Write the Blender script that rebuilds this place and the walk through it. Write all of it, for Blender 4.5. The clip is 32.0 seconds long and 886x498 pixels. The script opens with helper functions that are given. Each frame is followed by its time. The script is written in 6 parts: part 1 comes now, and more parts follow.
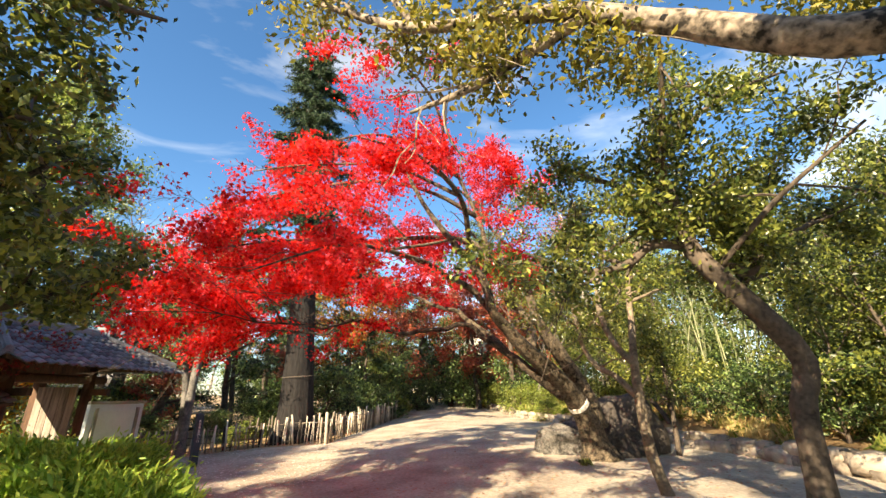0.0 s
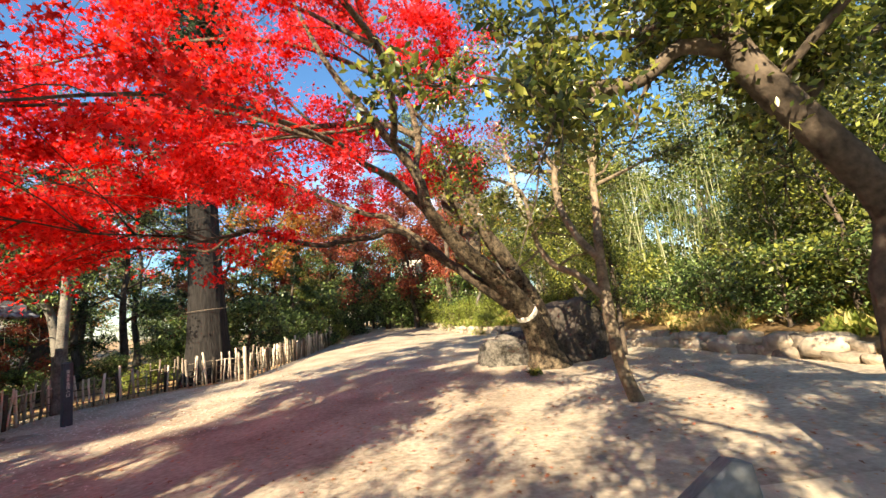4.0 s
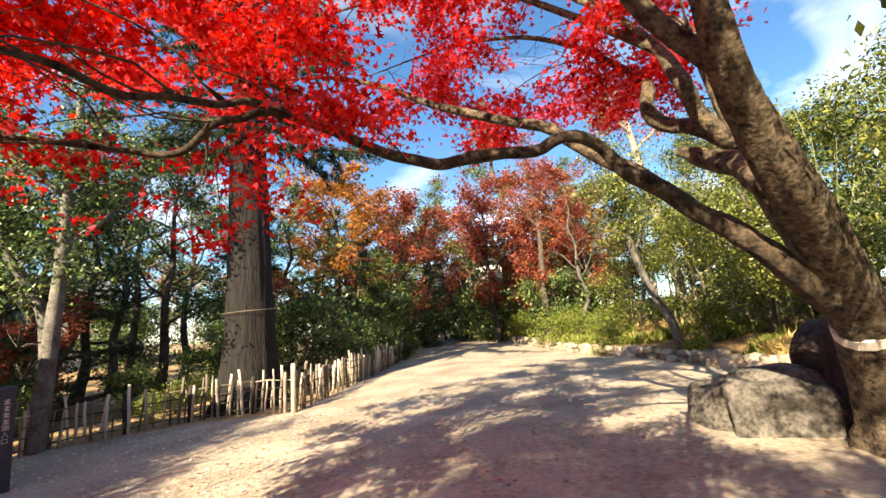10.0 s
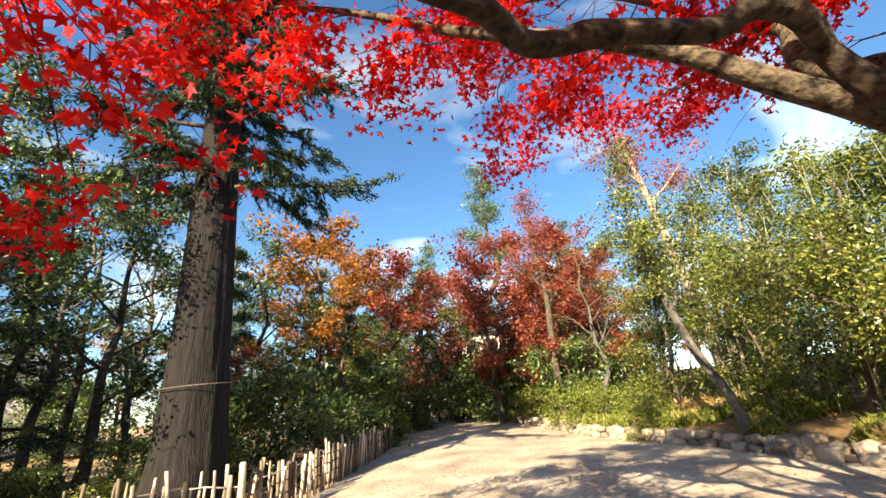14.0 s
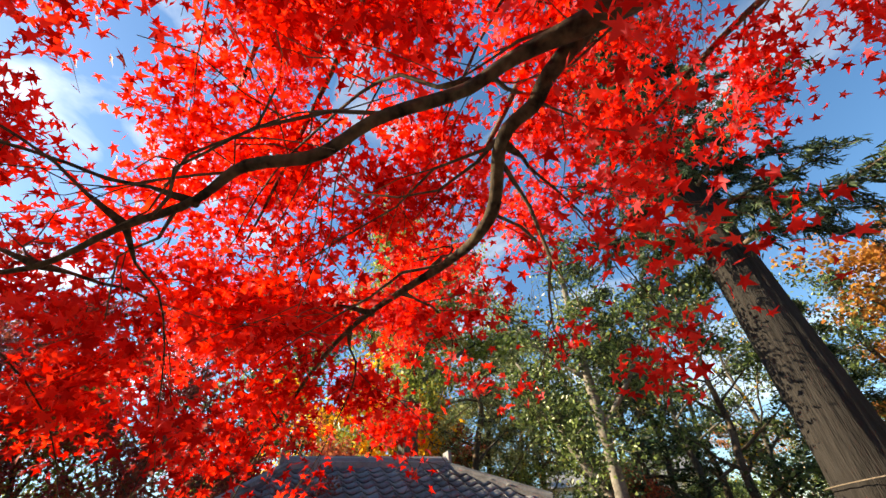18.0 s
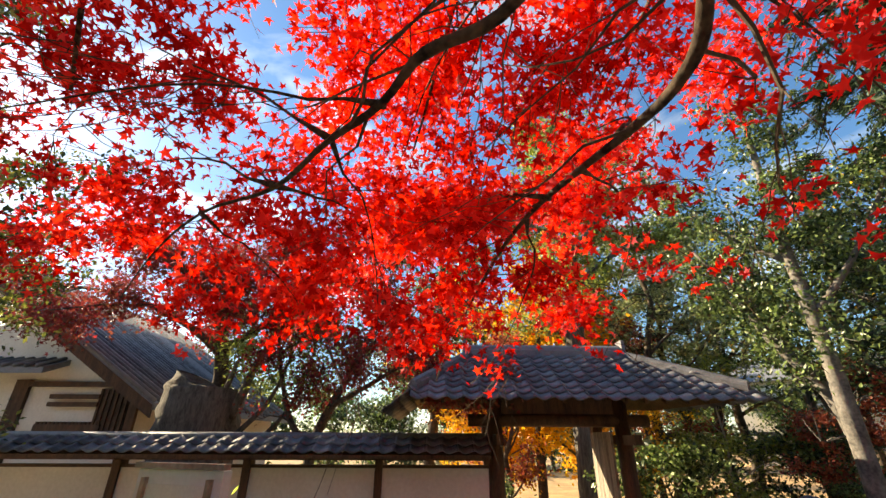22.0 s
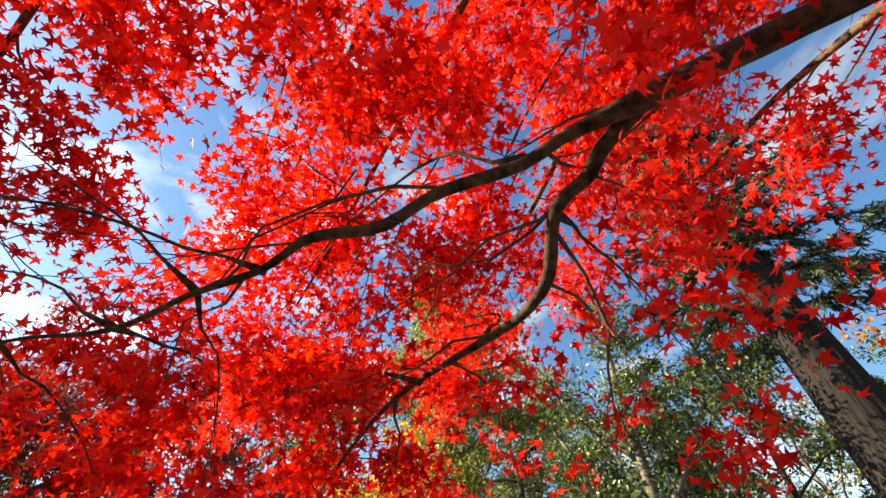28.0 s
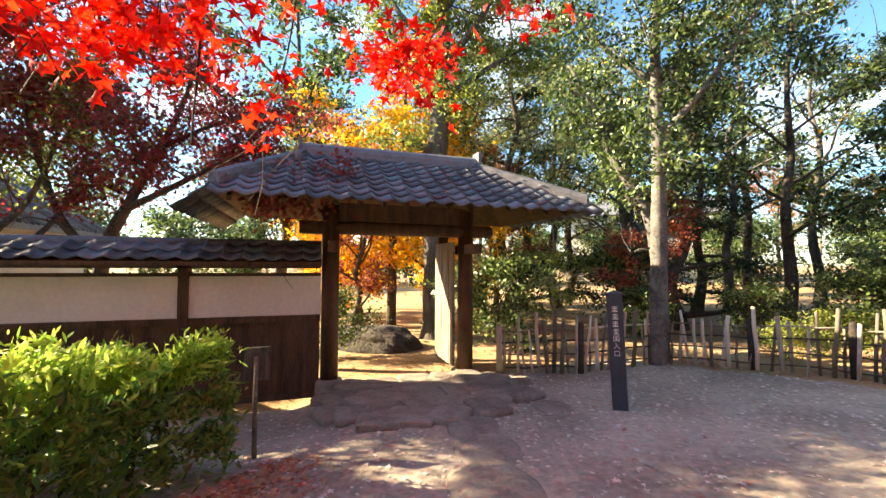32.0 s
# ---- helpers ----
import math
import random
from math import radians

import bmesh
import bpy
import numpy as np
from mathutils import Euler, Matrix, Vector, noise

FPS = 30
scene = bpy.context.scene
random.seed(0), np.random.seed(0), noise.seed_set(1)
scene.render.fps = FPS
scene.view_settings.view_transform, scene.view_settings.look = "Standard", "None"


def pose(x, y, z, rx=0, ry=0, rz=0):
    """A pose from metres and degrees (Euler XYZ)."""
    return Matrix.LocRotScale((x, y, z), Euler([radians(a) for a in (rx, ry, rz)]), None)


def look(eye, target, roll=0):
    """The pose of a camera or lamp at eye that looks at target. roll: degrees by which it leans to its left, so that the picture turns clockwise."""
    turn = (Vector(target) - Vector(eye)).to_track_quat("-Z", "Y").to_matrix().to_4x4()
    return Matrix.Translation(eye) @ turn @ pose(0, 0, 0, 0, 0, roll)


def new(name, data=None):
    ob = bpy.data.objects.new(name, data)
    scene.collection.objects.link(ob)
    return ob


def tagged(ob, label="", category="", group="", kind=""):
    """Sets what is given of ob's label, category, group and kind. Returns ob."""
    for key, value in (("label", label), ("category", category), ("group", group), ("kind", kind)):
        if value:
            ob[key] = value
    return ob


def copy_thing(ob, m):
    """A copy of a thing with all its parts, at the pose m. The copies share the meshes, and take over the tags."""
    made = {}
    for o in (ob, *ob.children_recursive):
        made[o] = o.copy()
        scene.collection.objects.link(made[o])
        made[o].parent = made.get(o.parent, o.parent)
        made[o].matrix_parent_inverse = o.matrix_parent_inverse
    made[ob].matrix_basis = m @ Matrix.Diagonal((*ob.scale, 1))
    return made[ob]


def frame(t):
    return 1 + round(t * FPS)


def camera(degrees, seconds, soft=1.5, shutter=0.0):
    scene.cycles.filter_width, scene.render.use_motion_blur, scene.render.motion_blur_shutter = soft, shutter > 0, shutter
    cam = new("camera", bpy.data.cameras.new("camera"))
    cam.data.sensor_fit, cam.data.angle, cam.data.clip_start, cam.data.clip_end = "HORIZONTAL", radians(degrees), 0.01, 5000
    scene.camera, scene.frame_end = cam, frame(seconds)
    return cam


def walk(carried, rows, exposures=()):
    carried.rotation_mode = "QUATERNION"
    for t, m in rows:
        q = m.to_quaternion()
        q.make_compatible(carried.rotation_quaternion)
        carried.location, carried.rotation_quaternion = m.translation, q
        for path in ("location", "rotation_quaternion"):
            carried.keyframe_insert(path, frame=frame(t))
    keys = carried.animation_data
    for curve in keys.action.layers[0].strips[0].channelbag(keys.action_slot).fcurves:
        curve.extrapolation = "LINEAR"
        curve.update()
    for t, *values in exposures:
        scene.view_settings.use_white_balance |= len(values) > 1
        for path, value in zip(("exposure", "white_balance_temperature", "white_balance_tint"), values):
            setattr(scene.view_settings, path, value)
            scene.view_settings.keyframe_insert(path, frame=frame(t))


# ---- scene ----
cam = camera(93.6, 32.0)
METRES, EYE, TILT, LEAN, TURN = 11.5, 1.45, 19.3, 0.0, 0.0
ROWS = [
    (0.0, 0.0, 0.0, 0.0, 0.0, 0.0, -0.0),
    (0.5, -0.0024, 0.0021, -0.0048, -0.15, -5.59, 0.28),
    (1.0, 0.0011, 0.0078, -0.0121, -1.09, -10.17, 0.73),
    (1.5, 0.0081, 0.0156, -0.0165, -2.33, -12.88, 1.29),
    (2.0, -0.0003, 0.0298, -0.0187, -3.98, -12.74, 1.47),
    (2.5, 0.0022, 0.0468, -0.0274, -5.48, -12.09, 1.35),
    (4.5, 0.0158, 0.1846, -0.0727, -9.61, -8.63, 1.9),
    (5.0, 0.0058, 0.2207, -0.0801, -6.63, -6.51, 4.19),
    (5.5, 0.0038, 0.2573, -0.0905, -1.73, -5.39, 6.45),
    (6.0, -0.0045, 0.2887, -0.1007, 2.14, -6.01, 8.02),
    (6.5, -0.018, 0.3157, -0.1116, 5.05, -7.31, 8.99),
    (7.0, -0.0235, 0.3501, -0.1232, 6.51, -8.37, 9.22),
    (7.5, -0.0357, 0.3778, -0.1347, 6.95, -8.74, 8.71),
    (8.0, -0.0391, 0.4081, -0.1449, 5.52, -9.04, 7.33),
    (8.5, -0.0442, 0.4373, -0.1563, 4.24, -9.58, 5.6),
    (9.0, -0.0562, 0.4619, -0.1654, 2.05, -9.16, 3.9),
    (9.5, -0.0596, 0.4922, -0.1759, 0.96, -8.71, 3.03),
    (10.0, -0.0685, 0.5192, -0.1848, -0.96, -8.36, 2.76),
    (10.5, -0.073, 0.5437, -0.1962, -2.42, -8.55, 2.91),
    (11.0, -0.0766, 0.5738, -0.203, -3.78, -7.64, 2.99),
    (11.5, -0.0896, 0.5964, -0.2135, -4.87, -7.01, 2.9),
    (12.0, -0.0903, 0.628, -0.2224, -4.72, -5.56, 2.61),
    (12.5, -0.0984, 0.6527, -0.2297, -4.75, -4.16, 2.28),
    (13.0, -0.1019, 0.6737, -0.236, -4.56, -2.86, 2.12),
    (13.5, -0.0985, 0.6912, -0.2416, -3.96, -1.17, 2.2),
    (15.5, -0.109, 0.6928, -0.2299, 11.1, 13.26, 7.56),
    (16.0, -0.1104, 0.6877, -0.2254, 20.16, 17.86, 10.95),
    (16.5, -0.1092, 0.6855, -0.2227, 31.21, 21.75, 14.61),
    (17.0, -0.1142, 0.6838, -0.2235, 43.4, 24.9, 17.79),
    (17.5, -0.1232, 0.6816, -0.2246, 55.81, 27.18, 20.28),
    (18.0, -0.1224, 0.6816, -0.2241, 66.89, 29.04, 21.64),
    (18.5, -0.1211, 0.679, -0.2243, 75.69, 30.49, 21.9),
    (19.0, -0.1196, 0.6754, -0.2249, 82.25, 31.01, 21.15),
    (19.5, -0.1192, 0.6725, -0.2261, 86.63, 30.34, 20.34),
    (20.0, -0.1219, 0.6697, -0.2272, 88.9, 28.41, 19.94),
    (20.5, -0.1279, 0.6661, -0.2266, 89.85, 26.1, 19.77),
    (21.0, -0.1316, 0.6622, -0.225, 89.79, 24.34, 19.65),
    (21.5, -0.1309, 0.6658, -0.2261, 89.36, 23.63, 19.4),
    (22.0, -0.131, 0.667, -0.2269, 89.0, 24.11, 19.06),
    (22.5, -0.1286, 0.6682, -0.2258, 89.42, 25.3, 18.71),
    (23.0, -0.1259, 0.6679, -0.2249, 91.13, 26.5, 18.42),
    (23.5, -0.1245, 0.6677, -0.2257, 93.47, 27.38, 18.06),
    (24.0, -0.1255, 0.6649, -0.2262, 97.26, 27.1, 17.74),
    (24.5, -0.1266, 0.6633, -0.2249, 96.98, 27.59, 17.56),
    (25.0, -0.1258, 0.6687, -0.2227, 87.91, 30.37, 17.87),
    (25.5, -0.1221, 0.6732, -0.2214, 80.32, 34.65, 18.1),
    (27.5, -0.1201, 0.675, -0.2201, 71.54, 43.89, 18.31),
    (28.0, -0.1228, 0.6752, -0.2214, 70.88, 39.28, 18.66),
    (28.5, -0.1267, 0.6761, -0.224, 70.36, 31.85, 19.38),
    (29.0, -0.1327, 0.6772, -0.2282, 69.49, 22.39, 20.03),
    (29.5, -0.1414, 0.6739, -0.2334, 68.43, 13.01, 20.37),
    (30.0, -0.15, 0.6769, -0.2396, 67.71, 5.36, 20.5),
    (30.5, -0.1667, 0.6943, -0.2445, 67.9, 0.92, 21.13),
    (31.0, -0.1879, 0.6963, -0.2467, 68.79, -1.36, 21.23),
    (31.5, -0.2109, 0.7004, -0.2551, 69.61, -3.18, 19.82),
    (32.0, -0.232, 0.7159, -0.2657, 71.1, -4.27, 17.95),
]
walk(cam, [(t, pose(0, 0, EYE, TILT, LEAN, TURN) @ pose(METRES * x, METRES * y, METRES * z, 90 + pitch, roll, yaw)) for t, x, y, z, yaw, pitch, roll in ROWS],
     exposures=[(0.0, 1.85, 6950, 6), (13.5, 1.85, 6950, 6), (18.0, 1.78, 7400, 6), (28.5, 1.78, 7400, 6), (31.0, 2.3, 7200, 6), (32.0, 2.55, 7200, 6)])

# ---- light ----
SUN_WAY = Vector((-0.448, -0.757, 0.476)).normalized()
world = bpy.data.worlds.new("world")
scene.world = world
world.use_nodes = True
wn = world.node_tree.nodes
sky = wn.new("ShaderNodeTexSky")
sky.sky_type, sky.sun_disc = "NISHITA", False
sky.sun_elevation = math.asin(SUN_WAY.z)
sky.sun_rotation = math.atan2(SUN_WAY.x, SUN_WAY.y)
sky.air_density, sky.dust_density, sky.ozone_density = 1.0, 0.3, 3.5
rich = wn.new("ShaderNodeHueSaturation")
rich.inputs["Saturation"].default_value = 1.15
world.node_tree.links.new(sky.outputs[0], rich.inputs["Color"])
where, wide, puff = wn.new("ShaderNodeTexCoord"), wn.new("ShaderNodeMapping"), wn.new("ShaderNodeTexNoise")
wide.inputs["Scale"].default_value = (1.0, 1.6, 3.2)
puff.inputs["Scale"].default_value, puff.inputs["Detail"].default_value, puff.inputs["Distortion"].default_value = 2.6, 7, 0.6
veil = wn.new("ShaderNodeValToRGB")
veil.color_ramp.elements[0].position, veil.color_ramp.elements[1].position = 0.52, 0.80
pale, blend = wn.new("ShaderNodeHueSaturation"), wn.new("ShaderNodeMix")
pale.inputs["Saturation"].default_value, pale.inputs["Value"].default_value = 0.3, 1.7
blend.data_type = "RGBA"
for a, b in ((where.outputs["Generated"], wide.inputs[0]), (wide.outputs[0], puff.inputs["Vector"]), (puff.outputs["Fac"], veil.inputs[0]), (veil.outputs[0], blend.inputs[0]),
             (sky.outputs[0], pale.inputs["Color"]), (rich.outputs[0], blend.inputs[6]), (pale.outputs[0], blend.inputs[7]), (blend.outputs[2], wn["Background"].inputs[0])):
    world.node_tree.links.new(a, b)
wn["Background"].inputs[1].default_value = 0.082
lamp = bpy.data.lights.new("sun", "SUN")
lamp.energy, lamp.angle, lamp.color = 5.0, radians(0.45), (1.0, 0.83, 0.61)
sun = new("sun", lamp)
sun.matrix_world = look((0, 0, 30), Vector((0, 0, 30)) - SUN_WAY)


# ---- materials ----
def node_mat(name):
    m = bpy.data.materials.new(name)
    m.use_nodes = True
    return m, m.node_tree.nodes, m.node_tree.links, m.node_tree.nodes["Principled BSDF"]


def ramp(nodes, stops):
    r = nodes.new("ShaderNodeValToRGB")
    while len(r.color_ramp.elements) < len(stops):
        r.color_ramp.elements.new(0.5)
    for e, (p, c) in zip(r.color_ramp.elements, stops):
        e.position, e.color = p, (*c, 1)
    return r


def surface(name, dark, light, scale=4.0, fine=40.0, rough=0.85, bump=0.4, dist=0.02, stretch=(1, 1, 1), spec=0.3, vary=0.0, metal=0.0, edge=0.18):
    """A material with variation at two scales, relief and, with vary, a tone of its own for each object."""
    m, n, l, b = node_mat(name)
    tc, mp = n.new("ShaderNodeTexCoord"), n.new("ShaderNodeMapping")
    mp.inputs["Scale"].default_value = stretch
    l.new(tc.outputs["Object"], mp.inputs[0])
    big, small = n.new("ShaderNodeTexNoise"), n.new("ShaderNodeTexNoise")
    for t, sc, d in ((big, scale, 5), (small, fine, 6)):
        t.inputs["Scale"].default_value, t.inputs["Detail"].default_value = sc, d
        l.new(mp.outputs[0], t.inputs["Vector"])
    mix = n.new("ShaderNodeMath")
    mix.operation = "MULTIPLY_ADD"
    mix.inputs[1].default_value = 0.45
    l.new(small.outputs["Fac"], mix.inputs[0])
    half = n.new("ShaderNodeMath")
    half.operation = "MULTIPLY"
    half.inputs[1].default_value = 0.55
    l.new(big.outputs["Fac"], half.inputs[0])
    l.new(half.outputs[0], mix.inputs[2])
    out = mix.outputs[0]
    if vary:
        oi, ad = n.new("ShaderNodeObjectInfo"), n.new("ShaderNodeMath")
        ad.operation = "MULTIPLY_ADD"
        ad.inputs[1].default_value = vary
        l.new(oi.outputs["Random"], ad.inputs[0])
        l.new(out, ad.inputs[2])
        sb = n.new("ShaderNodeMath")
        sb.operation = "SUBTRACT"
        sb.inputs[1].default_value = vary / 2
        l.new(ad.outputs[0], sb.inputs[0])
        out = sb.outputs[0]
    r = ramp(n, [(0.5 - edge, dark), (0.5 + edge, light)])
    l.new(out, r.inputs[0])
    l.new(r.outputs[0], b.inputs["Base Color"])
    b.inputs["Roughness"].default_value = rough
    b.inputs["Specular IOR Level"].default_value = spec
    b.inputs["Metallic"].default_value = metal
    bp = n.new("ShaderNodeBump")
    bp.inputs["Strength"].default_value, bp.inputs["Distance"].default_value = bump, dist
    l.new(mix.outputs[0], bp.inputs["Height"])
    l.new(bp.outputs[0], b.inputs["Normal"])
    return m


def leaf(name, colours, through_light=0.45, rough=0.5, gain=1.6, spec=0.3):
    """Leaves: each island takes a tone of its own; part of the light passes through."""
    m, n, l, b = node_mat(name)
    g = n.new("ShaderNodeNewGeometry")
    r = ramp(n, [(i / max(1, len(colours) - 1), c) for i, c in enumerate(colours)])
    l.new(g.outputs["Random Per Island"], r.inputs[0])
    l.new(r.outputs[0], b.inputs["Base Color"])
    b.inputs["Roughness"].default_value = rough
    b.inputs["Specular IOR Level"].default_value = spec
    tr, mx, br = n.new("ShaderNodeBsdfTranslucent"), n.new("ShaderNodeMixShader"), n.new("ShaderNodeMix")
    br.data_type, br.blend_type = "RGBA", "MULTIPLY"
    br.inputs[0].default_value = 1.0
    l.new(r.outputs[0], br.inputs[6])
    br.inputs[7].default_value = (*gain, 1) if isinstance(gain, tuple) else (gain, gain, gain, 1)
    l.new(br.outputs[2], tr.inputs[0])
    mx.inputs[0].default_value = through_light
    l.new(b.outputs[0], mx.inputs[1])
    l.new(tr.outputs[0], mx.inputs[2])
    l.new(mx.outputs[0], n["Material Output"].inputs[0])
    return m


EARTH = surface("trodden earth", (0.25, 0.205, 0.16), (0.54, 0.47, 0.375), 0.9, 16, 0.95, 0.9, 0.04, edge=0.14)
LITTER = surface("woodland floor", (0.20, 0.13, 0.07), (0.54, 0.37, 0.19), 1.2, 22, 0.95, 0.6, 0.03)
BANK = surface("grassy bank", (0.08, 0.055, 0.028), (0.30, 0.19, 0.09), 1.5, 24, 0.95, 0.6, 0.03)
BARK_MAPLE = surface("maple bark", (0.012, 0.009, 0.007), (0.175, 0.135, 0.09), 12, 34, 0.9, 1.0, 0.03, edge=0.13)
# darker maple bark for limbs; shade on their undersides is mixed into the colour
BARK_LIMB = surface("maple limb bark with underside shade", (0.009, 0.007, 0.006), (0.115, 0.085, 0.058), 9, 30, 0.9, 1.0, 0.02, edge=0.13)
# cedar bark darkened beyond its own tone: the canopy's shade is in the colour
BARK_CEDAR = surface("shade-darkened cedar bark", (0.006, 0.0055, 0.0055), (0.030, 0.027, 0.026), 20, 55, 0.95, 1.0, 0.05, (1, 1, 0.06), edge=0.16)
BARK_DARK = surface("dark bark", (0.02, 0.015, 0.012), (0.16, 0.125, 0.095), 5, 26, 0.95, 0.8, 0.02)
BARK_GREY = surface("grey ridged bark", (0.035, 0.032, 0.028), (0.19, 0.172, 0.15), 9, 40, 0.95, 1.0, 0.03, (1, 1, 0.2))
BARK_PALE = surface("pale bark", (0.16, 0.14, 0.115), (0.46, 0.40, 0.32), 4, 22, 0.9, 0.5, 0.015)
BARK_ASH = surface("ash grey bark", (0.05, 0.046, 0.042), (0.24, 0.225, 0.2), 5, 26, 0.9, 0.8, 0.02)
BARK_MOTTLED = surface("mottled grey bark", (0.02, 0.016, 0.012), (0.36, 0.29, 0.22), 5, 18, 0.9, 0.9, 0.02, edge=0.09)
BARK_SLIM = surface("knotted brown bark", (0.07, 0.055, 0.04), (0.30, 0.235, 0.165), 6, 30, 0.9, 0.7, 0.015)
ROCK = surface("dark boulder stone", (0.012, 0.011, 0.010), (0.12, 0.10, 0.085), 2.4, 15, 0.9, 1.0, 0.05)
STONE = surface("wall stone", (0.13, 0.105, 0.08), (0.44, 0.37, 0.29), 3, 16, 0.9, 0.9, 0.04, vary=0.3)
FLAG = surface("worn flagstone", (0.16, 0.13, 0.105), (0.36, 0.31, 0.25), 3, 26, 0.9, 0.6, 0.02, vary=0.15)
WOOD_DARK = surface("dark stained timber", (0.026, 0.014, 0.009), (0.155, 0.080, 0.042), 3, 30, 0.6, 0.3, 0.006, (3, 3, 0.4))
WOOD_GREY = surface("weathered bamboo", (0.16, 0.13, 0.10), (0.66, 0.57, 0.46), 4, 40, 0.8, 0.3, 0.006, (1, 1, 0.2), vary=0.5)
WOOD_OLD = surface("split weathered plank", (0.05, 0.04, 0.032), (0.42, 0.36, 0.30), 2.5, 30, 0.85, 0.5, 0.01, (6, 1, 0.5))
WOOD_BLACK = surface("blackened stake", (0.03, 0.025, 0.02), (0.13, 0.095, 0.07), 5, 40, 0.85, 0.4, 0.006, vary=0.3)
PLASTER = surface("white plaster", (0.66, 0.61, 0.53), (0.84, 0.79, 0.71), 1.2, 18, 0.9, 0.12, 0.004)
TILE = surface("grey roof tile", (0.05, 0.052, 0.06), (0.19, 0.195, 0.21), 6, 40, 0.55, 0.25, 0.006, vary=0.35, spec=0.5)
RED = leaf("red maple leaf", [(0.27, 0.009, 0.014), (0.48, 0.030, 0.048), (0.68, 0.105, 0.14), (0.54, 0.040, 0.060)], 0.57, 0.6, (1.9, 0.5, 0.1), 0.14)
GREEN_DARK = leaf("dark green leaf", [(0.010, 0.022, 0.008), (0.03, 0.06, 0.018), (0.22, 0.30, 0.09), (0.02, 0.04, 0.012)], 0.24, 0.38, 1.7, 0.45)
GREEN_MID = leaf("olive green leaf", [(0.025, 0.04, 0.01), (0.085, 0.115, 0.026), (0.32, 0.33, 0.07), (0.05, 0.07, 0.016)], 0.30, 0.32, 1.7, 0.5)
GREEN_GLOSSY = leaf("glossy dark olive leaf", [(0.018, 0.03, 0.008), (0.07, 0.10, 0.02), (0.30, 0.31, 0.065), (0.04, 0.06, 0.014)], 0.32, 0.28, 1.7, 0.55)
GREEN_OLIVE = leaf("yellowing olive leaf", [(0.06, 0.07, 0.012), (0.18, 0.17, 0.03), (0.36, 0.30, 0.05), (0.11, 0.11, 0.02)], 0.4, 0.35, 1.6, 0.45)
GREEN_BANK = leaf("bank evergreen leaf", [(0.012, 0.022, 0.006), (0.05, 0.07, 0.016), (0.27, 0.29, 0.055), (0.025, 0.04, 0.01)], 0.26, 0.4, 1.7, 0.4)
GREEN_LIGHT = leaf("light green leaf", [(0.06, 0.09, 0.018), (0.18, 0.23, 0.045), (0.33, 0.36, 0.08), (0.12, 0.16, 0.03)], 0.38, 0.42)
NEEDLE = leaf("conifer needles", [(0.007, 0.016, 0.008), (0.022, 0.045, 0.02), (0.09, 0.135, 0.06)], 0.2, 0.55)
RUST = leaf("rust red leaf", [(0.14, 0.03, 0.022), (0.30, 0.065, 0.04), (0.40, 0.14, 0.065), (0.22, 0.035, 0.035)], 0.36, 0.5)
RUST_DARK = leaf("dark red maple leaf", [(0.10, 0.02, 0.02), (0.26, 0.03, 0.03), (0.16, 0.07, 0.03), (0.34, 0.03, 0.04)], 0.4, 0.5)
ORANGE = leaf("orange leaf", [(0.20, 0.07, 0.016), (0.36, 0.14, 0.025), (0.44, 0.23, 0.045)], 0.36, 0.5)
YELLOW = leaf("yellow leaf", [(0.55, 0.33, 0.02), (0.75, 0.47, 0.03), (0.68, 0.33, 0.03)], 0.5, 0.5)
# hedge foliage in two tones: sunlit top and shaded sides put into the colour
HEDGE_LIT = leaf("sunlit hedge top leaf", [(0.12, 0.21, 0.03), (0.27, 0.40, 0.055), (0.50, 0.58, 0.11), (0.18, 0.29, 0.04)], 0.45, 0.45)
HEDGE_SHADED = leaf("shaded hedge side leaf", [(0.045, 0.10, 0.025), (0.13, 0.23, 0.05), (0.28, 0.38, 0.08), (0.17, 0.13, 0.05)], 0.40, 0.45)
GREEN_SILVER = leaf("silvery green leaf", [(0.05, 0.075, 0.03), (0.16, 0.20, 0.08), (0.44, 0.47, 0.22), (0.10, 0.13, 0.05)], 0.3, 0.4, 1.7, 0.45)
GRASS_LEAF = leaf("grass blade", [(0.08, 0.12, 0.02), (0.22, 0.26, 0.05), (0.40, 0.34, 0.12)], 0.4, 0.5)
STRAW = leaf("dry straw", [(0.40, 0.28, 0.12), (0.60, 0.46, 0.22), (0.30, 0.26, 0.10)], 0.35, 0.6)
PALE_LEAF = leaf("bleached leaf", [(0.45, 0.36, 0.28), (0.68, 0.60, 0.52), (0.80, 0.74, 0.66), (0.38, 0.18, 0.11)], 0.1, 0.6)
BROWN_LEAF = leaf("fallen leaf", [(0.16, 0.07, 0.035), (0.36, 0.16, 0.07), (0.55, 0.38, 0.22), (0.40, 0.07, 0.05)], 0.1, 0.6)
BAMBOO = surface("bamboo culm", (0.13, 0.15, 0.065), (0.34, 0.35, 0.20), 3, 20, 0.5, 0.1, 0.003, vary=0.4)
BAMBOO_LEAF = leaf("bamboo leaf", [(0.05, 0.085, 0.022), (0.12, 0.17, 0.045), (0.24, 0.27, 0.09)], 0.36, 0.5)


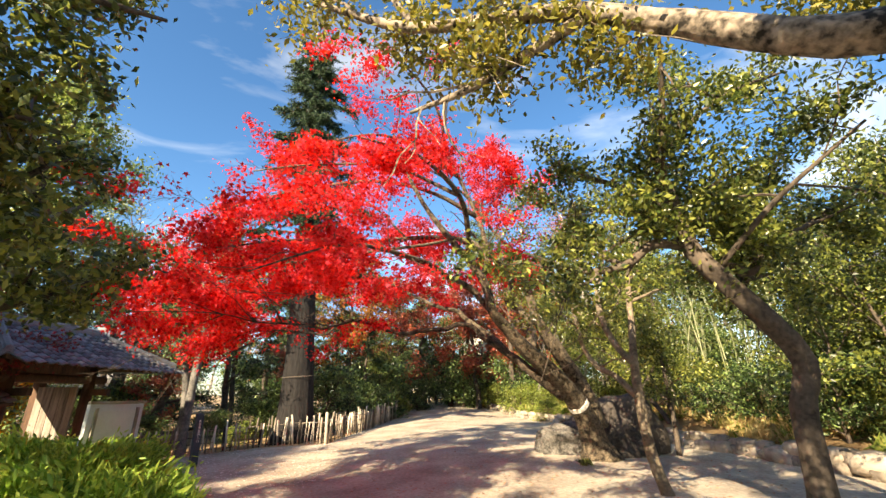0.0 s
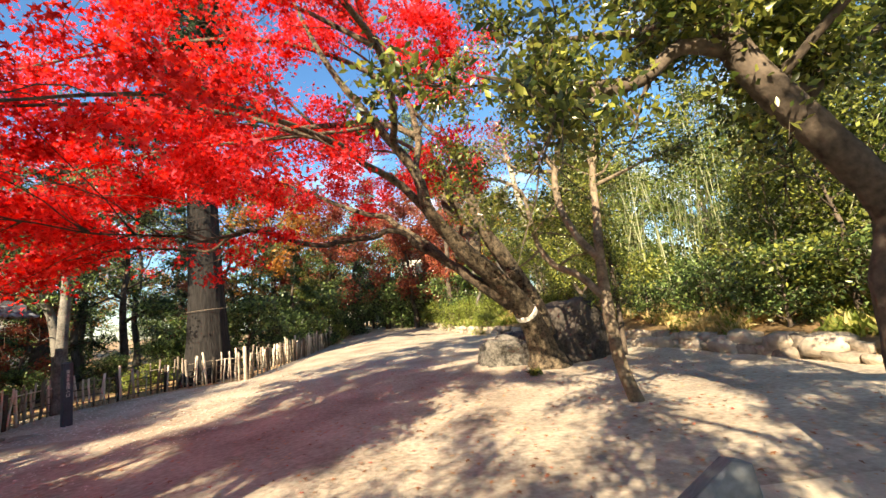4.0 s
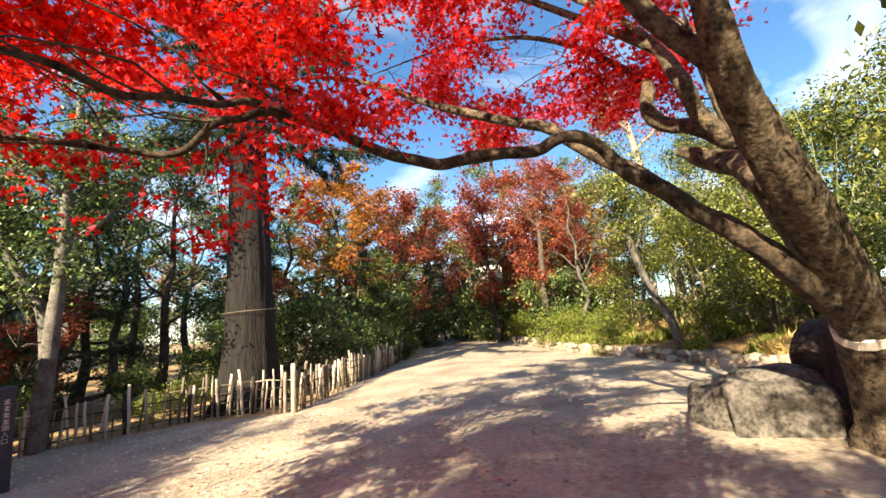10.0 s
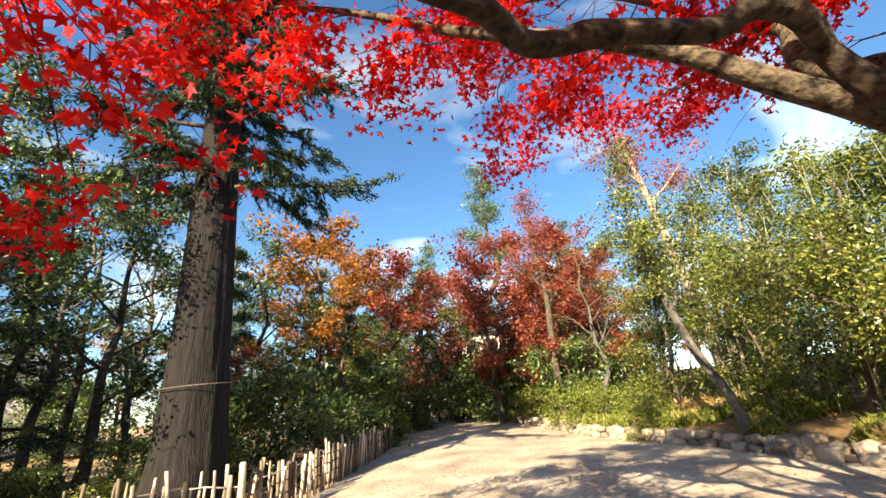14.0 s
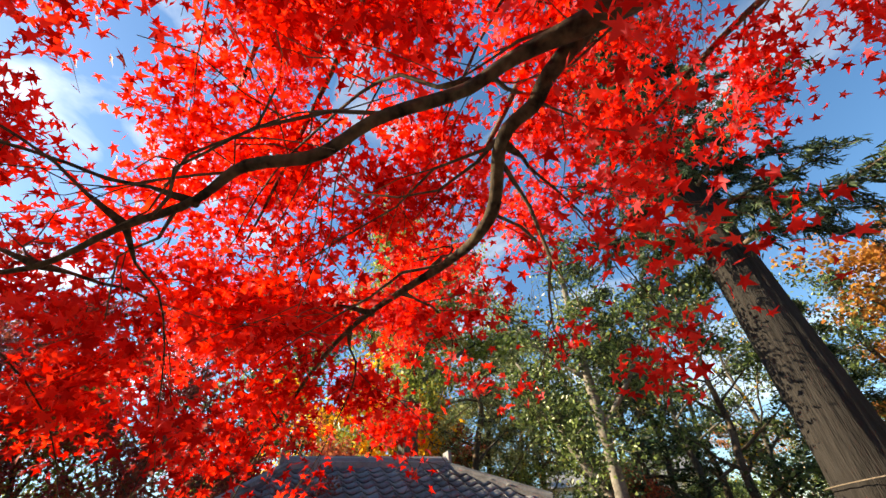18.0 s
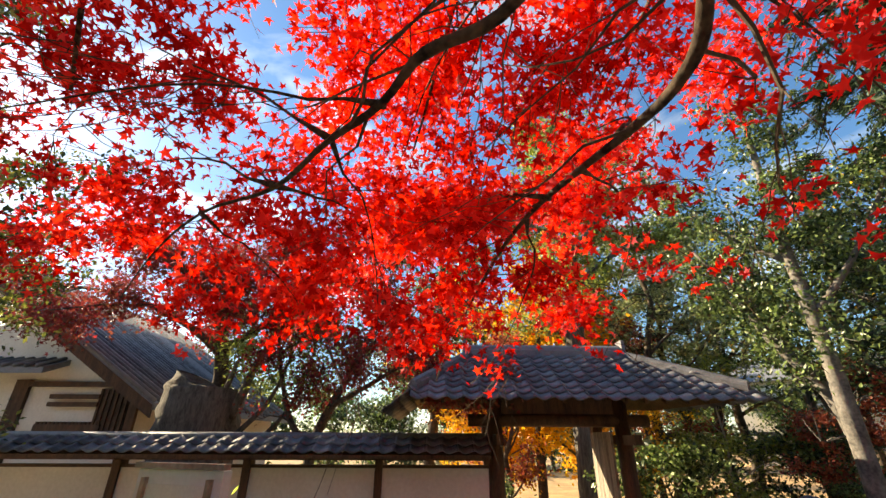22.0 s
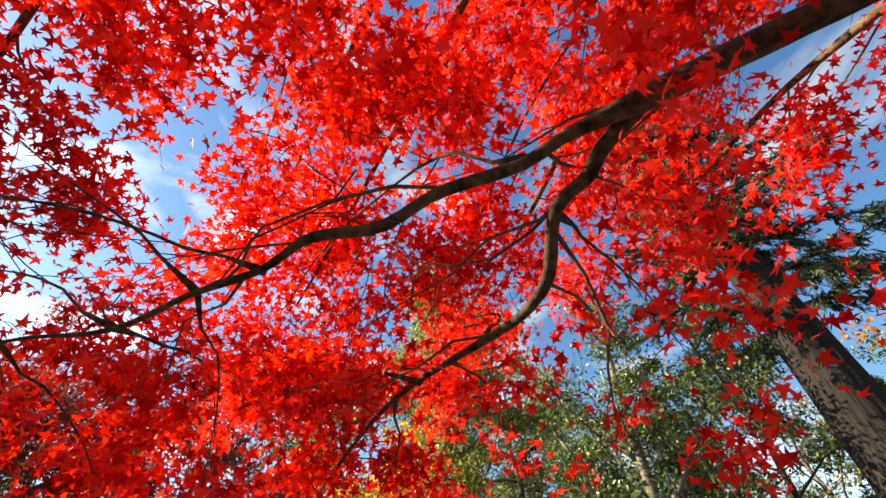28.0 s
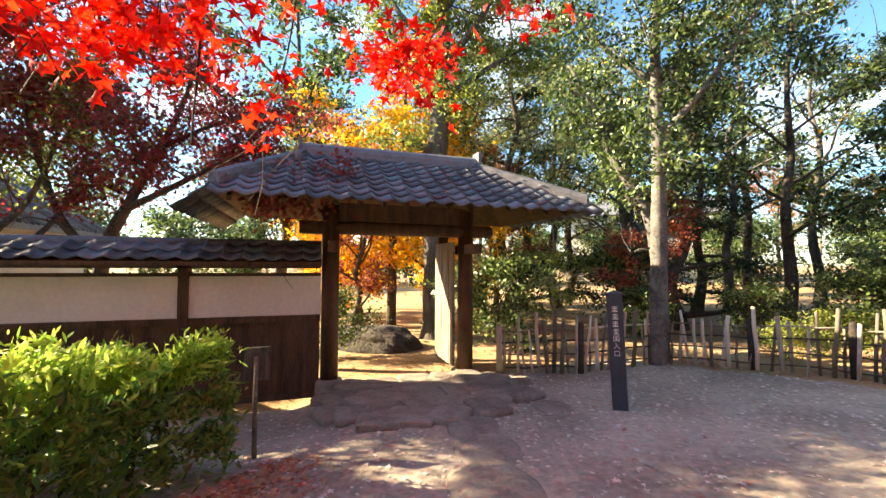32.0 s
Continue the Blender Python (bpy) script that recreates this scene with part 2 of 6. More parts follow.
# ---- shapes ----
class Shape:
    """Gathers vertices and faces for one mesh."""

    def __init__(self):
        self.v, self.f = [], []

    def add(self, verts, faces):
        k = len(self.v)
        self.v.extend(tuple(p) for p in verts)
        self.f.extend(tuple(k + i for i in q) for q in faces)

    def box(self, x0, y0, z0, x1, y1, z1, m=None):
        c = [Vector((x, y, z)) for z in (z0, z1) for y in (y0, y1) for x in (x0, x1)]
        if m:
            c = [m @ p for p in c]
        self.add(c, [(0, 2, 3, 1), (4, 5, 7, 6), (0, 1, 5, 4), (2, 6, 7, 3), (0, 4, 6, 2), (1, 3, 7, 5)])

    def tube(self, pts, sides=8, rough=0.0, seed=0, flute=0.0, twist=0.1):
        """A limb through rows of (x, y, z, radius), closed at both ends; flute: depth of twisted cords along it."""
        rnd = np.random.RandomState(seed)
        p = np.array([q[:3] for q in pts], float)
        r = np.array([q[3] for q in pts], float)
        d = np.gradient(p, axis=0)
        d /= np.linalg.norm(d, axis=1)[:, None] + 1e-9
        ref = np.array([0.0, 0, 1]) if abs(d[0][2]) < 0.8 else np.array([1.0, 0, 0])
        u = np.cross(ref, d[0])
        rings = []
        for i in range(len(p)):
            u = u - d[i] * (u @ d[i])
            u /= np.linalg.norm(u) + 1e-9
            w = np.cross(d[i], u)
            a = np.arange(sides) * 2 * math.pi / sides
            rr = r[i] * (1 + rough * rnd.uniform(-1, 1, sides) + flute * (np.sin(5 * a + twist * i) + 0.6 * np.sin(8 * a - 1.7 * twist * i + 1)))
            rings.append(p[i] + (np.cos(a) * rr)[:, None] * u + (np.sin(a) * rr)[:, None] * w)
        k = len(self.v)
        self.v.extend(tuple(x) for ring in rings for x in ring)
        for i in range(len(p) - 1):
            for j in range(sides):
                a0, a1 = k + i * sides + j, k + i * sides + (j + 1) % sides
                self.f.append((a0, a1, a1 + sides, a0 + sides))
        self.f.append(tuple(k + j for j in reversed(range(sides))))
        self.f.append(tuple(k + (len(p) - 1) * sides + j for j in range(sides)))

    def mesh(self, name, smooth=False):
        me = bpy.data.meshes.new(name)
        me.from_pydata(self.v, [], self.f)
        if smooth:
            me.shade_smooth()
        return me


def smooth_path(rows, n=5):
    """A rounded line (Catmull-Rom) through rows of numbers."""
    p = np.array(rows, float)
    p = np.vstack([2 * p[0] - p[1], p, 2 * p[-1] - p[-2]])
    out = []
    for i in range(1, len(p) - 2):
        for k in range(n):
            t = k / n
            out.append(0.5 * (2 * p[i] + (p[i + 1] - p[i - 1]) * t + (2 * p[i - 1] - 5 * p[i] + 4 * p[i + 1] - p[i + 2]) * t * t
                              + (3 * p[i] - p[i - 1] - 3 * p[i + 1] + p[i + 2]) * t ** 3))
    out.append(p[-2])
    return np.array(out)


def part(name, shape, material, parent=None, label="", smooth=False):
    me = shape.mesh(name, smooth) if isinstance(shape, Shape) else shape
    if not me.materials:
        me.materials.append(material)
    ob = new(name, me)
    ob.parent = parent
    return tagged(ob, label)


def thing(name, label, category, m=None, group="", kind=""):
    ob = tagged(new(name), label, category, group, kind)
    if m is not None:
        ob.matrix_basis = m
    return ob


LEAF_SHAPES = {
    "oval": ([(0, -0.5, 0), (0.24, 0, 0.05), (0, 0.5, 0), (-0.24, 0, 0.05)], [(0, 1, 2), (0, 2, 3)]),
    "blade": ([(0, -0.5, 0), (0.09, 0, 0.02), (0, 0.5, 0), (-0.09, 0, 0.02)], [(0, 1, 2), (0, 2, 3)]),
    "frond": ([(0, -0.5, 0), (0.13, -0.1, 0.03), (0.1, 0.25, 0.0), (0, 0.5, -0.04), (-0.1, 0.25, 0.0), (-0.13, -0.1, 0.03)], [(0, 1, 2, 3), (0, 3, 4, 5)]),
    "broad": ([(0, -0.5, 0), (0.38, -0.1, 0.08), (0.2, 0.35, 0), (0, 0.5, 0), (-0.2, 0.35, 0), (-0.38, -0.1, 0.08)], [(0, 1, 2, 3), (0, 3, 4, 5)]),
}
star = [(0.0, 0.0, 0.03)]
for k, (ang, rad) in enumerate([(-90, .12), (-35, .42), (-8, .22), (22, .60), (50, .25), (90, .72), (130, .25), (158, .60), (188, .22), (215, .42)]):
    star.append((rad * math.cos(radians(ang)), rad * math.sin(radians(ang)), -0.10 * rad))
LEAF_SHAPES["maple"] = (star, [(0, 1 + k, 1 + (k + 1) % 10) for k in range(10)])


def leaves(name, centres, size, kind, rnd, up=0.6, spread=0.35, along=None, hang=0.0):
    """One mesh of many leaves round the centres; up: how far they lie flat; along: directions that they follow."""
    tv, tf = LEAF_SHAPES[kind]
    tv = np.array(tv)
    c = np.asarray(centres, float)
    n = len(c)
    nor = rnd.normal(size=(n, 3)) * (1 - up) + np.array([0, 0, up])
    nor /= np.linalg.norm(nor, axis=1)[:, None] + 1e-9
    tan = rnd.normal(size=(n, 3)) if along is None else np.asarray(along) + rnd.normal(size=(n, 3)) * 0.35
    tan[:, 2] -= hang
    tan -= nor * (tan * nor).sum(1)[:, None]
    tan /= np.linalg.norm(tan, axis=1)[:, None] + 1e-9
    bit = np.cross(tan, nor)
    s = size * (1 + spread * rnd.uniform(-1, 1, n))
    v = (c[:, None, :] + s[:, None, None] * (tv[None, :, 0:1] * bit[:, None, :] + tv[None, :, 1:2] * tan[:, None, :] + tv[None, :, 2:3] * nor[:, None, :])).reshape(-1, 3)
    loops = np.concatenate([np.array(f) for f in tf])
    lens = np.array([len(f) for f in tf])
    allv = (np.arange(n)[:, None] * len(tv) + loops[None, :]).ravel()
    sizes = np.tile(lens, n)
    me = bpy.data.meshes.new(name)
    me.vertices.add(len(v))
    me.vertices.foreach_set("co", v.ravel())
    me.loops.add(len(allv))
    me.loops.foreach_set("vertex_index", allv.astype(np.int32))
    me.polygons.add(len(sizes))
    me.polygons.foreach_set("loop_start", (np.cumsum(sizes) - sizes).astype(np.int32))
    me.update(calc_edges=True)
    me.validate()
    return me


def branch(shape, rnd, start, way, length, r0, r1, bend=0.25, droop=0.0, steps=5, sides=5):
    """A crooked branch; returns its points."""
    p, d = np.array(start, float), np.array(way, float)
    d /= np.linalg.norm(d)
    rows = [(*p, r0)]
    for i in range(steps):
        d = d + rnd.normal(size=3) * bend * 0.5
        d[2] -= droop / steps
        d /= np.linalg.norm(d)
        p = p + d * length / steps
        rows.append((*p, r0 + (r1 - r0) * (i + 1) / steps))
    shape.tube(rows, sides, 0.08, rnd.randint(1 << 30))
    return np.array(rows)


def along_path(rows, f):
    i = f * (len(rows) - 1)
    k = min(int(i), len(rows) - 2)
    return rows[k] + (rows[k + 1] - rows[k]) * (i - k)


def make_tree(name, label, category, seed, height, trunk_r, spread, bark, leaf_mat, count, size, kind="oval", bare=0.3, limbs=11,
              lean=(0, 0), rise=0.5, clump=0.35, droop=0.1, up=0.45, sub=5, group="", crown_label="", form="round"):
    """A tree with a tapered trunk, limbs, twigs and a crown of single leaves in clumps."""
    rnd = np.random.RandomState(seed)
    root = thing(name, label, category, group=group)
    wood = Shape()
    k = 8
    rows = [(-0.0, 0.0, -0.25, trunk_r * 1.35)]
    wob = rnd.normal(size=(k + 1, 2)) * height * 0.012
    for i in range(k + 1):
        f = i / k
        flare = 1 + 0.25 * max(0, 1 - f * 8)
        rows.append((lean[0] * f ** 1.3 + wob[i][0] * (i > 0), lean[1] * f ** 1.3 + wob[i][1] * (i > 0), height * 0.94 * f, trunk_r * flare * (1 - 0.88 * f)))
    trunk = smooth_path(rows, 3)
    wood.tube(trunk, 9, 0.06, seed)
    part("trunk", wood, bark, root, smooth=True)
    anchors = []
    az = rnd.uniform(0, 6.28)
    for i in range(limbs):
        arms = Shape()
        f = bare + (0.97 - bare) * (i + rnd.uniform(0, 0.6)) / limbs
        az += 2.4 + rnd.uniform(-0.4, 0.4)
        at = along_path(trunk, min(0.98, f))
        g = (f - bare) / (1 - bare)
        reach = {"round": math.sin(math.pi * min(1, 0.22 + 0.72 * g)) ** 0.8, "cone": 1.02 - g, "vase": 0.55 + 0.5 * math.sin(math.pi * g)}[form]
        length = spread * max(0.18, reach) * rnd.uniform(0.8, 1.15)
        el = rise + (0.5 * g if form != "cone" else -0.1)
        limb = branch(arms, rnd, at[:3], (math.cos(az), math.sin(az), el), length, max(0.012, at[3] * 0.5), 0.008, 0.3, droop, 6, 5)
        for j in range(sub):
            b0 = along_path(limb, rnd.uniform(0.3, 1.0))
            d = limb[-1][:3] - limb[0][:3]
            d = d / (np.linalg.norm(d) + 1e-9) + rnd.normal(size=3) * (0.7, 0.7, 0.35)
            tw = branch(arms, rnd, b0[:3], d, length * rnd.uniform(0.25, 0.5), 0.012, 0.004, 0.4, droop, 4, 4)
            anchors.extend(tw[1:, :3])
        anchors.extend(limb[3:, :3])
        part("limb", arms, bark, root, smooth=True)
    a = np.array(anchors)
    c = a[rnd.randint(len(a), size=count)] + rnd.normal(size=(count, 3)) * clump * np.array([1, 1, 0.6])
    tagged(part("crown", leaves("crown", c, size, kind, rnd, up), leaf_mat, root, crown_label), kind="stuff")
    return root


def put(root, x, y, z=None, turn=0.0, scale=1.0):
    root.matrix_basis = pose(x, y, lie(x, y) if z is None else z, 0, 0, turn)
    root.scale = (scale, scale, scale)
    return root


def again(root, x, y, turn, scale, label="", z=None):
    ob = copy_thing(root, pose(x, y, lie(x, y) if z is None else z, 0, 0, turn))
    ob.scale = (scale, scale, scale)
    return tagged(ob, label)


# ---- ground ----
WALL_LINE = [(3.2, 46), (3.4, 32), (4.1, 22.5), (5.3, 19.6), (5.7, 17.4), (6.4, 13.6), (7.2, 10.6), (7.3, 7.2), (8.6, 3), (11, -6), (14, -30)]


def wall_x(y):
    """Where the low stone wall stands at that distance ahead."""
    pts = WALL_LINE
    if y >= pts[0][1]:
        return pts[0][0]
    for (xa, ya), (xb, yb) in zip(pts, pts[1:]):
        if yb <= y <= ya:
            return xa + (xb - xa) * (ya - y) / (ya - yb)
    return pts[-1][0]


def soft(f):
    f = min(1.0, max(0.0, f))
    return f * f * (3 - 2 * f)


def lie(x, y):
    """The height of the ground."""
    z = -0.06 * max(0.0, -x) if x > -12 else -0.72
    if x > 0:
        z += 0.012 * min(x, 12)
    if -9.6 < x < -6.2:
        z -= 0.28 * soft((-6.2 - x) / 2.2) * soft((9.5 - y) / 0.9) * soft((x + 9.6) / 0.4)
    yy = min(max(y, 10), 60)
    z += 0.02 * (yy - 10)
    w = x - wall_x(y)
    if w > 0.12:
        z += 0.30 * min(1, (w - 0.12) / 0.15) + 0.20 * min(max(0, w - 0.3), 9)
    z += 0.025 * noise.noise((x * 0.35, y * 0.35, 0.3)) + 0.008 * noise.noise((x * 1.6, y * 1.6, 2.1))
    return z


def grade(lo, hi, fine_lo, fine_hi, step):
    a = list(np.arange(fine_lo, fine_hi, step))
    x, s = fine_hi, step
    while x < hi:
        a.append(x)
        s *= 1.35
        x += s
    a.append(hi)
    x, s = fine_lo, step
    while x > lo:
        s *= 1.35
        x -= s
        a.append(max(x, lo))
    return sorted(set(round(v, 4) for v in a))


gx, gy = grade(-900, 900, -14, 13, 0.15), grade(-900, 900, -6, 36, 0.2)
gs = Shape()
gs.v = [(x, y, lie(x, y)) for y in gy for x in gx]
nx = len(gx)
gs.f = [(j * nx + i, j * nx + i + 1, (j + 1) * nx + i + 1, (j + 1) * nx + i) for j in range(len(gy) - 1) for i in range(nx - 1)]
gm = gs.mesh("ground", True)
for m in (EARTH, LITTER, BANK):
    gm.materials.append(m)


def left_edge(y):
    """Where the fence parts the path from the wood."""
    if y > 15.6:
        return -4.0 + (y - 15.6) * 1.6 / 12.4 if y < 28 else -2.4
    if y > 14.4:
        return -6.4 - (15.6 - y) * 1.7
    return -9.1


kinds = []
for j in range(len(gy) - 1):
    yc = 0.5 * (gy[j] + gy[j + 1])
    wx, lx = wall_x(yc) + 0.1, left_edge(yc)
    for i in range(nx - 1):
        xc = 0.5 * (gx[i] + gx[i + 1])
        kinds.append(2 if xc > wx else 1 if (xc < lx or yc > 45 or yc < -12) else 0)
gm.polygons.foreach_set("material_index", np.array(kinds, np.int32))
ground = tagged(new("ground", gm), "pale trodden earth path with wooded banks on both sides", "ground", kind="structure")



def paving():
    """Pale concrete slabs let into the earth near the start, with an open joint between them."""
    root = thing("pavement", "pale worn concrete slabs flush with the trodden earth", "paving", kind="structure")
    mat = surface("pale concrete", (0.42, 0.365, 0.285), (0.60, 0.53, 0.425), 1.4, 40, 0.9, 0.25, 0.006)
    o, u, v = Vector((1.34, 4.62, 0)), Vector((-0.09, -0.996, 0)), Vector((0.996, -0.09, 0))
    for a0, a1, b0, b1 in ((0.0, 1.9, 0.006, 2.6), (0.0, 1.9, -1.3, -0.006), (1.912, 4.4, 0.006, 2.6), (1.912, 4.4, -1.3, -0.006)):
        s = Shape()
        n, m = 14, 14
        for i in range(n + 1):
            for j in range(m + 1):
                p = o + u * (a0 + (a1 - a0) * i / n) + v * (b0 + (b1 - b0) * j / m)
                s.v.append((p.x, p.y, lie(p.x, p.y) + 0.012))
        s.f = [(i * (m + 1) + j, (i + 1) * (m + 1) + j, (i + 1) * (m + 1) + j + 1, i * (m + 1) + j + 1) for i in range(n) for j in range(m)]
        k = len(s.v)
        rim = [i * (m + 1) for i in range(n + 1)] + [n * (m + 1) + j for j in range(1, m + 1)] + [i * (m + 1) + m for i in range(n - 1, -1, -1)] + [j for j in range(m - 1, 0, -1)]
        s.v += [(s.v[i][0], s.v[i][1], s.v[i][2] - 0.05) for i in rim]
        s.f += [(rim[i], k + i, k + (i + 1) % len(rim), rim[(i + 1) % len(rim)]) for i in range(len(rim))]
        part("slab", s, mat, root)


paving()
# ---- the great maple over the path ----
def great_maple():
    rnd = np.random.RandomState(11)
    root = thing("maple_tree", "old leaning maple with bright red leaves arching over the path", "tree")
    wood = Shape()
    trunk = smooth_path([(3.66, 10.6, -0.2, 0.44), (3.57, 10.55, 0.15, 0.29), (3.45, 10.5, 0.55, 0.235), (3.24, 10.36, 1.05, 0.205), (2.86, 10.06, 1.55, 0.185), (2.28, 9.62, 2.05, 0.175),
                         (1.78, 9.25, 2.4, 0.16), (1.4, 8.98, 2.75, 0.135), (1.15, 8.77, 2.98, 0.12), (1.0, 8.62, 3.2, 0.108), (0.93, 8.58, 3.55, 0.10), (0.78, 8.54, 3.87, 0.095),
                         (0.42, 8.34, 4.26, 0.08), (0.05, 8.1, 4.64, 0.066), (-0.4, 7.9, 5.2, 0.05), (-0.8, 7.8, 6.0, 0.03), (-1.1, 7.7, 6.9, 0.012)], 4)
    trunk[6:, 3] *= 0.9
    trunk[:, 3] *= np.interp(trunk[:, 2], [-0.2, 0.3, 1.2, 2.4, 3.2], [1.35, 1.4, 1.28, 1.1, 1.0])
    wood.tube(trunk, 30, 0.035, 3, 0.06, 0.16)
    part("trunk", wood, BARK_MAPLE, root, smooth=True)
    mains = [
        # the low limb across the path, its knee, and the arm beyond the fork
        [(2.75, 10.05, 1.42, 0.12), (2.35, 9.95, 1.7, 0.105), (2.02, 9.84, 1.95, 0.097), (1.83, 9.82, 2.08, 0.095), (1.72, 9.92, 2.2, 0.088), (1.52, 9.93, 2.33, 0.082), (1.22, 9.9, 2.58, 0.076), (0.93, 9.85, 2.71, 0.062),
         (0.74, 9.86, 2.9, 0.055), (0.5, 9.72, 3.0, 0.053), (0.3, 9.66, 2.96, 0.052), (0.1, 9.69, 2.88, 0.052), (-0.2, 9.68, 2.86, 0.052), (-0.42, 9.67, 2.83, 0.052), (-0.58, 9.71, 2.82, 0.050),
         (-0.75, 9.62, 2.78, 0.048), (-0.95, 9.45, 2.76, 0.046), (-1.15, 9.36, 2.79, 0.044), (-1.4, 9.28, 2.86, 0.042), (-1.6, 9.15, 2.91, 0.044), (-1.8, 9.02, 2.96, 0.044),
         (-1.96, 8.85, 2.94, 0.034), (-2.08, 8.7, 2.85, 0.031), (-2.21, 8.47, 2.75, 0.029), (-2.35, 8.28, 2.68, 0.027), (-2.5, 8.06, 2.71, 0.025), (-2.75, 7.89, 2.7, 0.022),
         (-2.95, 7.64, 2.69, 0.020), (-3.27, 7.29, 2.66, 0.017), (-3.59, 6.76, 2.68, 0.013), (-4.1, 6.2, 2.62, 0.009), (-4.7, 5.6, 2.5, 0.005)],
        # the other arm of the fork
        [(-1.82, 9.02, 2.97, 0.045), (-1.98, 8.98, 2.94, 0.042), (-2.09, 8.96, 2.88, 0.04), (-2.24, 8.91, 2.83, 0.036), (-2.42, 8.94, 2.71, 0.034), (-2.58, 8.94, 2.66, 0.032), (-2.81, 8.89, 2.69, 0.029),
         (-3.16, 8.79, 2.7, 0.025), (-3.63, 8.62, 2.68, 0.02), (-4.14, 8.47, 2.57, 0.016), (-4.8, 8.3, 2.35, 0.011), (-5.5, 8.1, 2.0, 0.006)],
        # the straighter, paler bough under the knee
        [(1.5, 10.0, 2.4, 0.07), (1.3, 10.08, 2.62, 0.075), (0.95, 10.12, 2.9, 0.072), (0.55, 10.22, 3.24, 0.066), (0.33, 10.32, 3.42, 0.06), (-0.1, 10.33, 3.53, 0.052), (-0.8, 10.59, 3.9, 0.042),
         (-1.3, 10.73, 4.2, 0.032), (-2.0, 10.8, 4.4, 0.02), (-2.8, 10.8, 4.4, 0.008)],
        # the second stem
        [(3.72, 10.78, 0.7, 0.22), (3.55, 10.75, 1.35, 0.19), (3.15, 10.62, 2.0, 0.18), (2.72, 10.45, 2.6, 0.17), (2.4, 10.3, 3.05, 0.13), (2.2, 10.28, 3.6, 0.10), (2.05, 10.3, 4.3, 0.075), (1.95, 10.8, 5.1, 0.065), (1.5, 11.8, 6.2, 0.045), (0.9, 12.3, 7.4, 0.02)],
        # the crooked branch behind it
        [(2.24, 10.25, 3.1, 0.09), (1.98, 10.5, 3.42, 0.088), (1.86, 10.66, 3.53, 0.085), (1.73, 10.71, 3.63, 0.08), (1.69, 10.71, 3.82, 0.08), (1.72, 10.74, 4.02, 0.075), (1.79, 10.94, 4.31, 0.065), (1.72, 11.24, 4.66, 0.05),
         (1.3, 11.3, 5.0, 0.04), (0.5, 11.4, 5.3, 0.028), (-0.6, 11.7, 5.4, 0.016), (-1.8, 12.0, 5.2, 0.008)],
        # a heavy stub beside it
        [(1.98, 9.6, 2.45, 0.13), (2.12, 10.0, 2.76, 0.12), (2.1, 10.25, 2.93, 0.115), (1.98, 10.48, 3.1, 0.09), (1.9, 10.62, 3.2, 0.055)],
        # boughs from the main stem towards the start of the path
        [(1.18, 8.8, 2.98, 0.085), (0.9, 8.85, 3.32, 0.075), (0.62, 8.82, 3.6, 0.068), (0.3, 8.45, 3.72, 0.06), (0.0, 8.0, 3.72, 0.052), (-0.3, 7.4, 3.75, 0.045), (-0.9, 6.6, 3.75, 0.034), (-1.4, 5.7, 3.5, 0.024), (-1.8, 4.9, 3.1, 0.014), (-2.1, 4.3, 2.7, 0.007)],
        [(0.5, 8.38, 4.2, 0.065), (0.5, 7.7, 4.4, 0.055), (0.3, 6.9, 4.9, 0.045), (-0.4, 6.0, 5.2, 0.03), (-1.2, 5.2, 5.0, 0.015)],
        [(0.3, 6.9, 4.9, 0.04), (-0.8, 6.8, 5.4, 0.03), (-2.0, 6.5, 5.3, 0.02), (-3.1, 6.0, 4.9, 0.01)],
        [(-0.3, 7.4, 3.75, 0.035), (-1.4, 7.0, 4.0, 0.028), (-2.5, 6.5, 3.9, 0.02), (-3.5, 5.8, 3.5, 0.01)],
        [(0.98, 8.8, 4.5, 0.06), (0.3, 9.3, 5.0, 0.055), (-0.9, 9.6, 5.1, 0.05), (-2.2, 9.8, 5.0, 0.036), (-3.6, 9.8, 4.7, 0.025), (-4.6, 9.5, 4.2, 0.014), (-5.4, 9.1, 3.6, 0.008)],
        [(0.8, 9.0, 5.4, 0.065), (-0.2, 8.6, 5.8, 0.05), (-1.5, 8.2, 5.9, 0.038), (-3.0, 7.8, 5.5, 0.026), (-4.4, 7.4, 4.8, 0.014), (-5.3, 7.1, 4.0, 0.007)],
        [(0.35, 8.7, 6.3, 0.05), (-0.6, 8.8, 7.2, 0.04), (-1.8, 8.9, 7.6, 0.028), (-3.2, 8.9, 7.2, 0.015), (-4.2, 8.9, 6.5, 0.008)],
        [(0.1, 8.6, 6.8, 0.04), (-0.2, 7.8, 7.7, 0.03), (-0.9, 7.0, 8.1, 0.016), (-1.5, 6.4, 8.0, 0.008)],
        [(1.5, 11.8, 6.2, 0.05), (0.6, 11.3, 7.2, 0.036), (-0.5, 10.8, 7.8, 0.02), (-1.6, 10.4, 7.8, 0.01)],
        [(2.05, 10.3, 4.3, 0.06), (2.3, 11.4, 4.8, 0.055), (2.3, 12.6, 5.2, 0.036), (2.0, 13.4, 5.4, 0.02)],
        [(1.72, 10.4, 4.3, 0.06), (1.0, 10.9, 5.2, 0.048), (-0.2, 11.0, 5.8, 0.034), (-1.6, 11.0, 5.6, 0.018), (-2.8, 11.0, 5.2, 0.008)],
        [(-0.9, 9.6, 5.1, 0.03), (-1.9, 9.2, 5.9, 0.024), (-3.1, 8.8, 6.1, 0.014), (-4.1, 8.5, 5.7, 0.007)],
        # the upright arm of the main stem, and the arm before the second stem
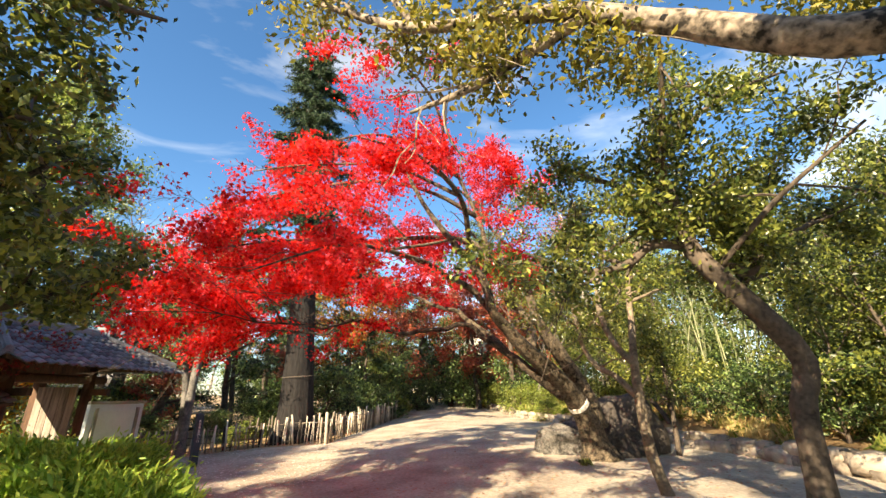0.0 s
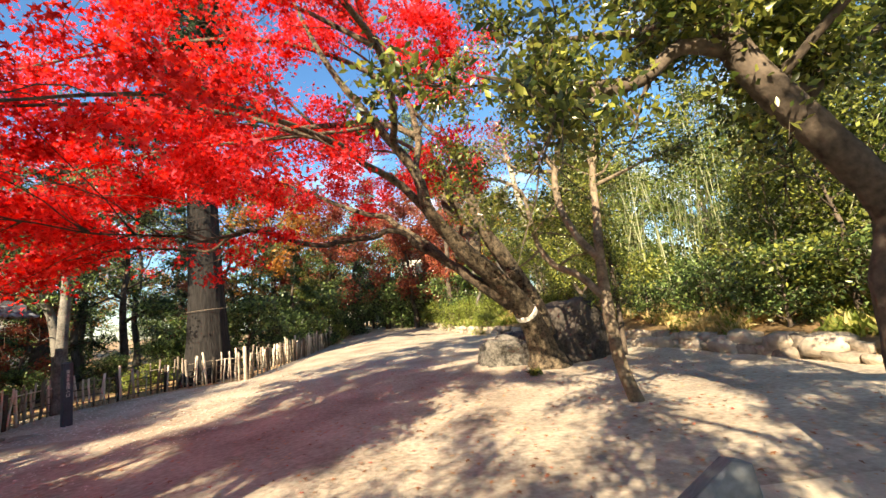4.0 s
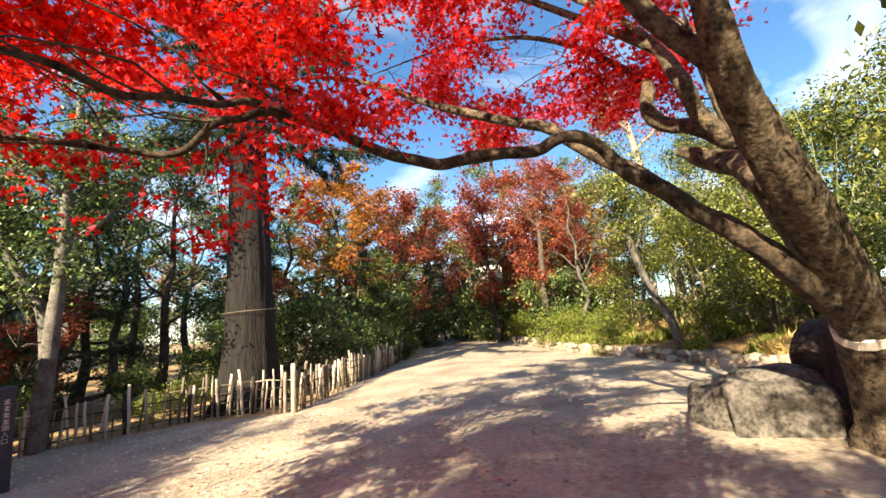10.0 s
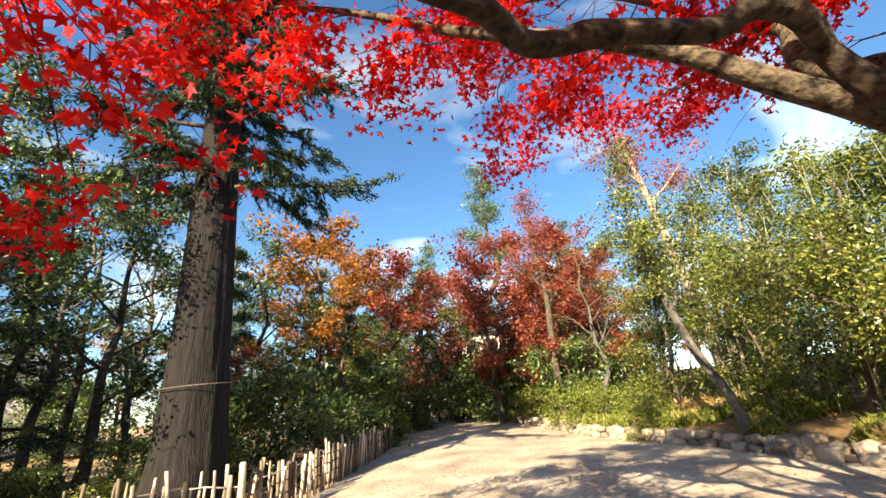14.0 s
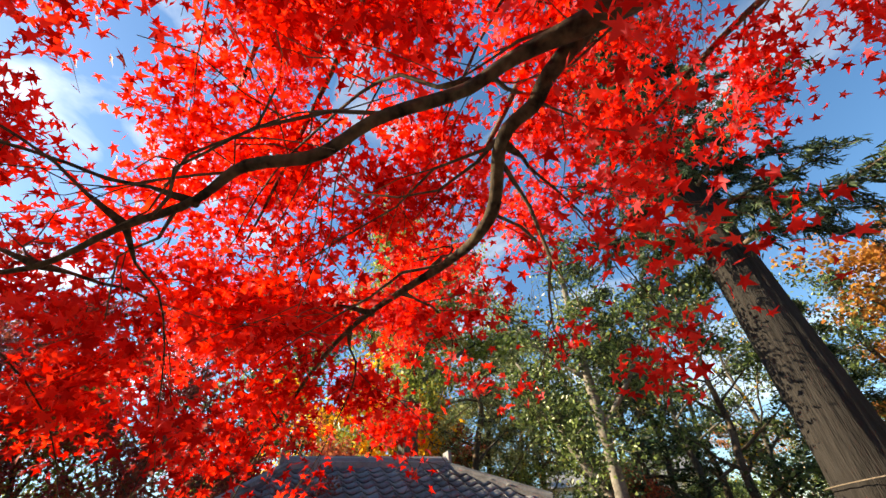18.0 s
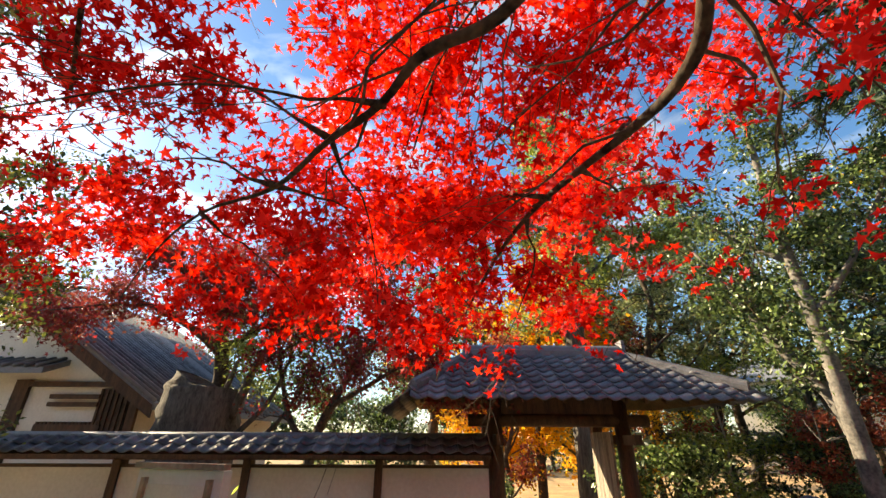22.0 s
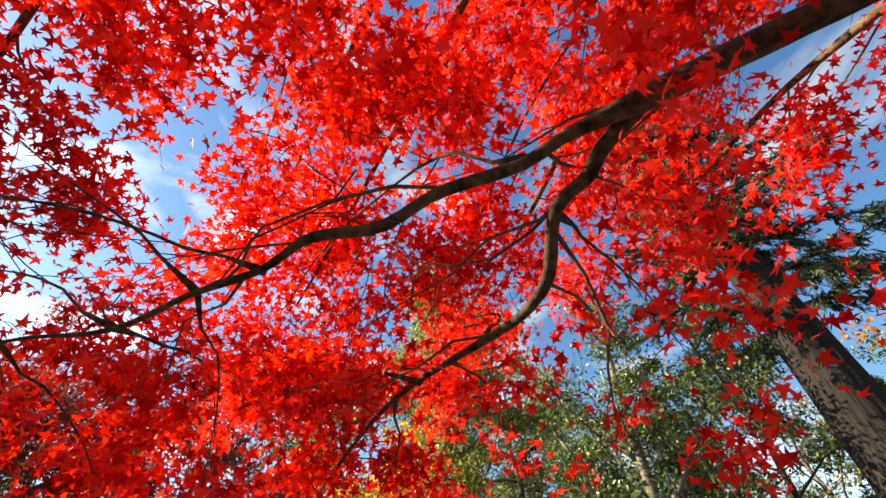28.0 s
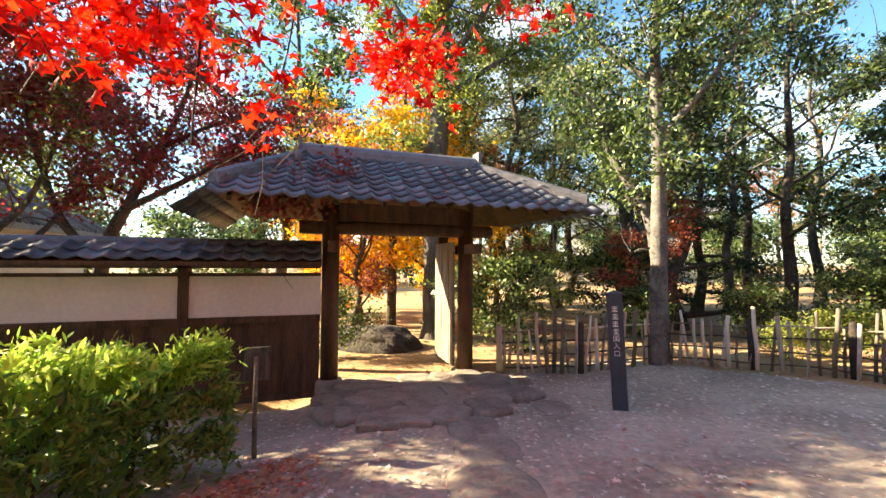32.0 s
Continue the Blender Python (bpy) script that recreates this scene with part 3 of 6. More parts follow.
        [(0.85, 8.58, 3.75, 0.06), (0.98, 8.8, 4.5, 0.055), (0.85, 9.0, 5.3, 0.048), (0.35, 8.7, 6.3, 0.038), (-0.3, 8.4, 7.6, 0.016)],
        [(2.2, 10.2, 3.05, 0.09), (1.95, 10.22, 3.35, 0.086), (1.87, 10.2, 3.5, 0.082), (1.7, 10.06, 3.66, 0.08), (1.67, 10.15, 3.92, 0.075), (1.71, 10.38, 4.28, 0.065), (1.4, 10.6, 4.9, 0.045), (0.8, 10.6, 5.6, 0.025), (0.2, 10.4, 6.2, 0.01)],
        # flat sprays over the path
        [(0.3, 9.4, 5.0, 0.04), (-0.8, 8.9, 4.6, 0.034), (-2.0, 8.5, 4.3, 0.025), (-3.2, 8.2, 4.0, 0.015), (-4.2, 7.9, 3.6, 0.007)],
        [(-0.9, 9.6, 5.1, 0.035), (-1.8, 9.3, 4.4, 0.028), (-2.8, 9.1, 4.1, 0.018), (-3.9, 8.9, 3.6, 0.007)],
        [(-0.3, 7.4, 3.75, 0.03), (-1.2, 7.7, 4.2, 0.024), (-2.3, 7.7, 4.3, 0.016), (-3.4, 7.5, 4.0, 0.007)],
        # hanging sprays towards the gate
        [(-3.16, 8.79, 2.7, 0.02), (-3.7, 9.2, 2.9, 0.016), (-4.4, 9.5, 2.8, 0.011), (-5.2, 9.6, 2.45, 0.006)],
        [(-3.27, 7.29, 2.66, 0.02), (-3.9, 7.5, 2.9, 0.016), (-4.7, 7.6, 2.9, 0.011), (-5.5, 7.6, 2.6, 0.006)],
        [(-3.63, 8.62, 2.68, 0.018), (-4.1, 8.7, 2.5, 0.014), (-4.7, 8.6, 2.25, 0.01), (-5.3, 8.4, 1.95, 0.006)],
        [(-3.4, 8.7, 2.69, 0.02), (-4.0, 8.1, 3.1, 0.016), (-4.8, 7.9, 3.3, 0.011), (-5.8, 7.8, 3.2, 0.006)],
        [(-2.9, 8.87, 2.7, 0.02), (-3.4, 9.2, 3.3, 0.016), (-4.2, 9.2, 3.7, 0.011), (-5.2, 9.1, 3.7, 0.006)],
        [(-2.24, 8.91, 2.83, 0.02), (-2.5, 9.4, 3.0, 0.016), (-2.75, 9.9, 2.9, 0.011), (-2.95, 10.3, 2.6, 0.006)],
        # sprays over the hedge
        [(-3.27, 7.29, 2.66, 0.018), (-3.7, 6.5, 3.1, 0.014), (-4.2, 5.8, 3.4, 0.01), (-4.8, 5.1, 3.4, 0.006)],
        [(-3.59, 6.76, 2.68, 0.015), (-4.3, 6.4, 2.9, 0.012), (-5.1, 6.1, 2.9, 0.006)],
        [(-2.95, 7.64, 2.69, 0.02), (-3.2, 6.8, 3.4, 0.015), (-3.5, 6.0, 4.0, 0.01), (-3.9, 5.2, 4.3, 0.006)],
        # low sprays left of the path
        [(-2.75, 7.89, 2.7, 0.02), (-2.9, 7.2, 2.95, 0.016), (-3.0, 6.4, 3.0, 0.012), (-3.0, 5.6, 2.85, 0.007)],
        # sprays that hang low before the wall
        [(-3.59, 6.76, 2.68, 0.014), (-4.3, 7.0, 2.45, 0.011), (-4.9, 7.1, 2.1, 0.008), (-5.5, 7.1, 1.8, 0.005)],
        [(-2.95, 7.64, 2.69, 0.014), (-3.7, 7.7, 2.5, 0.011), (-4.4, 7.7, 2.15, 0.008), (-5.0, 7.6, 1.85, 0.005)],
        # high sprays above the stems
        [(0.85, 9.0, 5.3, 0.036), (1.3, 9.2, 6.0, 0.028), (1.6, 9.4, 6.8, 0.018), (1.6, 9.5, 7.6, 0.008)],
        [(0.98, 8.8, 4.5, 0.036), (1.3, 8.5, 5.2, 0.028), (1.7, 8.3, 5.9, 0.018), (2.0, 8.2, 6.4, 0.008)],
        [(2.05, 10.3, 4.3, 0.036), (1.6, 9.9, 5.3, 0.028), (1.3, 9.6, 6.3, 0.018), (1.0, 9.3, 7.2, 0.008)],
        [(1.72, 11.24, 4.66, 0.034), (1.2, 11.8, 5.2, 0.026), (0.6, 12.6, 5.3, 0.018), (0.2, 13.3, 5.1, 0.008)],
        [(-0.1, 10.33, 3.53, 0.03), (-0.3, 11.2, 4.2, 0.022), (-0.2, 12.1, 4.6, 0.014), (0.1, 12.9, 4.6, 0.006)],
        [(-2.08, 8.7, 2.88, 0.022), (-2.5, 8.4, 3.2, 0.018), (-3.2, 8.1, 3.4, 0.013), (-4.0, 7.8, 3.3, 0.008)],
    ]
    anchors = []
    tips = Shape()
    for k, rows in enumerate(mains):
        limb = Shape()
        path = smooth_path(rows, 4)
        if k > 20:
            path[1:, 3] *= 0.4
        elif k in (0, 1):
            path[:, 3] *= np.interp(np.arange(len(path)), [0, 30, 75, 86, 120], [1.05, 1.02, 0.98, 0.74, 0.66]) if k == 0 else 0.72
        path[2:-1, :3] += (3.0 if k > 20 else 1.0) * np.array([[noise.noise((k * 7.0 + q * 0.16, c * 5.0, 0.5)) for c in range(3)] for q in range(len(path))])[2:-1] * 0.035
        path[:, 3] *= 1 + 0.14 * np.array([noise.noise((k * 3.0 + q * 0.3, 1.5, 0.5)) for q in range(len(path))])
        limb.tube(path, 22 if rows[0][3] > 0.1 else 10, 0.03, k, 0.055 if rows[0][3] > 0.1 else 0.03, 0.2)
        # low limbs and sprays, seen from below, take the shade-darkened bark
        part("limb", limb, BARK_LIMB if k < 2 or k > 20 else BARK_MAPLE, root, smooth=True)
        total = np.linalg.norm(np.diff(path[:, :3], axis=0), axis=1).sum()
        start = 0.52 if k == 0 else 2.0 if k == 5 else 0.55 if k in (3, 4, 19, 20) else 0.5 if k in (2, 6, 7) else 0.12
        rate = 2.6 if k < 2 else 3.2 if 22 < k < 28 else 3.4 if k > 27 else 3.4
        for j in range(max(0, int(total * (1 - start) * rate))):
            f = start + (1 - start) * (j + rnd.rand()) / int(total * (1 - start) * rate + 1)
            at = along_path(path, f)
            ahead = along_path(path, min(1, f + 0.05))[:3] - along_path(path, max(0, f - 0.05))[:3]
            ahead /= np.linalg.norm(ahead) + 1e-9
            d = ahead + rnd.normal(size=3) * (0.8, 0.8, 0.3)
            if k in (0, 1):
                d[2] += 0.5
            tw = branch(tips, rnd, at[:3], d, rnd.uniform(0.5, 1.25), min(0.010, at[3] * 0.5), 0.0025, 0.5, 0.25, 5, 4)
            for q in range(3):
                b0 = along_path(tw, rnd.uniform(0.3, 1))
                d2 = tw[-1][:3] - tw[0][:3]
                d2 = d2 / np.linalg.norm(d2) + rnd.normal(size=3) * (0.8, 0.8, 0.3)
                t2 = branch(tips, rnd, b0[:3], d2, rnd.uniform(0.25, 0.55), 0.0035, 0.0015, 0.4, 0.3, 3, 3)
                anchors.extend(t2[1:, :3])
            anchors.extend(tw[2:, :3])
    tagged(part("twig", tips, BARK_DARK, root), kind="stuff")
    a = np.array(anchors)
    # kept clear over the path, hanging lower towards the gate
    clear = 2.78 - 0.62 * np.clip(-3.3 - a[:, 0], 0, 1.6)
    a = a[(a[:, 2] > clear) | (a[:, 1] > 9.5) & (a[:, 2] > 2.15)]
    # flat layers with gaps between them
    layer = np.array([noise.noise((x * 0.55 + 3, y * 0.55, z * 1.7)) for x, y, z in a])
    a = a[layer > -0.06]
    # open towards the wood and low before the gate
    a = a[~((a[:, 1] > 9.6) & (a[:, 0] < -1.8) & (a[:, 2] < 3.7)) | (rnd.rand(len(a)) < 0.22)]
    a = a[(a[:, 2] > 2.45) | (a[:, 0] > -3) | (rnd.rand(len(a)) < 0.5)]
    a = a[~((a[:, 0] < -4.9) & (a[:, 2] < 2.4))]
    # thinner towards the start of the path, over the hedge
    a = a[~((a[:, 0] < -3.6) & (a[:, 1] < 7.0) & (a[:, 2] > 3.0)) | (rnd.rand(len(a)) < 0.3)]
    n = 64000
    c = a[rnd.randint(len(a), size=n)] + rnd.normal(size=(n, 3)) * np.array([0.13, 0.13, 0.07])
    tagged(part("crown", leaves("crown", c, 0.077, "maple", rnd, 0.42, 0.35, hang=0.35), RED, root, "bright red palmate leaves"), kind="stuff")
    band = Shape()
    q0, q1 = along_path(trunk, 0.206), along_path(trunk, 0.215)
    band.tube([(*q0[:3], q0[3] + 0.02), (*q1[:3], q1[3] + 0.02)], 14)
    part("trunk_band", band, PLASTER, root, "white cloth band")
    return root


great_maple()


# ---- the great conifer ----
def great_conifer():
    rnd = np.random.RandomState(5)
    root = thing("conifer_tree", "tall old conifer with a thick grey furrowed trunk behind the fence", "tree", pose(-5.55, 17.0, lie(-5.55, 17.0)))
    body = Shape()
    rings, sides = 70, 72
    H = 19.0
    prof = [(-0.4, 1.0), (0, 0.90), (0.35, 0.77), (0.8, 0.68), (1.5, 0.60), (3, 0.53), (6, 0.46), (9, 0.38), (14, 0.22), (19, 0.04)]
    for i in range(rings):
        z = -0.4 + (H + 0.4) * (i / (rings - 1)) ** 1.35
        r = np.interp(z, [p[0] for p in prof], [p[1] for p in prof])
        for j in range(sides):
            a = j * 2 * math.pi / sides
            ridge = 0.05 * noise.noise((math.cos(a) * 7, math.sin(a) * 7, z * 0.35)) + 0.03 * noise.noise((math.cos(a) * 19, math.sin(a) * 19, z * 0.7))
            lobe = 0.10 * max(0, 1 - z / 1.2) * math.sin(a * 5 + 1)
            rr = r * (1 + ridge + lobe)
            body.v.append((rr * math.cos(a) - 0.045 * z, rr * math.sin(a), z))
    for i in range(rings - 1):
        for j in range(sides):
            a0, a1 = i * sides + j, i * sides + (j + 1) % sides
            body.f.append((a0, a1, a1 + sides, a0 + sides))
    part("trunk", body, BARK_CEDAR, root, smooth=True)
    cable = Shape()
    cable.tube([(-0.1 + 0.66 * math.cos(a), 0.66 * math.sin(a), 2.3 + 0.05 * math.sin(a + 1), 0.008) for a in np.linspace(0, 2 * math.pi, 24)], 5)
    part("wire", cable, WOOD_GREY, root)
    arms = Shape()
    pts, dirs = [], []
    for i in range(84):
        z = 6.6 + 11.6 * (i / 84)
        az = i * 2.4 + rnd.uniform(-0.3, 0.3)
        length = 4.0 * (1 - (z - 6.0) / 15) * rnd.uniform(0.55, 1.1)
        limb = branch(arms, rnd, (-0.045 * z, 0, z), (math.cos(az), math.sin(az), 0.12), length, 0.06, 0.012, 0.15, 0.45, 7, 5)
        for q in range(15):
            b0 = along_path(limb, rnd.uniform(0.12, 1))
            side = limb[-1][:3] - limb[0][:3]
            side = side / np.linalg.norm(side) + rnd.normal(size=3) * (0.7, 0.7, 0.12)
            tw = branch(arms, rnd, b0[:3], side, rnd.uniform(0.4, 1.0), 0.012, 0.004, 0.25, 0.6, 4, 3)
            for u in range(70):
                f = rnd.rand()
                pts.append(along_path(tw, f)[:3] + rnd.normal(size=3) * 0.05)
                dirs.append(tw[-1][:3] - tw[0][:3])
    tagged(part("limb", arms, BARK_DARK, root, smooth=True), kind="stuff")
    part("crown", leaves("crown", np.array(pts), 0.19, "blade", rnd, 0.3, 0.3, np.array(dirs), hang=0.25), NEEDLE, root, "dark green drooping needle sprays")
    return root


great_conifer()


# ---- boulder and stones ----
def stone_mesh(name, sx, sy, sz, seed, rounds=3, crag=0.18, flat=0.35, square=0.75):
    bm = bmesh.new()
    bmesh.ops.create_icosphere(bm, subdivisions=rounds, radius=1.0)
    for v in bm.verts:
        p = v.co.copy()
        k = 1 + crag * noise.noise(p * 1.3 + Vector((seed, 0, 0))) + crag * 0.5 * noise.noise(p * 3.1 + Vector((0, seed, 0)))
        p = Vector([math.copysign(abs(c) ** square, c) for c in p])
        v.co = Vector((p.x * sx, p.y * sy, max(p.z, -flat) * sz)) * k
    me = bpy.data.meshes.new(name)
    bm.to_mesh(me)
    bm.free()
    me.shade_smooth()
    return me


boulder = tagged(new("boulder", stone_mesh("boulder", 0.98, 0.72, 1.12, 2.5, 5, 0.2, 0.5)), "large dark weathered boulder behind the leaning maple", "rock")
boulder.data.materials.append(ROCK)
boulder.matrix_basis = pose(4.55, 11.5, 0.4, 0, 0, 20)
lowrock = tagged(new("boulder", stone_mesh("boulder", 0.72, 0.6, 0.54, 7.1, 5, 0.26, 0.5, 0.6)), "craggy grey block of stone at the foot of the maple", "rock")
lowrock.data.materials.append(surface("lichened grey stone", (0.03, 0.028, 0.025), (0.185, 0.17, 0.15), 4, 22, 0.9, 1.0, 0.06, edge=0.12))
lowrock.matrix_basis = pose(3.14, 11.7, 0.16, 0, 0, -15)
slab = bmesh.new()
rim = [(-0.17, -0.1), (-0.19, 0.12), (0.10, 0.40), (0.16, 0.39), (0.19, 0.10), (0.0, -0.1)]
rows = [[slab.verts.new((x * k, y, z * (1 if y < 0 else k))) for x, z in rim] for y, k in ((-0.09, 0.96), (-0.07, 1.0), (0.07, 0.97), (0.09, 0.9))]
for lo, hi in zip(rows, rows[1:]):
    for i in range(6):
        slab.faces.new((lo[i], lo[(i + 1) % 6], hi[(i + 1) % 6], hi[i]))
slab.faces.new(rows[0][::-1])
slab.faces.new(rows[-1])
ridge_edge = slab.verts.new((-0.03, -0.12, 0.2))
front = [f for f in slab.faces if len(f.verts) == 6 and f.calc_center_median().y < 0][0]
bmesh.ops.delete(slab, geom=[front], context="FACES_ONLY")
for i in range(6):
    slab.faces.new((rows[0][(i + 1) % 6], rows[0][i], ridge_edge))
block_mesh = bpy.data.meshes.new("stone_block")
bmesh.ops.recalc_face_normals(slab, faces=slab.faces)
slab.to_mesh(block_mesh)
slab.free()
marker = tagged(new("stone_block", block_mesh), "small angular grey stone on the bare ground", "stone")
marker.data.materials.append(surface("blue grey stone", (0.11, 0.125, 0.14), (0.25, 0.27, 0.30), 5, 30, 0.7, 0.3, 0.01))
marker.matrix_basis = pose(1.62, 3.78, lie(1.62, 3.78) + 0.02, -6, 0, -24)
marker.scale = (1.4, 1.1, 1.25)


def tuft():
    rnd = np.random.RandomState(15)
    c = np.column_stack([3.0 + rnd.normal(size=60) * 0.06, 9.75 + rnd.normal(size=60) * 0.06, np.full(60, lie(3.0, 9.75) + 0.06)])
    d = np.column_stack([rnd.normal(size=60) * 0.7, rnd.normal(size=60) * 0.7, np.ones(60)])
    tagged(part("grass_tuft", leaves("grass_tuft", c, 0.18, "blade", rnd, 0.0, 0.3, d), GREEN_MID), "small tuft of grey green grass at the maple's foot", "plant")


tuft()


def stone_row():
    """The low wall of rough stones that holds the bank."""
    rnd = np.random.RandomState(8)
    wall = thing("wall_east", "low retaining wall of rough pale stones under the bank", "stone wall", kind="structure")
    shapes = [stone_mesh("stone", 0.22, 0.15, 0.15, 20 + i, 2, 0.4, 0.9, 0.5) for i in range(7)]
    for me in shapes:
        me.materials.append(STONE)
    for (xa, ya), (xb, yb) in list(zip(WALL_LINE, WALL_LINE[1:]))[:-2]:
        L = math.hypot(xb - xa, yb - ya)
        n = int(L / 0.4)
        for i in range(n):
            for row in range(2):
                f = (i + 0.5 * row + rnd.uniform(-0.12, 0.12)) / n
                x, y = xa + (xb - xa) * f, ya + (yb - ya) * f
                ob = new("stone", shapes[rnd.randint(7)])
                ob.parent = wall
                ob.matrix_basis = pose(x + 0.05 + rnd.uniform(-0.05, 0.05) + 0.08 * row, y, lie(x - 0.5, y) + 0.06 + 0.17 * row, rnd.uniform(-8, 8), rnd.uniform(-8, 8),
                                       math.degrees(math.atan2(yb - ya, xb - xa)) + rnd.uniform(-12, 12))
                s = rnd.uniform(0.7, 1.5) * (1.15 if y < 14 else 0.95)
                ob.scale = (s, s * rnd.uniform(0.7, 1.1), s * rnd.uniform(0.6, 1.0))


stone_row()


# ---- bamboo fence ----
FENCE = [(-8.85, 11.75), (-8.3, 12.9), (-8.35, 14.55), (-7.4, 15.4), (-6.4, 15.95), (-5.05, 16.0), (-4.0, 15.55), (-3.55, 18.5), (-3.1, 22.0), (-2.7, 26.5)]


def fence():
    rnd = np.random.RandomState(4)
    root = thing("bamboo_fence", "low open fence of weathered bamboo stakes and thin rails", "fence")
    stakes = []
    for i in range(5):
        s = Shape()
        h = 0.70 + 0.07 * i
        w = 0.018 + 0.004 * (i * 2 % 5)
        s.tube([(0, 0, -0.1, w), (0.008 * (i - 2), 0.004, h * 0.35, w * 1.05), (-0.006 * (i - 2), 0, h * 0.7, w), (0, 0.005 * i, h, w * 0.92)], 7, 0.06, i)
        me = s.mesh("stake", True)
        me.materials.append(WOOD_GREY)
        stakes.append(me)
    post = Shape()
    post.tube([(0, 0, -0.15, 0.055), (0, 0, 0.45, 0.052), (0, 0, 0.9, 0.05), (0, 0, 0.93, 0.035)], 9, 0.05, 9)
    pale_post = post.mesh("post", True)
    pale_post.materials.append(WOOD_GREY)
    dark_post = pale_post.copy()
    dark_post.materials[0] = WOOD_BLACK
    for k, ((xa, ya), (xb, yb)) in enumerate(zip(FENCE, FENCE[1:])):
        L = math.hypot(xb - xa, yb - ya)
        ang = math.degrees(math.atan2(yb - ya, xb - xa))
        n = max(3, int(L / (0.115 if k < 3 else 0.13 if k < 6 else 0.15)))
        for i in range(n):
            f = (i + 0.5 + rnd.uniform(-0.15, 0.15)) / n
            x, y = xa + (xb - xa) * f, ya + (yb - ya) * f
            ob = new("stake", stakes[rnd.randint(5)])
            ob.parent = root
            off = 0.028 if i % 2 else -0.028
            ob.matrix_basis = pose(x - math.sin(radians(ang)) * off, y + math.cos(radians(ang)) * off, lie(x, y), rnd.uniform(-6, 6), rnd.uniform(-6, 6), rnd.uniform(0, 360))
        for z in (0.1, 0.3, 0.5, 0.68):
            m = max(1, int(L / 1.6))
            rail = Shape()
            rail.tube([(xa + (xb - xa) * q / (m * 3), ya + (yb - ya) * q / (m * 3), lie(xa + (xb - xa) * q / (m * 3), ya + (yb - ya) * q / (m * 3)) + z + rnd.uniform(-0.025, 0.025), 0.013) for q in range(m * 3 + 1)], 6)
            part("rail", rail, WOOD_BLACK if z < 0.6 else WOOD_GREY, root, smooth=True)
        np_ = max(1, int(L / 1.1))
        for i in range(np_):
            f = i / np_
            x, y = xa + (xb - xa) * f, ya + (yb - ya) * f
            ob = new("post", pale_post if (k == 6 and i == 0) or k in (0,) else dark_post)
            ob.parent = root
            ob.matrix_basis = pose(x, y, lie(x, y), rnd.uniform(-2, 2), rnd.uniform(-2, 2), rnd.uniform(0, 360))
            ob.scale = (1, 1, 1.08 if (k == 6 and i == 0) else 0.85)


fence()


# ---- gate with a tiled hip roof ----
GX, GY0, GY1, GZ = -9.1, 9.1, 11.25, -0.62


def wave_tile(name, w, l, t=0.018):
    """One pantile: a shallow S across, lapped at the lower end. x across, y down the slope, z out."""
    s = Shape()
    n = 6
    for y, lift in ((0, 0.0), (l, 0.022)):
        for k in range(n + 1):
            u = k / n
            z = 0.022 * math.cos(u * 2 * math.pi * 0.9) + (0.012 if u > 0.8 else 0) + lift
            s.v.append((u * w * 1.04, y, z))
    m = n + 1
    s.v += [(x, y, z - t) for x, y, z in s.v]
    for k in range(n):
        s.f += [(k, k + m, k + m + 1, k + 1), (k + 2 * m, k + 2 * m + 1, k + 3 * m + 1, k + 3 * m), (k + m, k + 3 * m, k + 3 * m + 1, k + m + 1), (k, k + 1, k + 2 * m + 1, k + 2 * m)]
    s.f += [(0, 2 * m, 3 * m, m), (n, n + m, n + 3 * m, n + 2 * m)]
    return s.mesh(name, True)


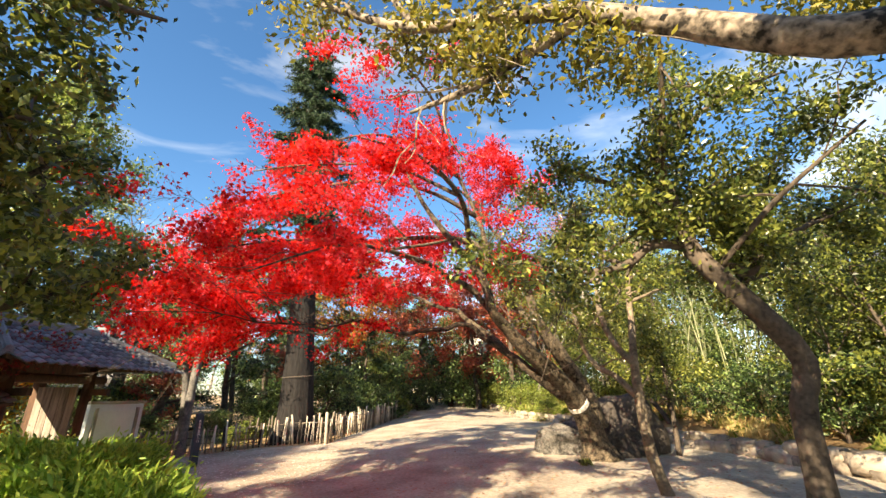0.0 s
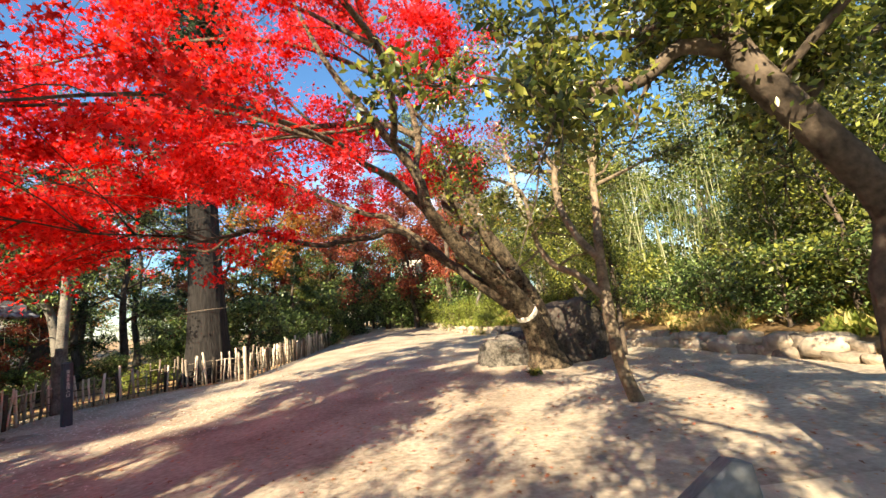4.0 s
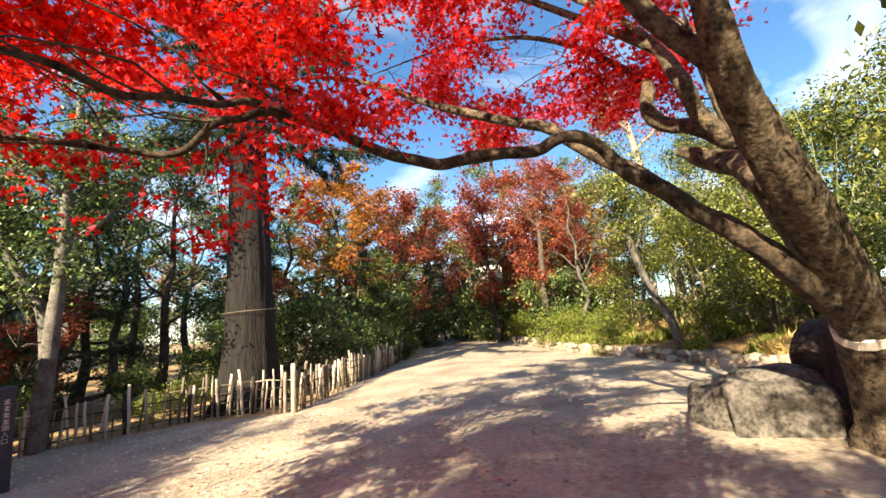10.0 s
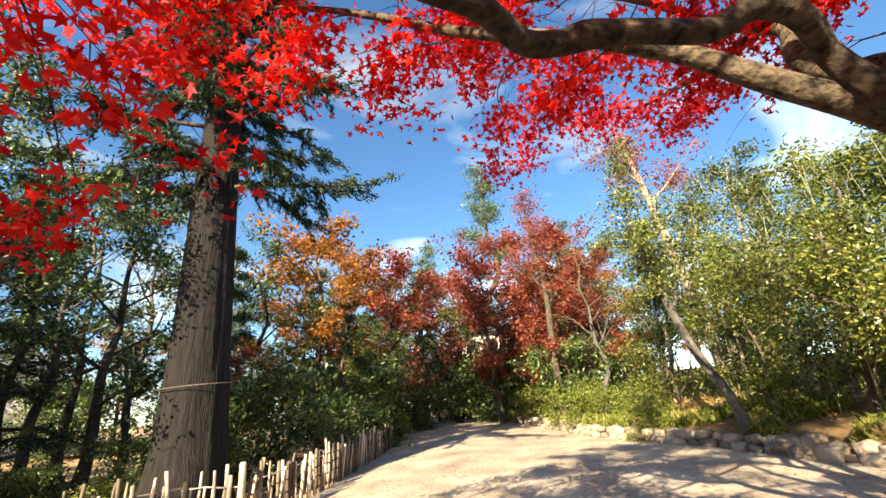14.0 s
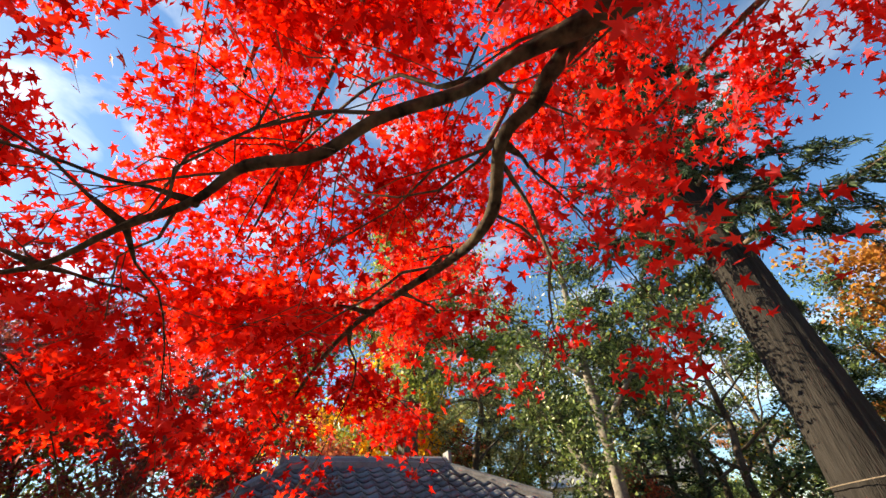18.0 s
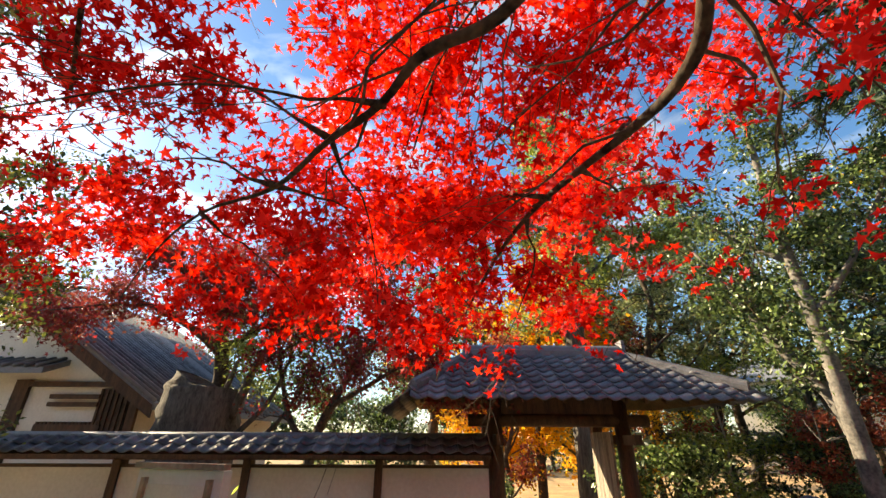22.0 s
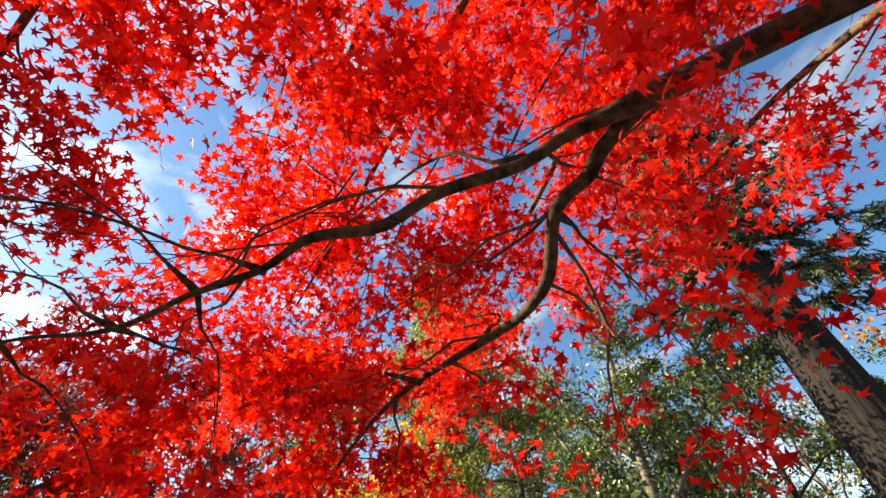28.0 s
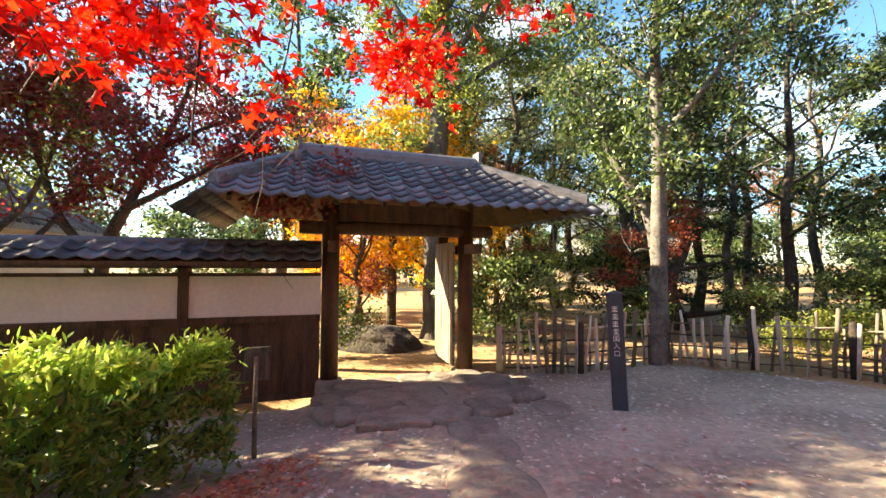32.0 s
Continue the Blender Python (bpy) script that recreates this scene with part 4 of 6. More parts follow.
def gate():
    root = thing("gate", "open wooden garden gate with round posts under a grey tiled roof", "gate")
    for y in (GY0, GY1):
        for x, r in ((GX, 0.13),):
            s = Shape()
            s.tube([(x, y, GZ + 0.12, r), (x, y, GZ + 1.2, r * 0.97), (x, y, GZ + 2.75, r * 0.93)], 16, 0.01, 1)
            part("post", s, WOOD_DARK, root, smooth=True)
        s = Shape()
        s.box(GX - 1.35, y - 0.09, GZ + 0.1, GX - 1.18, y + 0.09, GZ + 2.5)
        part("rear_post", s, WOOD_DARK, root)
        s = Shape()
        s.box(GX - 1.3, y - 0.06, GZ + 2.05, GX + 0.55, y + 0.06, GZ + 2.2)
        part("tie_beam", s, WOOD_DARK, root)
    beam = Shape()
    beam.tube([(GX, GY0 - 0.45, GZ + 2.42, 0.10), (GX, (GY0 + GY1) / 2, GZ + 2.42, 0.105), (GX, GY1 + 0.45, GZ + 2.42, 0.10)], 14, 0.02, 2)
    part("lintel", beam, WOOD_DARK, root, smooth=True)
    s = Shape()
    s.box(GX - 0.03, GY0, GZ + 2.52, GX + 0.03, GY1, GZ + 2.8)
    part("panel", s, WOOD_DARK, root)
    # roof
    y0, y1, x0, x1 = 7.75, 12.75, GX - 1.75, GX + 1.2
    ze, zr = GZ + 2.76, GZ + 3.55
    xr = (x0 + x1) / 2
    ry0, ry1 = y0 + 1.0, y1 - 1.3
    s = Shape()
    top = [(x0, y0, ze), (x1, y0, ze), (x1, y1, ze), (x0, y1, ze), (xr, ry0, zr), (xr, ry1, zr)]
    s.v = top + [(x, y, z - 0.07) for x, y, z in top]
    s.f = [(1, 2, 5, 4), (3, 0, 4, 5), (0, 1, 4), (2, 3, 5), (7, 10, 11, 8), (9, 11, 10, 6), (6, 10, 7), (8, 11, 9), (0, 6, 7, 1), (1, 7, 8, 2), (2, 8, 9, 3), (3, 9, 6, 0)]
    part("roof_deck", s, WOOD_DARK, root)
    for y in np.arange(y0 + 0.15, y1, 0.3):
        f = min(1, (y - y0) / 1.0, (y1 - y) / 1.3)
        s = Shape()
        a, b = Vector((xr + (x1 - xr) * (1 - f), y, ze + (zr - ze) * f - 0.09)), Vector((x1 - 0.04, y, ze - 0.09))
        if (a - b).length > 0.1:
            d = Vector((0, 0.025, 0))
            h = Vector((0, 0, -0.06))
            s.add([a - d, a + d, b + d, b - d, a - d + h, a + d + h, b + d + h, b - d + h], [(0, 3, 2, 1), (4, 5, 6, 7), (0, 1, 5, 4), (1, 2, 6, 5), (2, 3, 7, 6), (3, 0, 4, 7)])
            part("rafter", s, WOOD_DARK, root)
    tw, tl = 0.25, 0.215
    tile = wave_tile("roof_tile", tw, tl + 0.05)
    tile.materials.append(TILE)

    def slope(o, across, down, n_across, n_down, inside):
        nor = across.cross(down).normalized()
        rot = Matrix((across, down, nor)).transposed().to_4x4()
        for r in range(n_down):
            for c in range(n_across):
                p = o + across * (c * tw) + down * (r * tl)
                if inside(p + across * tw * 0.5 + down * tl * 0.5):
                    ob = new("roof_tile", tile)
                    ob.parent = root
                    ob.matrix_basis = Matrix.Translation(p + nor * 0.03) @ rot

    rise = zr - ze
    dn = Vector((x1 - xr, 0, -rise)).normalized()
    slope(Vector((xr, y1, zr)), Vector((0, -1, 0)), dn, 20, 9, lambda p: y0 + 1.0 * max(0, (p.z - ze) / rise) <= p.y <= y1 - 1.3 * max(0, (p.z - ze) / rise))
    dn2 = Vector((0, 1.3, -rise)).normalized()
    slope(Vector((x0, ry1, zr)), Vector((1, 0, 0)), dn2, 12, 8, lambda p: abs(p.x - xr) <= (x1 - xr) * max(0, 1 - (p.z - ze) / rise))
    dn3 = Vector((0, -1.0, -rise)).normalized()
    slope(Vector((x1, ry0, zr)), Vector((-1, 0, 0)), dn3, 12, 8, lambda p: abs(p.x - xr) <= (x1 - xr) * max(0, 1 - (p.z - ze) / rise))

    def ridge(name, a, b, w, h):
        a, b = Vector(a), Vector(b)
        d = (b - a).normalized()
        s = Shape()
        side = d.cross(Vector((0, 0, 1))).normalized()
        prof = [(-w, 0), (-w, h * 0.6), (-w * 0.75, h * 0.66), (-w * 0.6, h), (0, h * 1.25), (w * 0.6, h), (w * 0.75, h * 0.66), (w, h * 0.6), (w, 0)]
        n = len(prof)
        for p in (a, b):
            s.v += [tuple(p + side * q + Vector((0, 0, z))) for q, z in prof]
        s.f = [(k, k + n, (k + 1) % n + n, (k + 1) % n) for k in range(n)] + [tuple(reversed(range(n))), tuple(range(n, 2 * n))]
        part(name, s, TILE, root)

    ridge("ridge", (xr, ry0 - 0.1, zr - 0.02), (xr, ry1 + 0.1, zr - 0.02), 0.11, 0.17)
    for a, b in (((xr, ry1, zr - 0.03), (x1, y1, ze + 0.02)), ((xr, ry1, zr - 0.03), (x0, y1, ze + 0.02)), ((xr, ry0, zr - 0.03), (x1, y0, ze + 0.02)), ((xr, ry0, zr - 0.03), (x0, y0, ze + 0.02))):
        ridge("hip_ridge", a, b, 0.085, 0.13)
    for y, k in ((ry0 - 0.12, -1), (ry1 + 0.12, 1)):
        s = Shape()
        s.box(xr - 0.13, y - 0.03, zr - 0.06, xr + 0.13, y + 0.03, zr + 0.27)
        part("ridge_end_tile", s, TILE, root)
    # the open leaf of the door
    for y, k in ((GY1 - 0.16, -1),):
        s = Shape()
        for i in range(5):
            s.box(GX - 1.1 + i * 0.2, y - 0.02, GZ + 0.2, GX - 0.915 + i * 0.2, y + 0.02, GZ + 2.25)
        part("door", s, WOOD_OLD, root, "weathered plank door leaf folded inward")
    return root


gate()


def base_stones():
    for y in (GY0, GY1):
        s = stone_mesh("base_stone", 0.2, 0.2, 0.17, 3 + y, 4, 0.06, 0.9, 0.3)
        ob = tagged(new("base_stone", s), "squared pale stone under a gate post", "stone", "post stones")
        s.materials.append(STONE)
        ob.matrix_basis = pose(GX, y, GZ + 0.02)
    rnd = np.random.RandomState(3)
    step = thing("stone_step", "low broad step of worn pale flagstones before the gate", "step")
    shapes = []
    for i in range(8):
        me = stone_mesh("flagstone", 0.29, 0.25, 0.055, 40 + i, 3, 0.10, 0.9, 0.3)
        me.materials.append(FLAG)
        shapes.append(me)
    edge = [(-9.0, 8.95), (-7.15, 8.95), (-6.6, 10.2), (-7.3, 11.5), (-9.0, 11.55)]

    def within(x, y):
        return all((bx - ax) * (y - ay) - (by - ay) * (x - ax) > 0.05 for (ax, ay), (bx, by) in zip(edge, edge[1:] + edge[:1]))

    for i in range(6):
        for j in range(7):
            x, y = -8.8 + 0.43 * i + rnd.uniform(-0.06, 0.06), 9.05 + 0.43 * j + 0.2 * (i % 2) + rnd.uniform(-0.06, 0.06)
            if within(x, y) and not (-8.3 < x < -7.5 and 9.6 < y < 10.5):
                ob = new("flagstone", shapes[rnd.randint(8)])
                ob.parent = step
                ob.matrix_basis = pose(x, y, lie(x, y) + 0.03, rnd.uniform(-1, 1), rnd.uniform(-1, 1), rnd.uniform(0, 360))
                ob.scale = (rnd.uniform(0.75, 1.05), rnd.uniform(0.75, 1.0), 1)
    me = stone_mesh("flagstone", 0.42, 0.48, 0.06, 71, 4, 0.06, 0.9, 0.3)
    me.materials.append(FLAG)
    part("flagstone", me, FLAG, step, "large squared slab").matrix_basis = pose(-7.9, 10.05, lie(-7.9, 10.05) + 0.02, 0, 0, 6)
    for i, (x, y, a, b) in enumerate([(-6.6, 10.4, 0.36, 0.28), (-6.0, 10.3, 0.4, 0.3), (-5.35, 10.05, 0.46, 0.34), (-6.9, 11.5, 0.25, 0.2), (-8.2, 11.75, 0.22, 0.2)]):
        me = stone_mesh("stepping_stone", a, b, 0.06, 60 + i, 4, 0.14, 0.9)
        me.materials.append(FLAG)
        ob = tagged(new("stepping_stone", me), "flat worn stepping stone set in the earth before the gate", "stone", "stepping stones")
        ob.matrix_basis = pose(x, y, lie(x, y) - 0.02, 0, 0, rnd.uniform(-20, 20))


base_stones()


# ---- plaster wall beside the gate ----
def garden_wall():
    root = thing("wall_west", "white plaster garden wall with dark timber and a tiled coping", "wall", kind="structure")
    y_end, y_start = 0.95, GY0 - 0.14
    x = GX
    zb = -0.55
    s = Shape()
    s.box(x - 0.05, y_end, zb + 1.02, x + 0.05, y_start, zb + 1.64)
    part("plaster_panel", s, PLASTER, root)
    n = 9
    for i in range(n):
        s = Shape()
        a, b = y_end + (y_start - y_end) * i / n, y_end + (y_start - y_end) * (i + 1) / n - 0.006
        s.box(x - 0.03, a, zb - 0.06, x + 0.03 + 0.004 * (i % 3), b, zb + 0.98)
        part("board", s, WOOD_DARK, root)
    for z, h, d in ((0.98, 0.09, 0.085), (-0.12, 0.09, 0.085), (1.63, 0.045, 0.07), (1.74, 0.08, 0.10)):
        s = Shape()
        s.box(x - d, y_end, zb + z, x + d, y_start, zb + z + h)
        part("rail", s, WOOD_DARK, root)
    for y in (7.2, 5.1, 3.05, 1.0):
        s = Shape()
        s.box(x - 0.1, y - 0.06, zb - 0.45, x + 0.1, y + 0.06, zb + 1.8)
        part("post", s, WOOD_DARK, root)
    s = Shape()
    zt = zb + 1.83
    s.v = [(x - 0.45, y_end - .5, zt), (x + 0.45, y_end - .5, zt), (x, y_end - .5, zt + 0.24), (x - 0.45, y_start, zt), (x + 0.45, y_start, zt), (x, y_start, zt + 0.24)]
    s.v += [(a, b, c - 0.05) for a, b, c in s.v[:2] + s.v[3:5]]
    s.f = [(1, 4, 5, 2), (3, 0, 2, 5), (0, 1, 2), (3, 5, 4), (6, 8, 9, 7), (1, 7, 9, 4), (0, 3, 8, 6)]
    part("coping", s, WOOD_DARK, root)
    tile = wave_tile("coping_tile", 0.25, 0.27)
    tile.materials.append(TILE)
    dn = Vector((0.45, 0, -0.24)).normalized()
    for sgn in (1, -1):
        d = Vector((dn.x * sgn, 0, dn.z))
        across = Vector((0, -1, 0)) * sgn
        nor = across.cross(d).normalized()
        rot = Matrix((across, d, nor)).transposed().to_4x4()
        for r in range(2):
            for c in range(int((y_start - y_end + 0.5) / 0.25)):
                ob = new("coping_tile", tile)
                ob.parent = root
                y = (y_start - 0.25 * c) if sgn > 0 else (y_start - 0.25 * (c + 1))
                ob.matrix_basis = Matrix.Translation(Vector((x, y, zt + 0.25)) + d * (0.02 + r * 0.225) + nor * 0.025) @ rot
    s = Shape()
    s.tube([(x, y_end - 0.5, zt + 0.25, 0.07), (x, y_start, zt + 0.25, 0.07)], 12)
    part("coping_ridge", s, TILE, root, smooth=True)


garden_wall()


# ---- sign post and notice board ----
def letters(text, size):
    """A flat mesh of the text, drawn with the built-in font, centred, facing +x with its top towards +z."""
    cu = bpy.data.curves.new("text", "FONT")
    cu.body, cu.size, cu.align_x, cu.align_y, cu.extrude = text, size, "CENTER", "CENTER", 0.001
    ob = new("text", cu)
    me = bpy.data.meshes.new_from_object(ob.evaluated_get(bpy.context.evaluated_depsgraph_get()))
    bpy.data.objects.remove(ob)
    return me


WHITE_PAINT = surface("white sign paint", (0.62, 0.62, 0.6), (0.8, 0.8, 0.78), 6, 50, 0.6, 0.1, 0.002)


def sign_post():
    root = thing("sign_post", "dark grey leaning wooden sign post with white painted characters", "sign", pose(-6.55, 12.15, lie(-6.55, 12.15) - 0.04, 3.5, 0, 0) @ pose(0, 0, 0, 0, 0, -42))
    s = Shape()
    w = 0.082
    s.box(-w, -w, -0.1, w, w, 1.34)
    s.add([(-w, -w, 1.34), (w, -w, 1.34), (w, w, 1.34), (-w, w, 1.34), (0, 0, 1.37)], [(0, 1, 4), (1, 2, 4), (2, 3, 4), (3, 0, 4)])
    part("post", s, surface("dark sign paint", (0.035, 0.045, 0.06), (0.07, 0.085, 0.11), 4, 40, 0.55, 0.1, 0.003), root)
    for k in range(4):
        z = 1.17 - 0.083 * k
        s = Shape()
        for dz, a in ((0.024, 0.026), (0.006, 0.03), (-0.014, 0.024), (-0.028, 0.03)):
            s.box(w, -a + 0.004 * (k % 2), z + dz - 0.004, w + 0.003, a, z + dz + 0.004)
        s.box(w, -0.005, z - 0.03, w + 0.003, 0.005, z + 0.03)
        part("character", s, WHITE_PAINT, root)
    for k, ch in enumerate("\u5712\u5165\u53e3"):
        ob = part("character", letters(ch, 0.075), WHITE_PAINT, root)
        ob.matrix_basis = pose(w + 0.002, 0, 1.17 - 0.083 * (4 + k), 90, 0, 90)


sign_post()


def notice_board():
    root = thing("notice_board", "white notice board on two grey poles beside the hedge", "sign", pose(-4.72, 6.42, lie(-4.72, 6.42) - 0.35, 0, 0, 70))
    for x in (-0.3, 0.3):
        s = Shape()
        s.tube([(x, 0, -0.1, 0.025), (x, 0, 1.9, 0.025)], 8)
        part("pole", s, BARK_PALE, root, smooth=True)
    s = Shape()
    s.box(-0.37, -0.05, 1.15, 0.37, 0.02, 1.95)
    board = part("cabinet", s, surface("pale grey paint", (0.58, 0.60, 0.62), (0.72, 0.74, 0.76), 2, 30, 0.5, 0.05, 0.002), root)
    s = Shape()
    s.box(-0.26, -0.06, 1.2, 0.26, -0.052, 1.86)
    part("panel", s, WHITE_PAINT, board)
    for a in ((-0.39, 1.955, 0.39, 1.99), (-0.30, 1.18, -0.265, 1.9), (0.265, 1.18, 0.30, 1.9)):
        s = Shape()
        s.box(a[0], -0.08, a[1], a[2], -0.02, a[3])
        part("frame", s, BARK_PALE, board)
    root = thing("marker_post", "short grey stake with a small plate at the hedge's end", "sign", pose(-6.75, 8.35, lie(-6.75, 8.35), 0, 0, 6))
    s = Shape()
    s.tube([(0, 0, -0.1, 0.022), (0, 0, 0.9, 0.02)], 8)
    part("stake", s, BARK_SLIM, root, smooth=True)
    s = Shape()
    s.box(-0.02, -0.1, 0.68, 0.0, 0.12, 0.98)
    part("plate", s, BARK_GREY, root)


notice_board()


# ---- hedge ----
def hedge():
    rnd = np.random.RandomState(21)
    root = thing("hedge", "clipped green evergreen hedge with leaves coloured as sunlit on top", "hedge")
    a, b = np.array([-2.35, 3.25]), np.array([-6.85, 7.65])
    d = (b - a) / np.linalg.norm(b - a)
    nrm = np.array([-d[1], d[0]])
    L = np.linalg.norm(b - a)
    core = Shape()
    for k in range(22):
        f = k / 21 * L
        p = a + d * f
        st = [(p[0], p[1], lie(p[0], p[1]) - 0.1, 0.03), (p[0] + rnd.normal() * 0.1, p[1] + rnd.normal() * 0.1, lie(p[0], p[1]) + 0.7, 0.015)]
        core.tube(st, 5)
        for q in range(8):
            branch(core, rnd, st[0][:3] + np.array([0, 0, 0.2 + 0.08 * q]), rnd.normal(size=3) * (1, 1, 0.3) + (0, 0, 0.5), 0.32, 0.010, 0.003, 0.4, 0, 4, 4)
    tagged(part("branch", core, BARK_DARK, root), kind="stuff")
    n = 130000
    u, w, z = rnd.rand(n) * L, rnd.uniform(-1, 1, n), rnd.rand(n) ** 0.7
    shell = rnd.rand(n) < 0.75
    side = rnd.rand(n)
    w = np.where(shell & (side < 0.6), np.sign(w) * rnd.uniform(0.8, 1.02, n), w)
    z = np.where(shell & (side >= 0.6), rnd.uniform(0.86, 1.02, n), z)
    u = np.where(shell & (side < 0.08), np.where(rnd.rand(n) < 0.5, rnd.uniform(0, 0.08, n), L - rnd.uniform(0, 0.08, n)), u)
    bumpy = np.array([noise.noise((q * 1.3, r * 1.1, 0.5)) for q, r in zip(u, w)])
    wid = 0.76 + 0.26 * bumpy
    xy = a[None, :] + d[None, :] * u[:, None] + nrm[None, :] * (w * wid)[:, None]
    gz = np.array([lie(p[0], p[1]) for p in xy])
    c = np.column_stack([xy, gz + 0.06 + z * (0.98 + 0.34 * bumpy)])
    c += rnd.normal(size=c.shape) * 0.06
    keep = np.array([noise.noise((p[0] * 4.2, p[1] * 4.2, p[2] * 4.6)) for p in c]) > -0.12
    c, z, w = c[keep], z[keep], w[keep]
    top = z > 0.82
    way = np.column_stack([nrm[0] * w, nrm[1] * w, 0.35 + z * 0.8]) + rnd.normal(size=c.shape) * 0.3
    # leaf colour carries the light: shaded green below, sunlit yellow-green on top
    part("foliage", leaves("foliage", c[~top], 0.078, "frond", rnd, 0.15, 0.5, way[~top]), HEDGE_SHADED, root)
    part("foliage", leaves("foliage", c[top], 0.085, "frond", rnd, 0.15, 0.5, way[top]), HEDGE_LIT, root, "yellow-green top leaves with sunlight put into their colour")


hedge()


# ---- trees beside the path ----
def bent_tree(label, rows, twist, bark, leaf_mat, count, size, seed, kind="oval", clump=0.14, zmin=0.0):
    """A tree whose stem and boughs follow given lines; twigs and leaves grow from the boughs."""
    rnd = np.random.RandomState(seed)
    root = thing("tree", label, "tree")
    tips, anchors = Shape(), []
    for k, row in enumerate(rows):
        path = smooth_path(row, 4)
        s = Shape()
        s.tube(path, 10, 0.07, seed + k)
        part("trunk" if k == 0 else "limb", s, bark, root, smooth=True)
        L = np.linalg.norm(np.diff(path[:, :3], axis=0), axis=1).sum()
        f0 = twist if k == 0 else 0.25
        n = int(L * (1 - f0) * 4)
        for j in range(n):
            at = along_path(path, f0 + (1 - f0) * (j + rnd.rand()) / n)
            d = rnd.normal(size=3) * (1, 1, 0.6) + (path[-1][:3] - path[0][:3]) / L * 0.8
            tw = branch(tips, rnd, at[:3], d, rnd.uniform(0.5, 1.1), min(0.02, at[3] * 0.6), 0.004, 0.5, 0.1, 5, 4)
            for q in range(3):
                b0 = along_path(tw, rnd.uniform(0.3, 1))
                t2 = branch(tips, rnd, b0[:3], rnd.normal(size=3) + (tw[-1][:3] - tw[0][:3]), rnd.uniform(0.25, 0.6), 0.007, 0.002, 0.4, 0.1, 3, 3)
                anchors.extend(t2[1:, :3])
            anchors.extend(tw[2:, :3])
    tagged(part("twig", tips, bark, root), kind="stuff")
    a = np.array([p for p in anchors if p[2] > zmin])
    c = a[rnd.randint(len(a), size=count)] + rnd.normal(size=(count, 3)) * clump * np.array([1, 1, 0.8])
    tagged(part("crown", leaves("crown", c, size, kind, rnd, 0.35), leaf_mat, root), kind="stuff")
    return root


bent_tree("crooked evergreen tree with a pale lower trunk on the bare ground",
          [[(3.03, 3.85, -0.2, 0.21), (3.03, 3.85, 0.02, 0.14), (3.06, 3.85, 0.45, 0.115), (3.1, 3.85, 0.9, 0.105), (3.12, 3.85, 1.35, 0.10), (3.24, 3.85, 1.72, 0.10), (3.03, 3.88, 2.1, 0.10), (2.7, 3.92, 2.53, 0.10), (2.48, 3.95, 2.88, 0.085), (2.45, 4.0, 3.4, 0.055), (2.3, 4.1, 4.2, 0.03)],
           [(2.72, 3.92, 2.5, 0.05), (2.85, 4.0, 2.68, 0.048), (3.12, 4.05, 2.62, 0.045), (3.4, 4.1, 2.95, 0.04), (3.9, 4.2, 3.15, 0.03), (4.5, 4.2, 3.5, 0.022), (5.2, 4.1, 3.7, 0.01)],
           [(2.5, 3.95, 2.85, 0.055), (2.15, 4.0, 2.9, 0.05), (1.84, 4.02, 2.68, 0.042), (1.46, 4.1, 2.64, 0.034), (1.2, 4.2, 2.75, 0.022), (0.9, 4.4, 2.95, 0.01)],
           [(2.48, 3.97, 3.0, 0.055), (2.62, 4.3, 3.35, 0.048), (2.4, 4.8, 3.6, 0.04), (1.9, 5.5, 4.0, 0.02)],
           [(2.48, 3.97, 2.95, 0.05), (2.9, 4.3, 3.3, 0.045), (3.3, 4.8, 3.9, 0.04), (3.9, 5.4, 4.4, 0.02)],
           [(2.4, 4.05, 3.7, 0.04), (2.3, 3.6, 4.4, 0.03), (2.1, 3.1, 4.9, 0.015)],
           [(2.45, 4.0, 3.3, 0.04), (1.9, 4.2, 3.7, 0.03), (1.3, 4.5, 4.1, 0.012)],
           [(2.35, 4.05, 3.9, 0.035), (3.2, 4.0, 4.7, 0.025), (4.2, 4.1, 5.2, 0.012)],
           [(3.4, 4.1, 2.95, 0.028), (4.0, 4.7, 3.5, 0.022), (4.8, 5.1, 4.2, 0.01)],
           [(2.9, 3.98, 2.65, 0.04), (3.5, 4.6, 2.7, 0.03), (4.3, 5.2, 2.95, 0.012)],
           [(1.84, 4.02, 2.68, 0.03), (1.75, 4.6, 3.0, 0.022), (1.6, 5.2, 3.3, 0.01)],
           [(2.7, 3.95, 2.6, 0.03), (3.0, 3.4, 3.1, 0.024), (3.5, 2.9, 3.6, 0.012)]],
          0.8, BARK_DARK, GREEN_GLOSSY, 33000, 0.068, 31, zmin=2.3, clump=0.10)
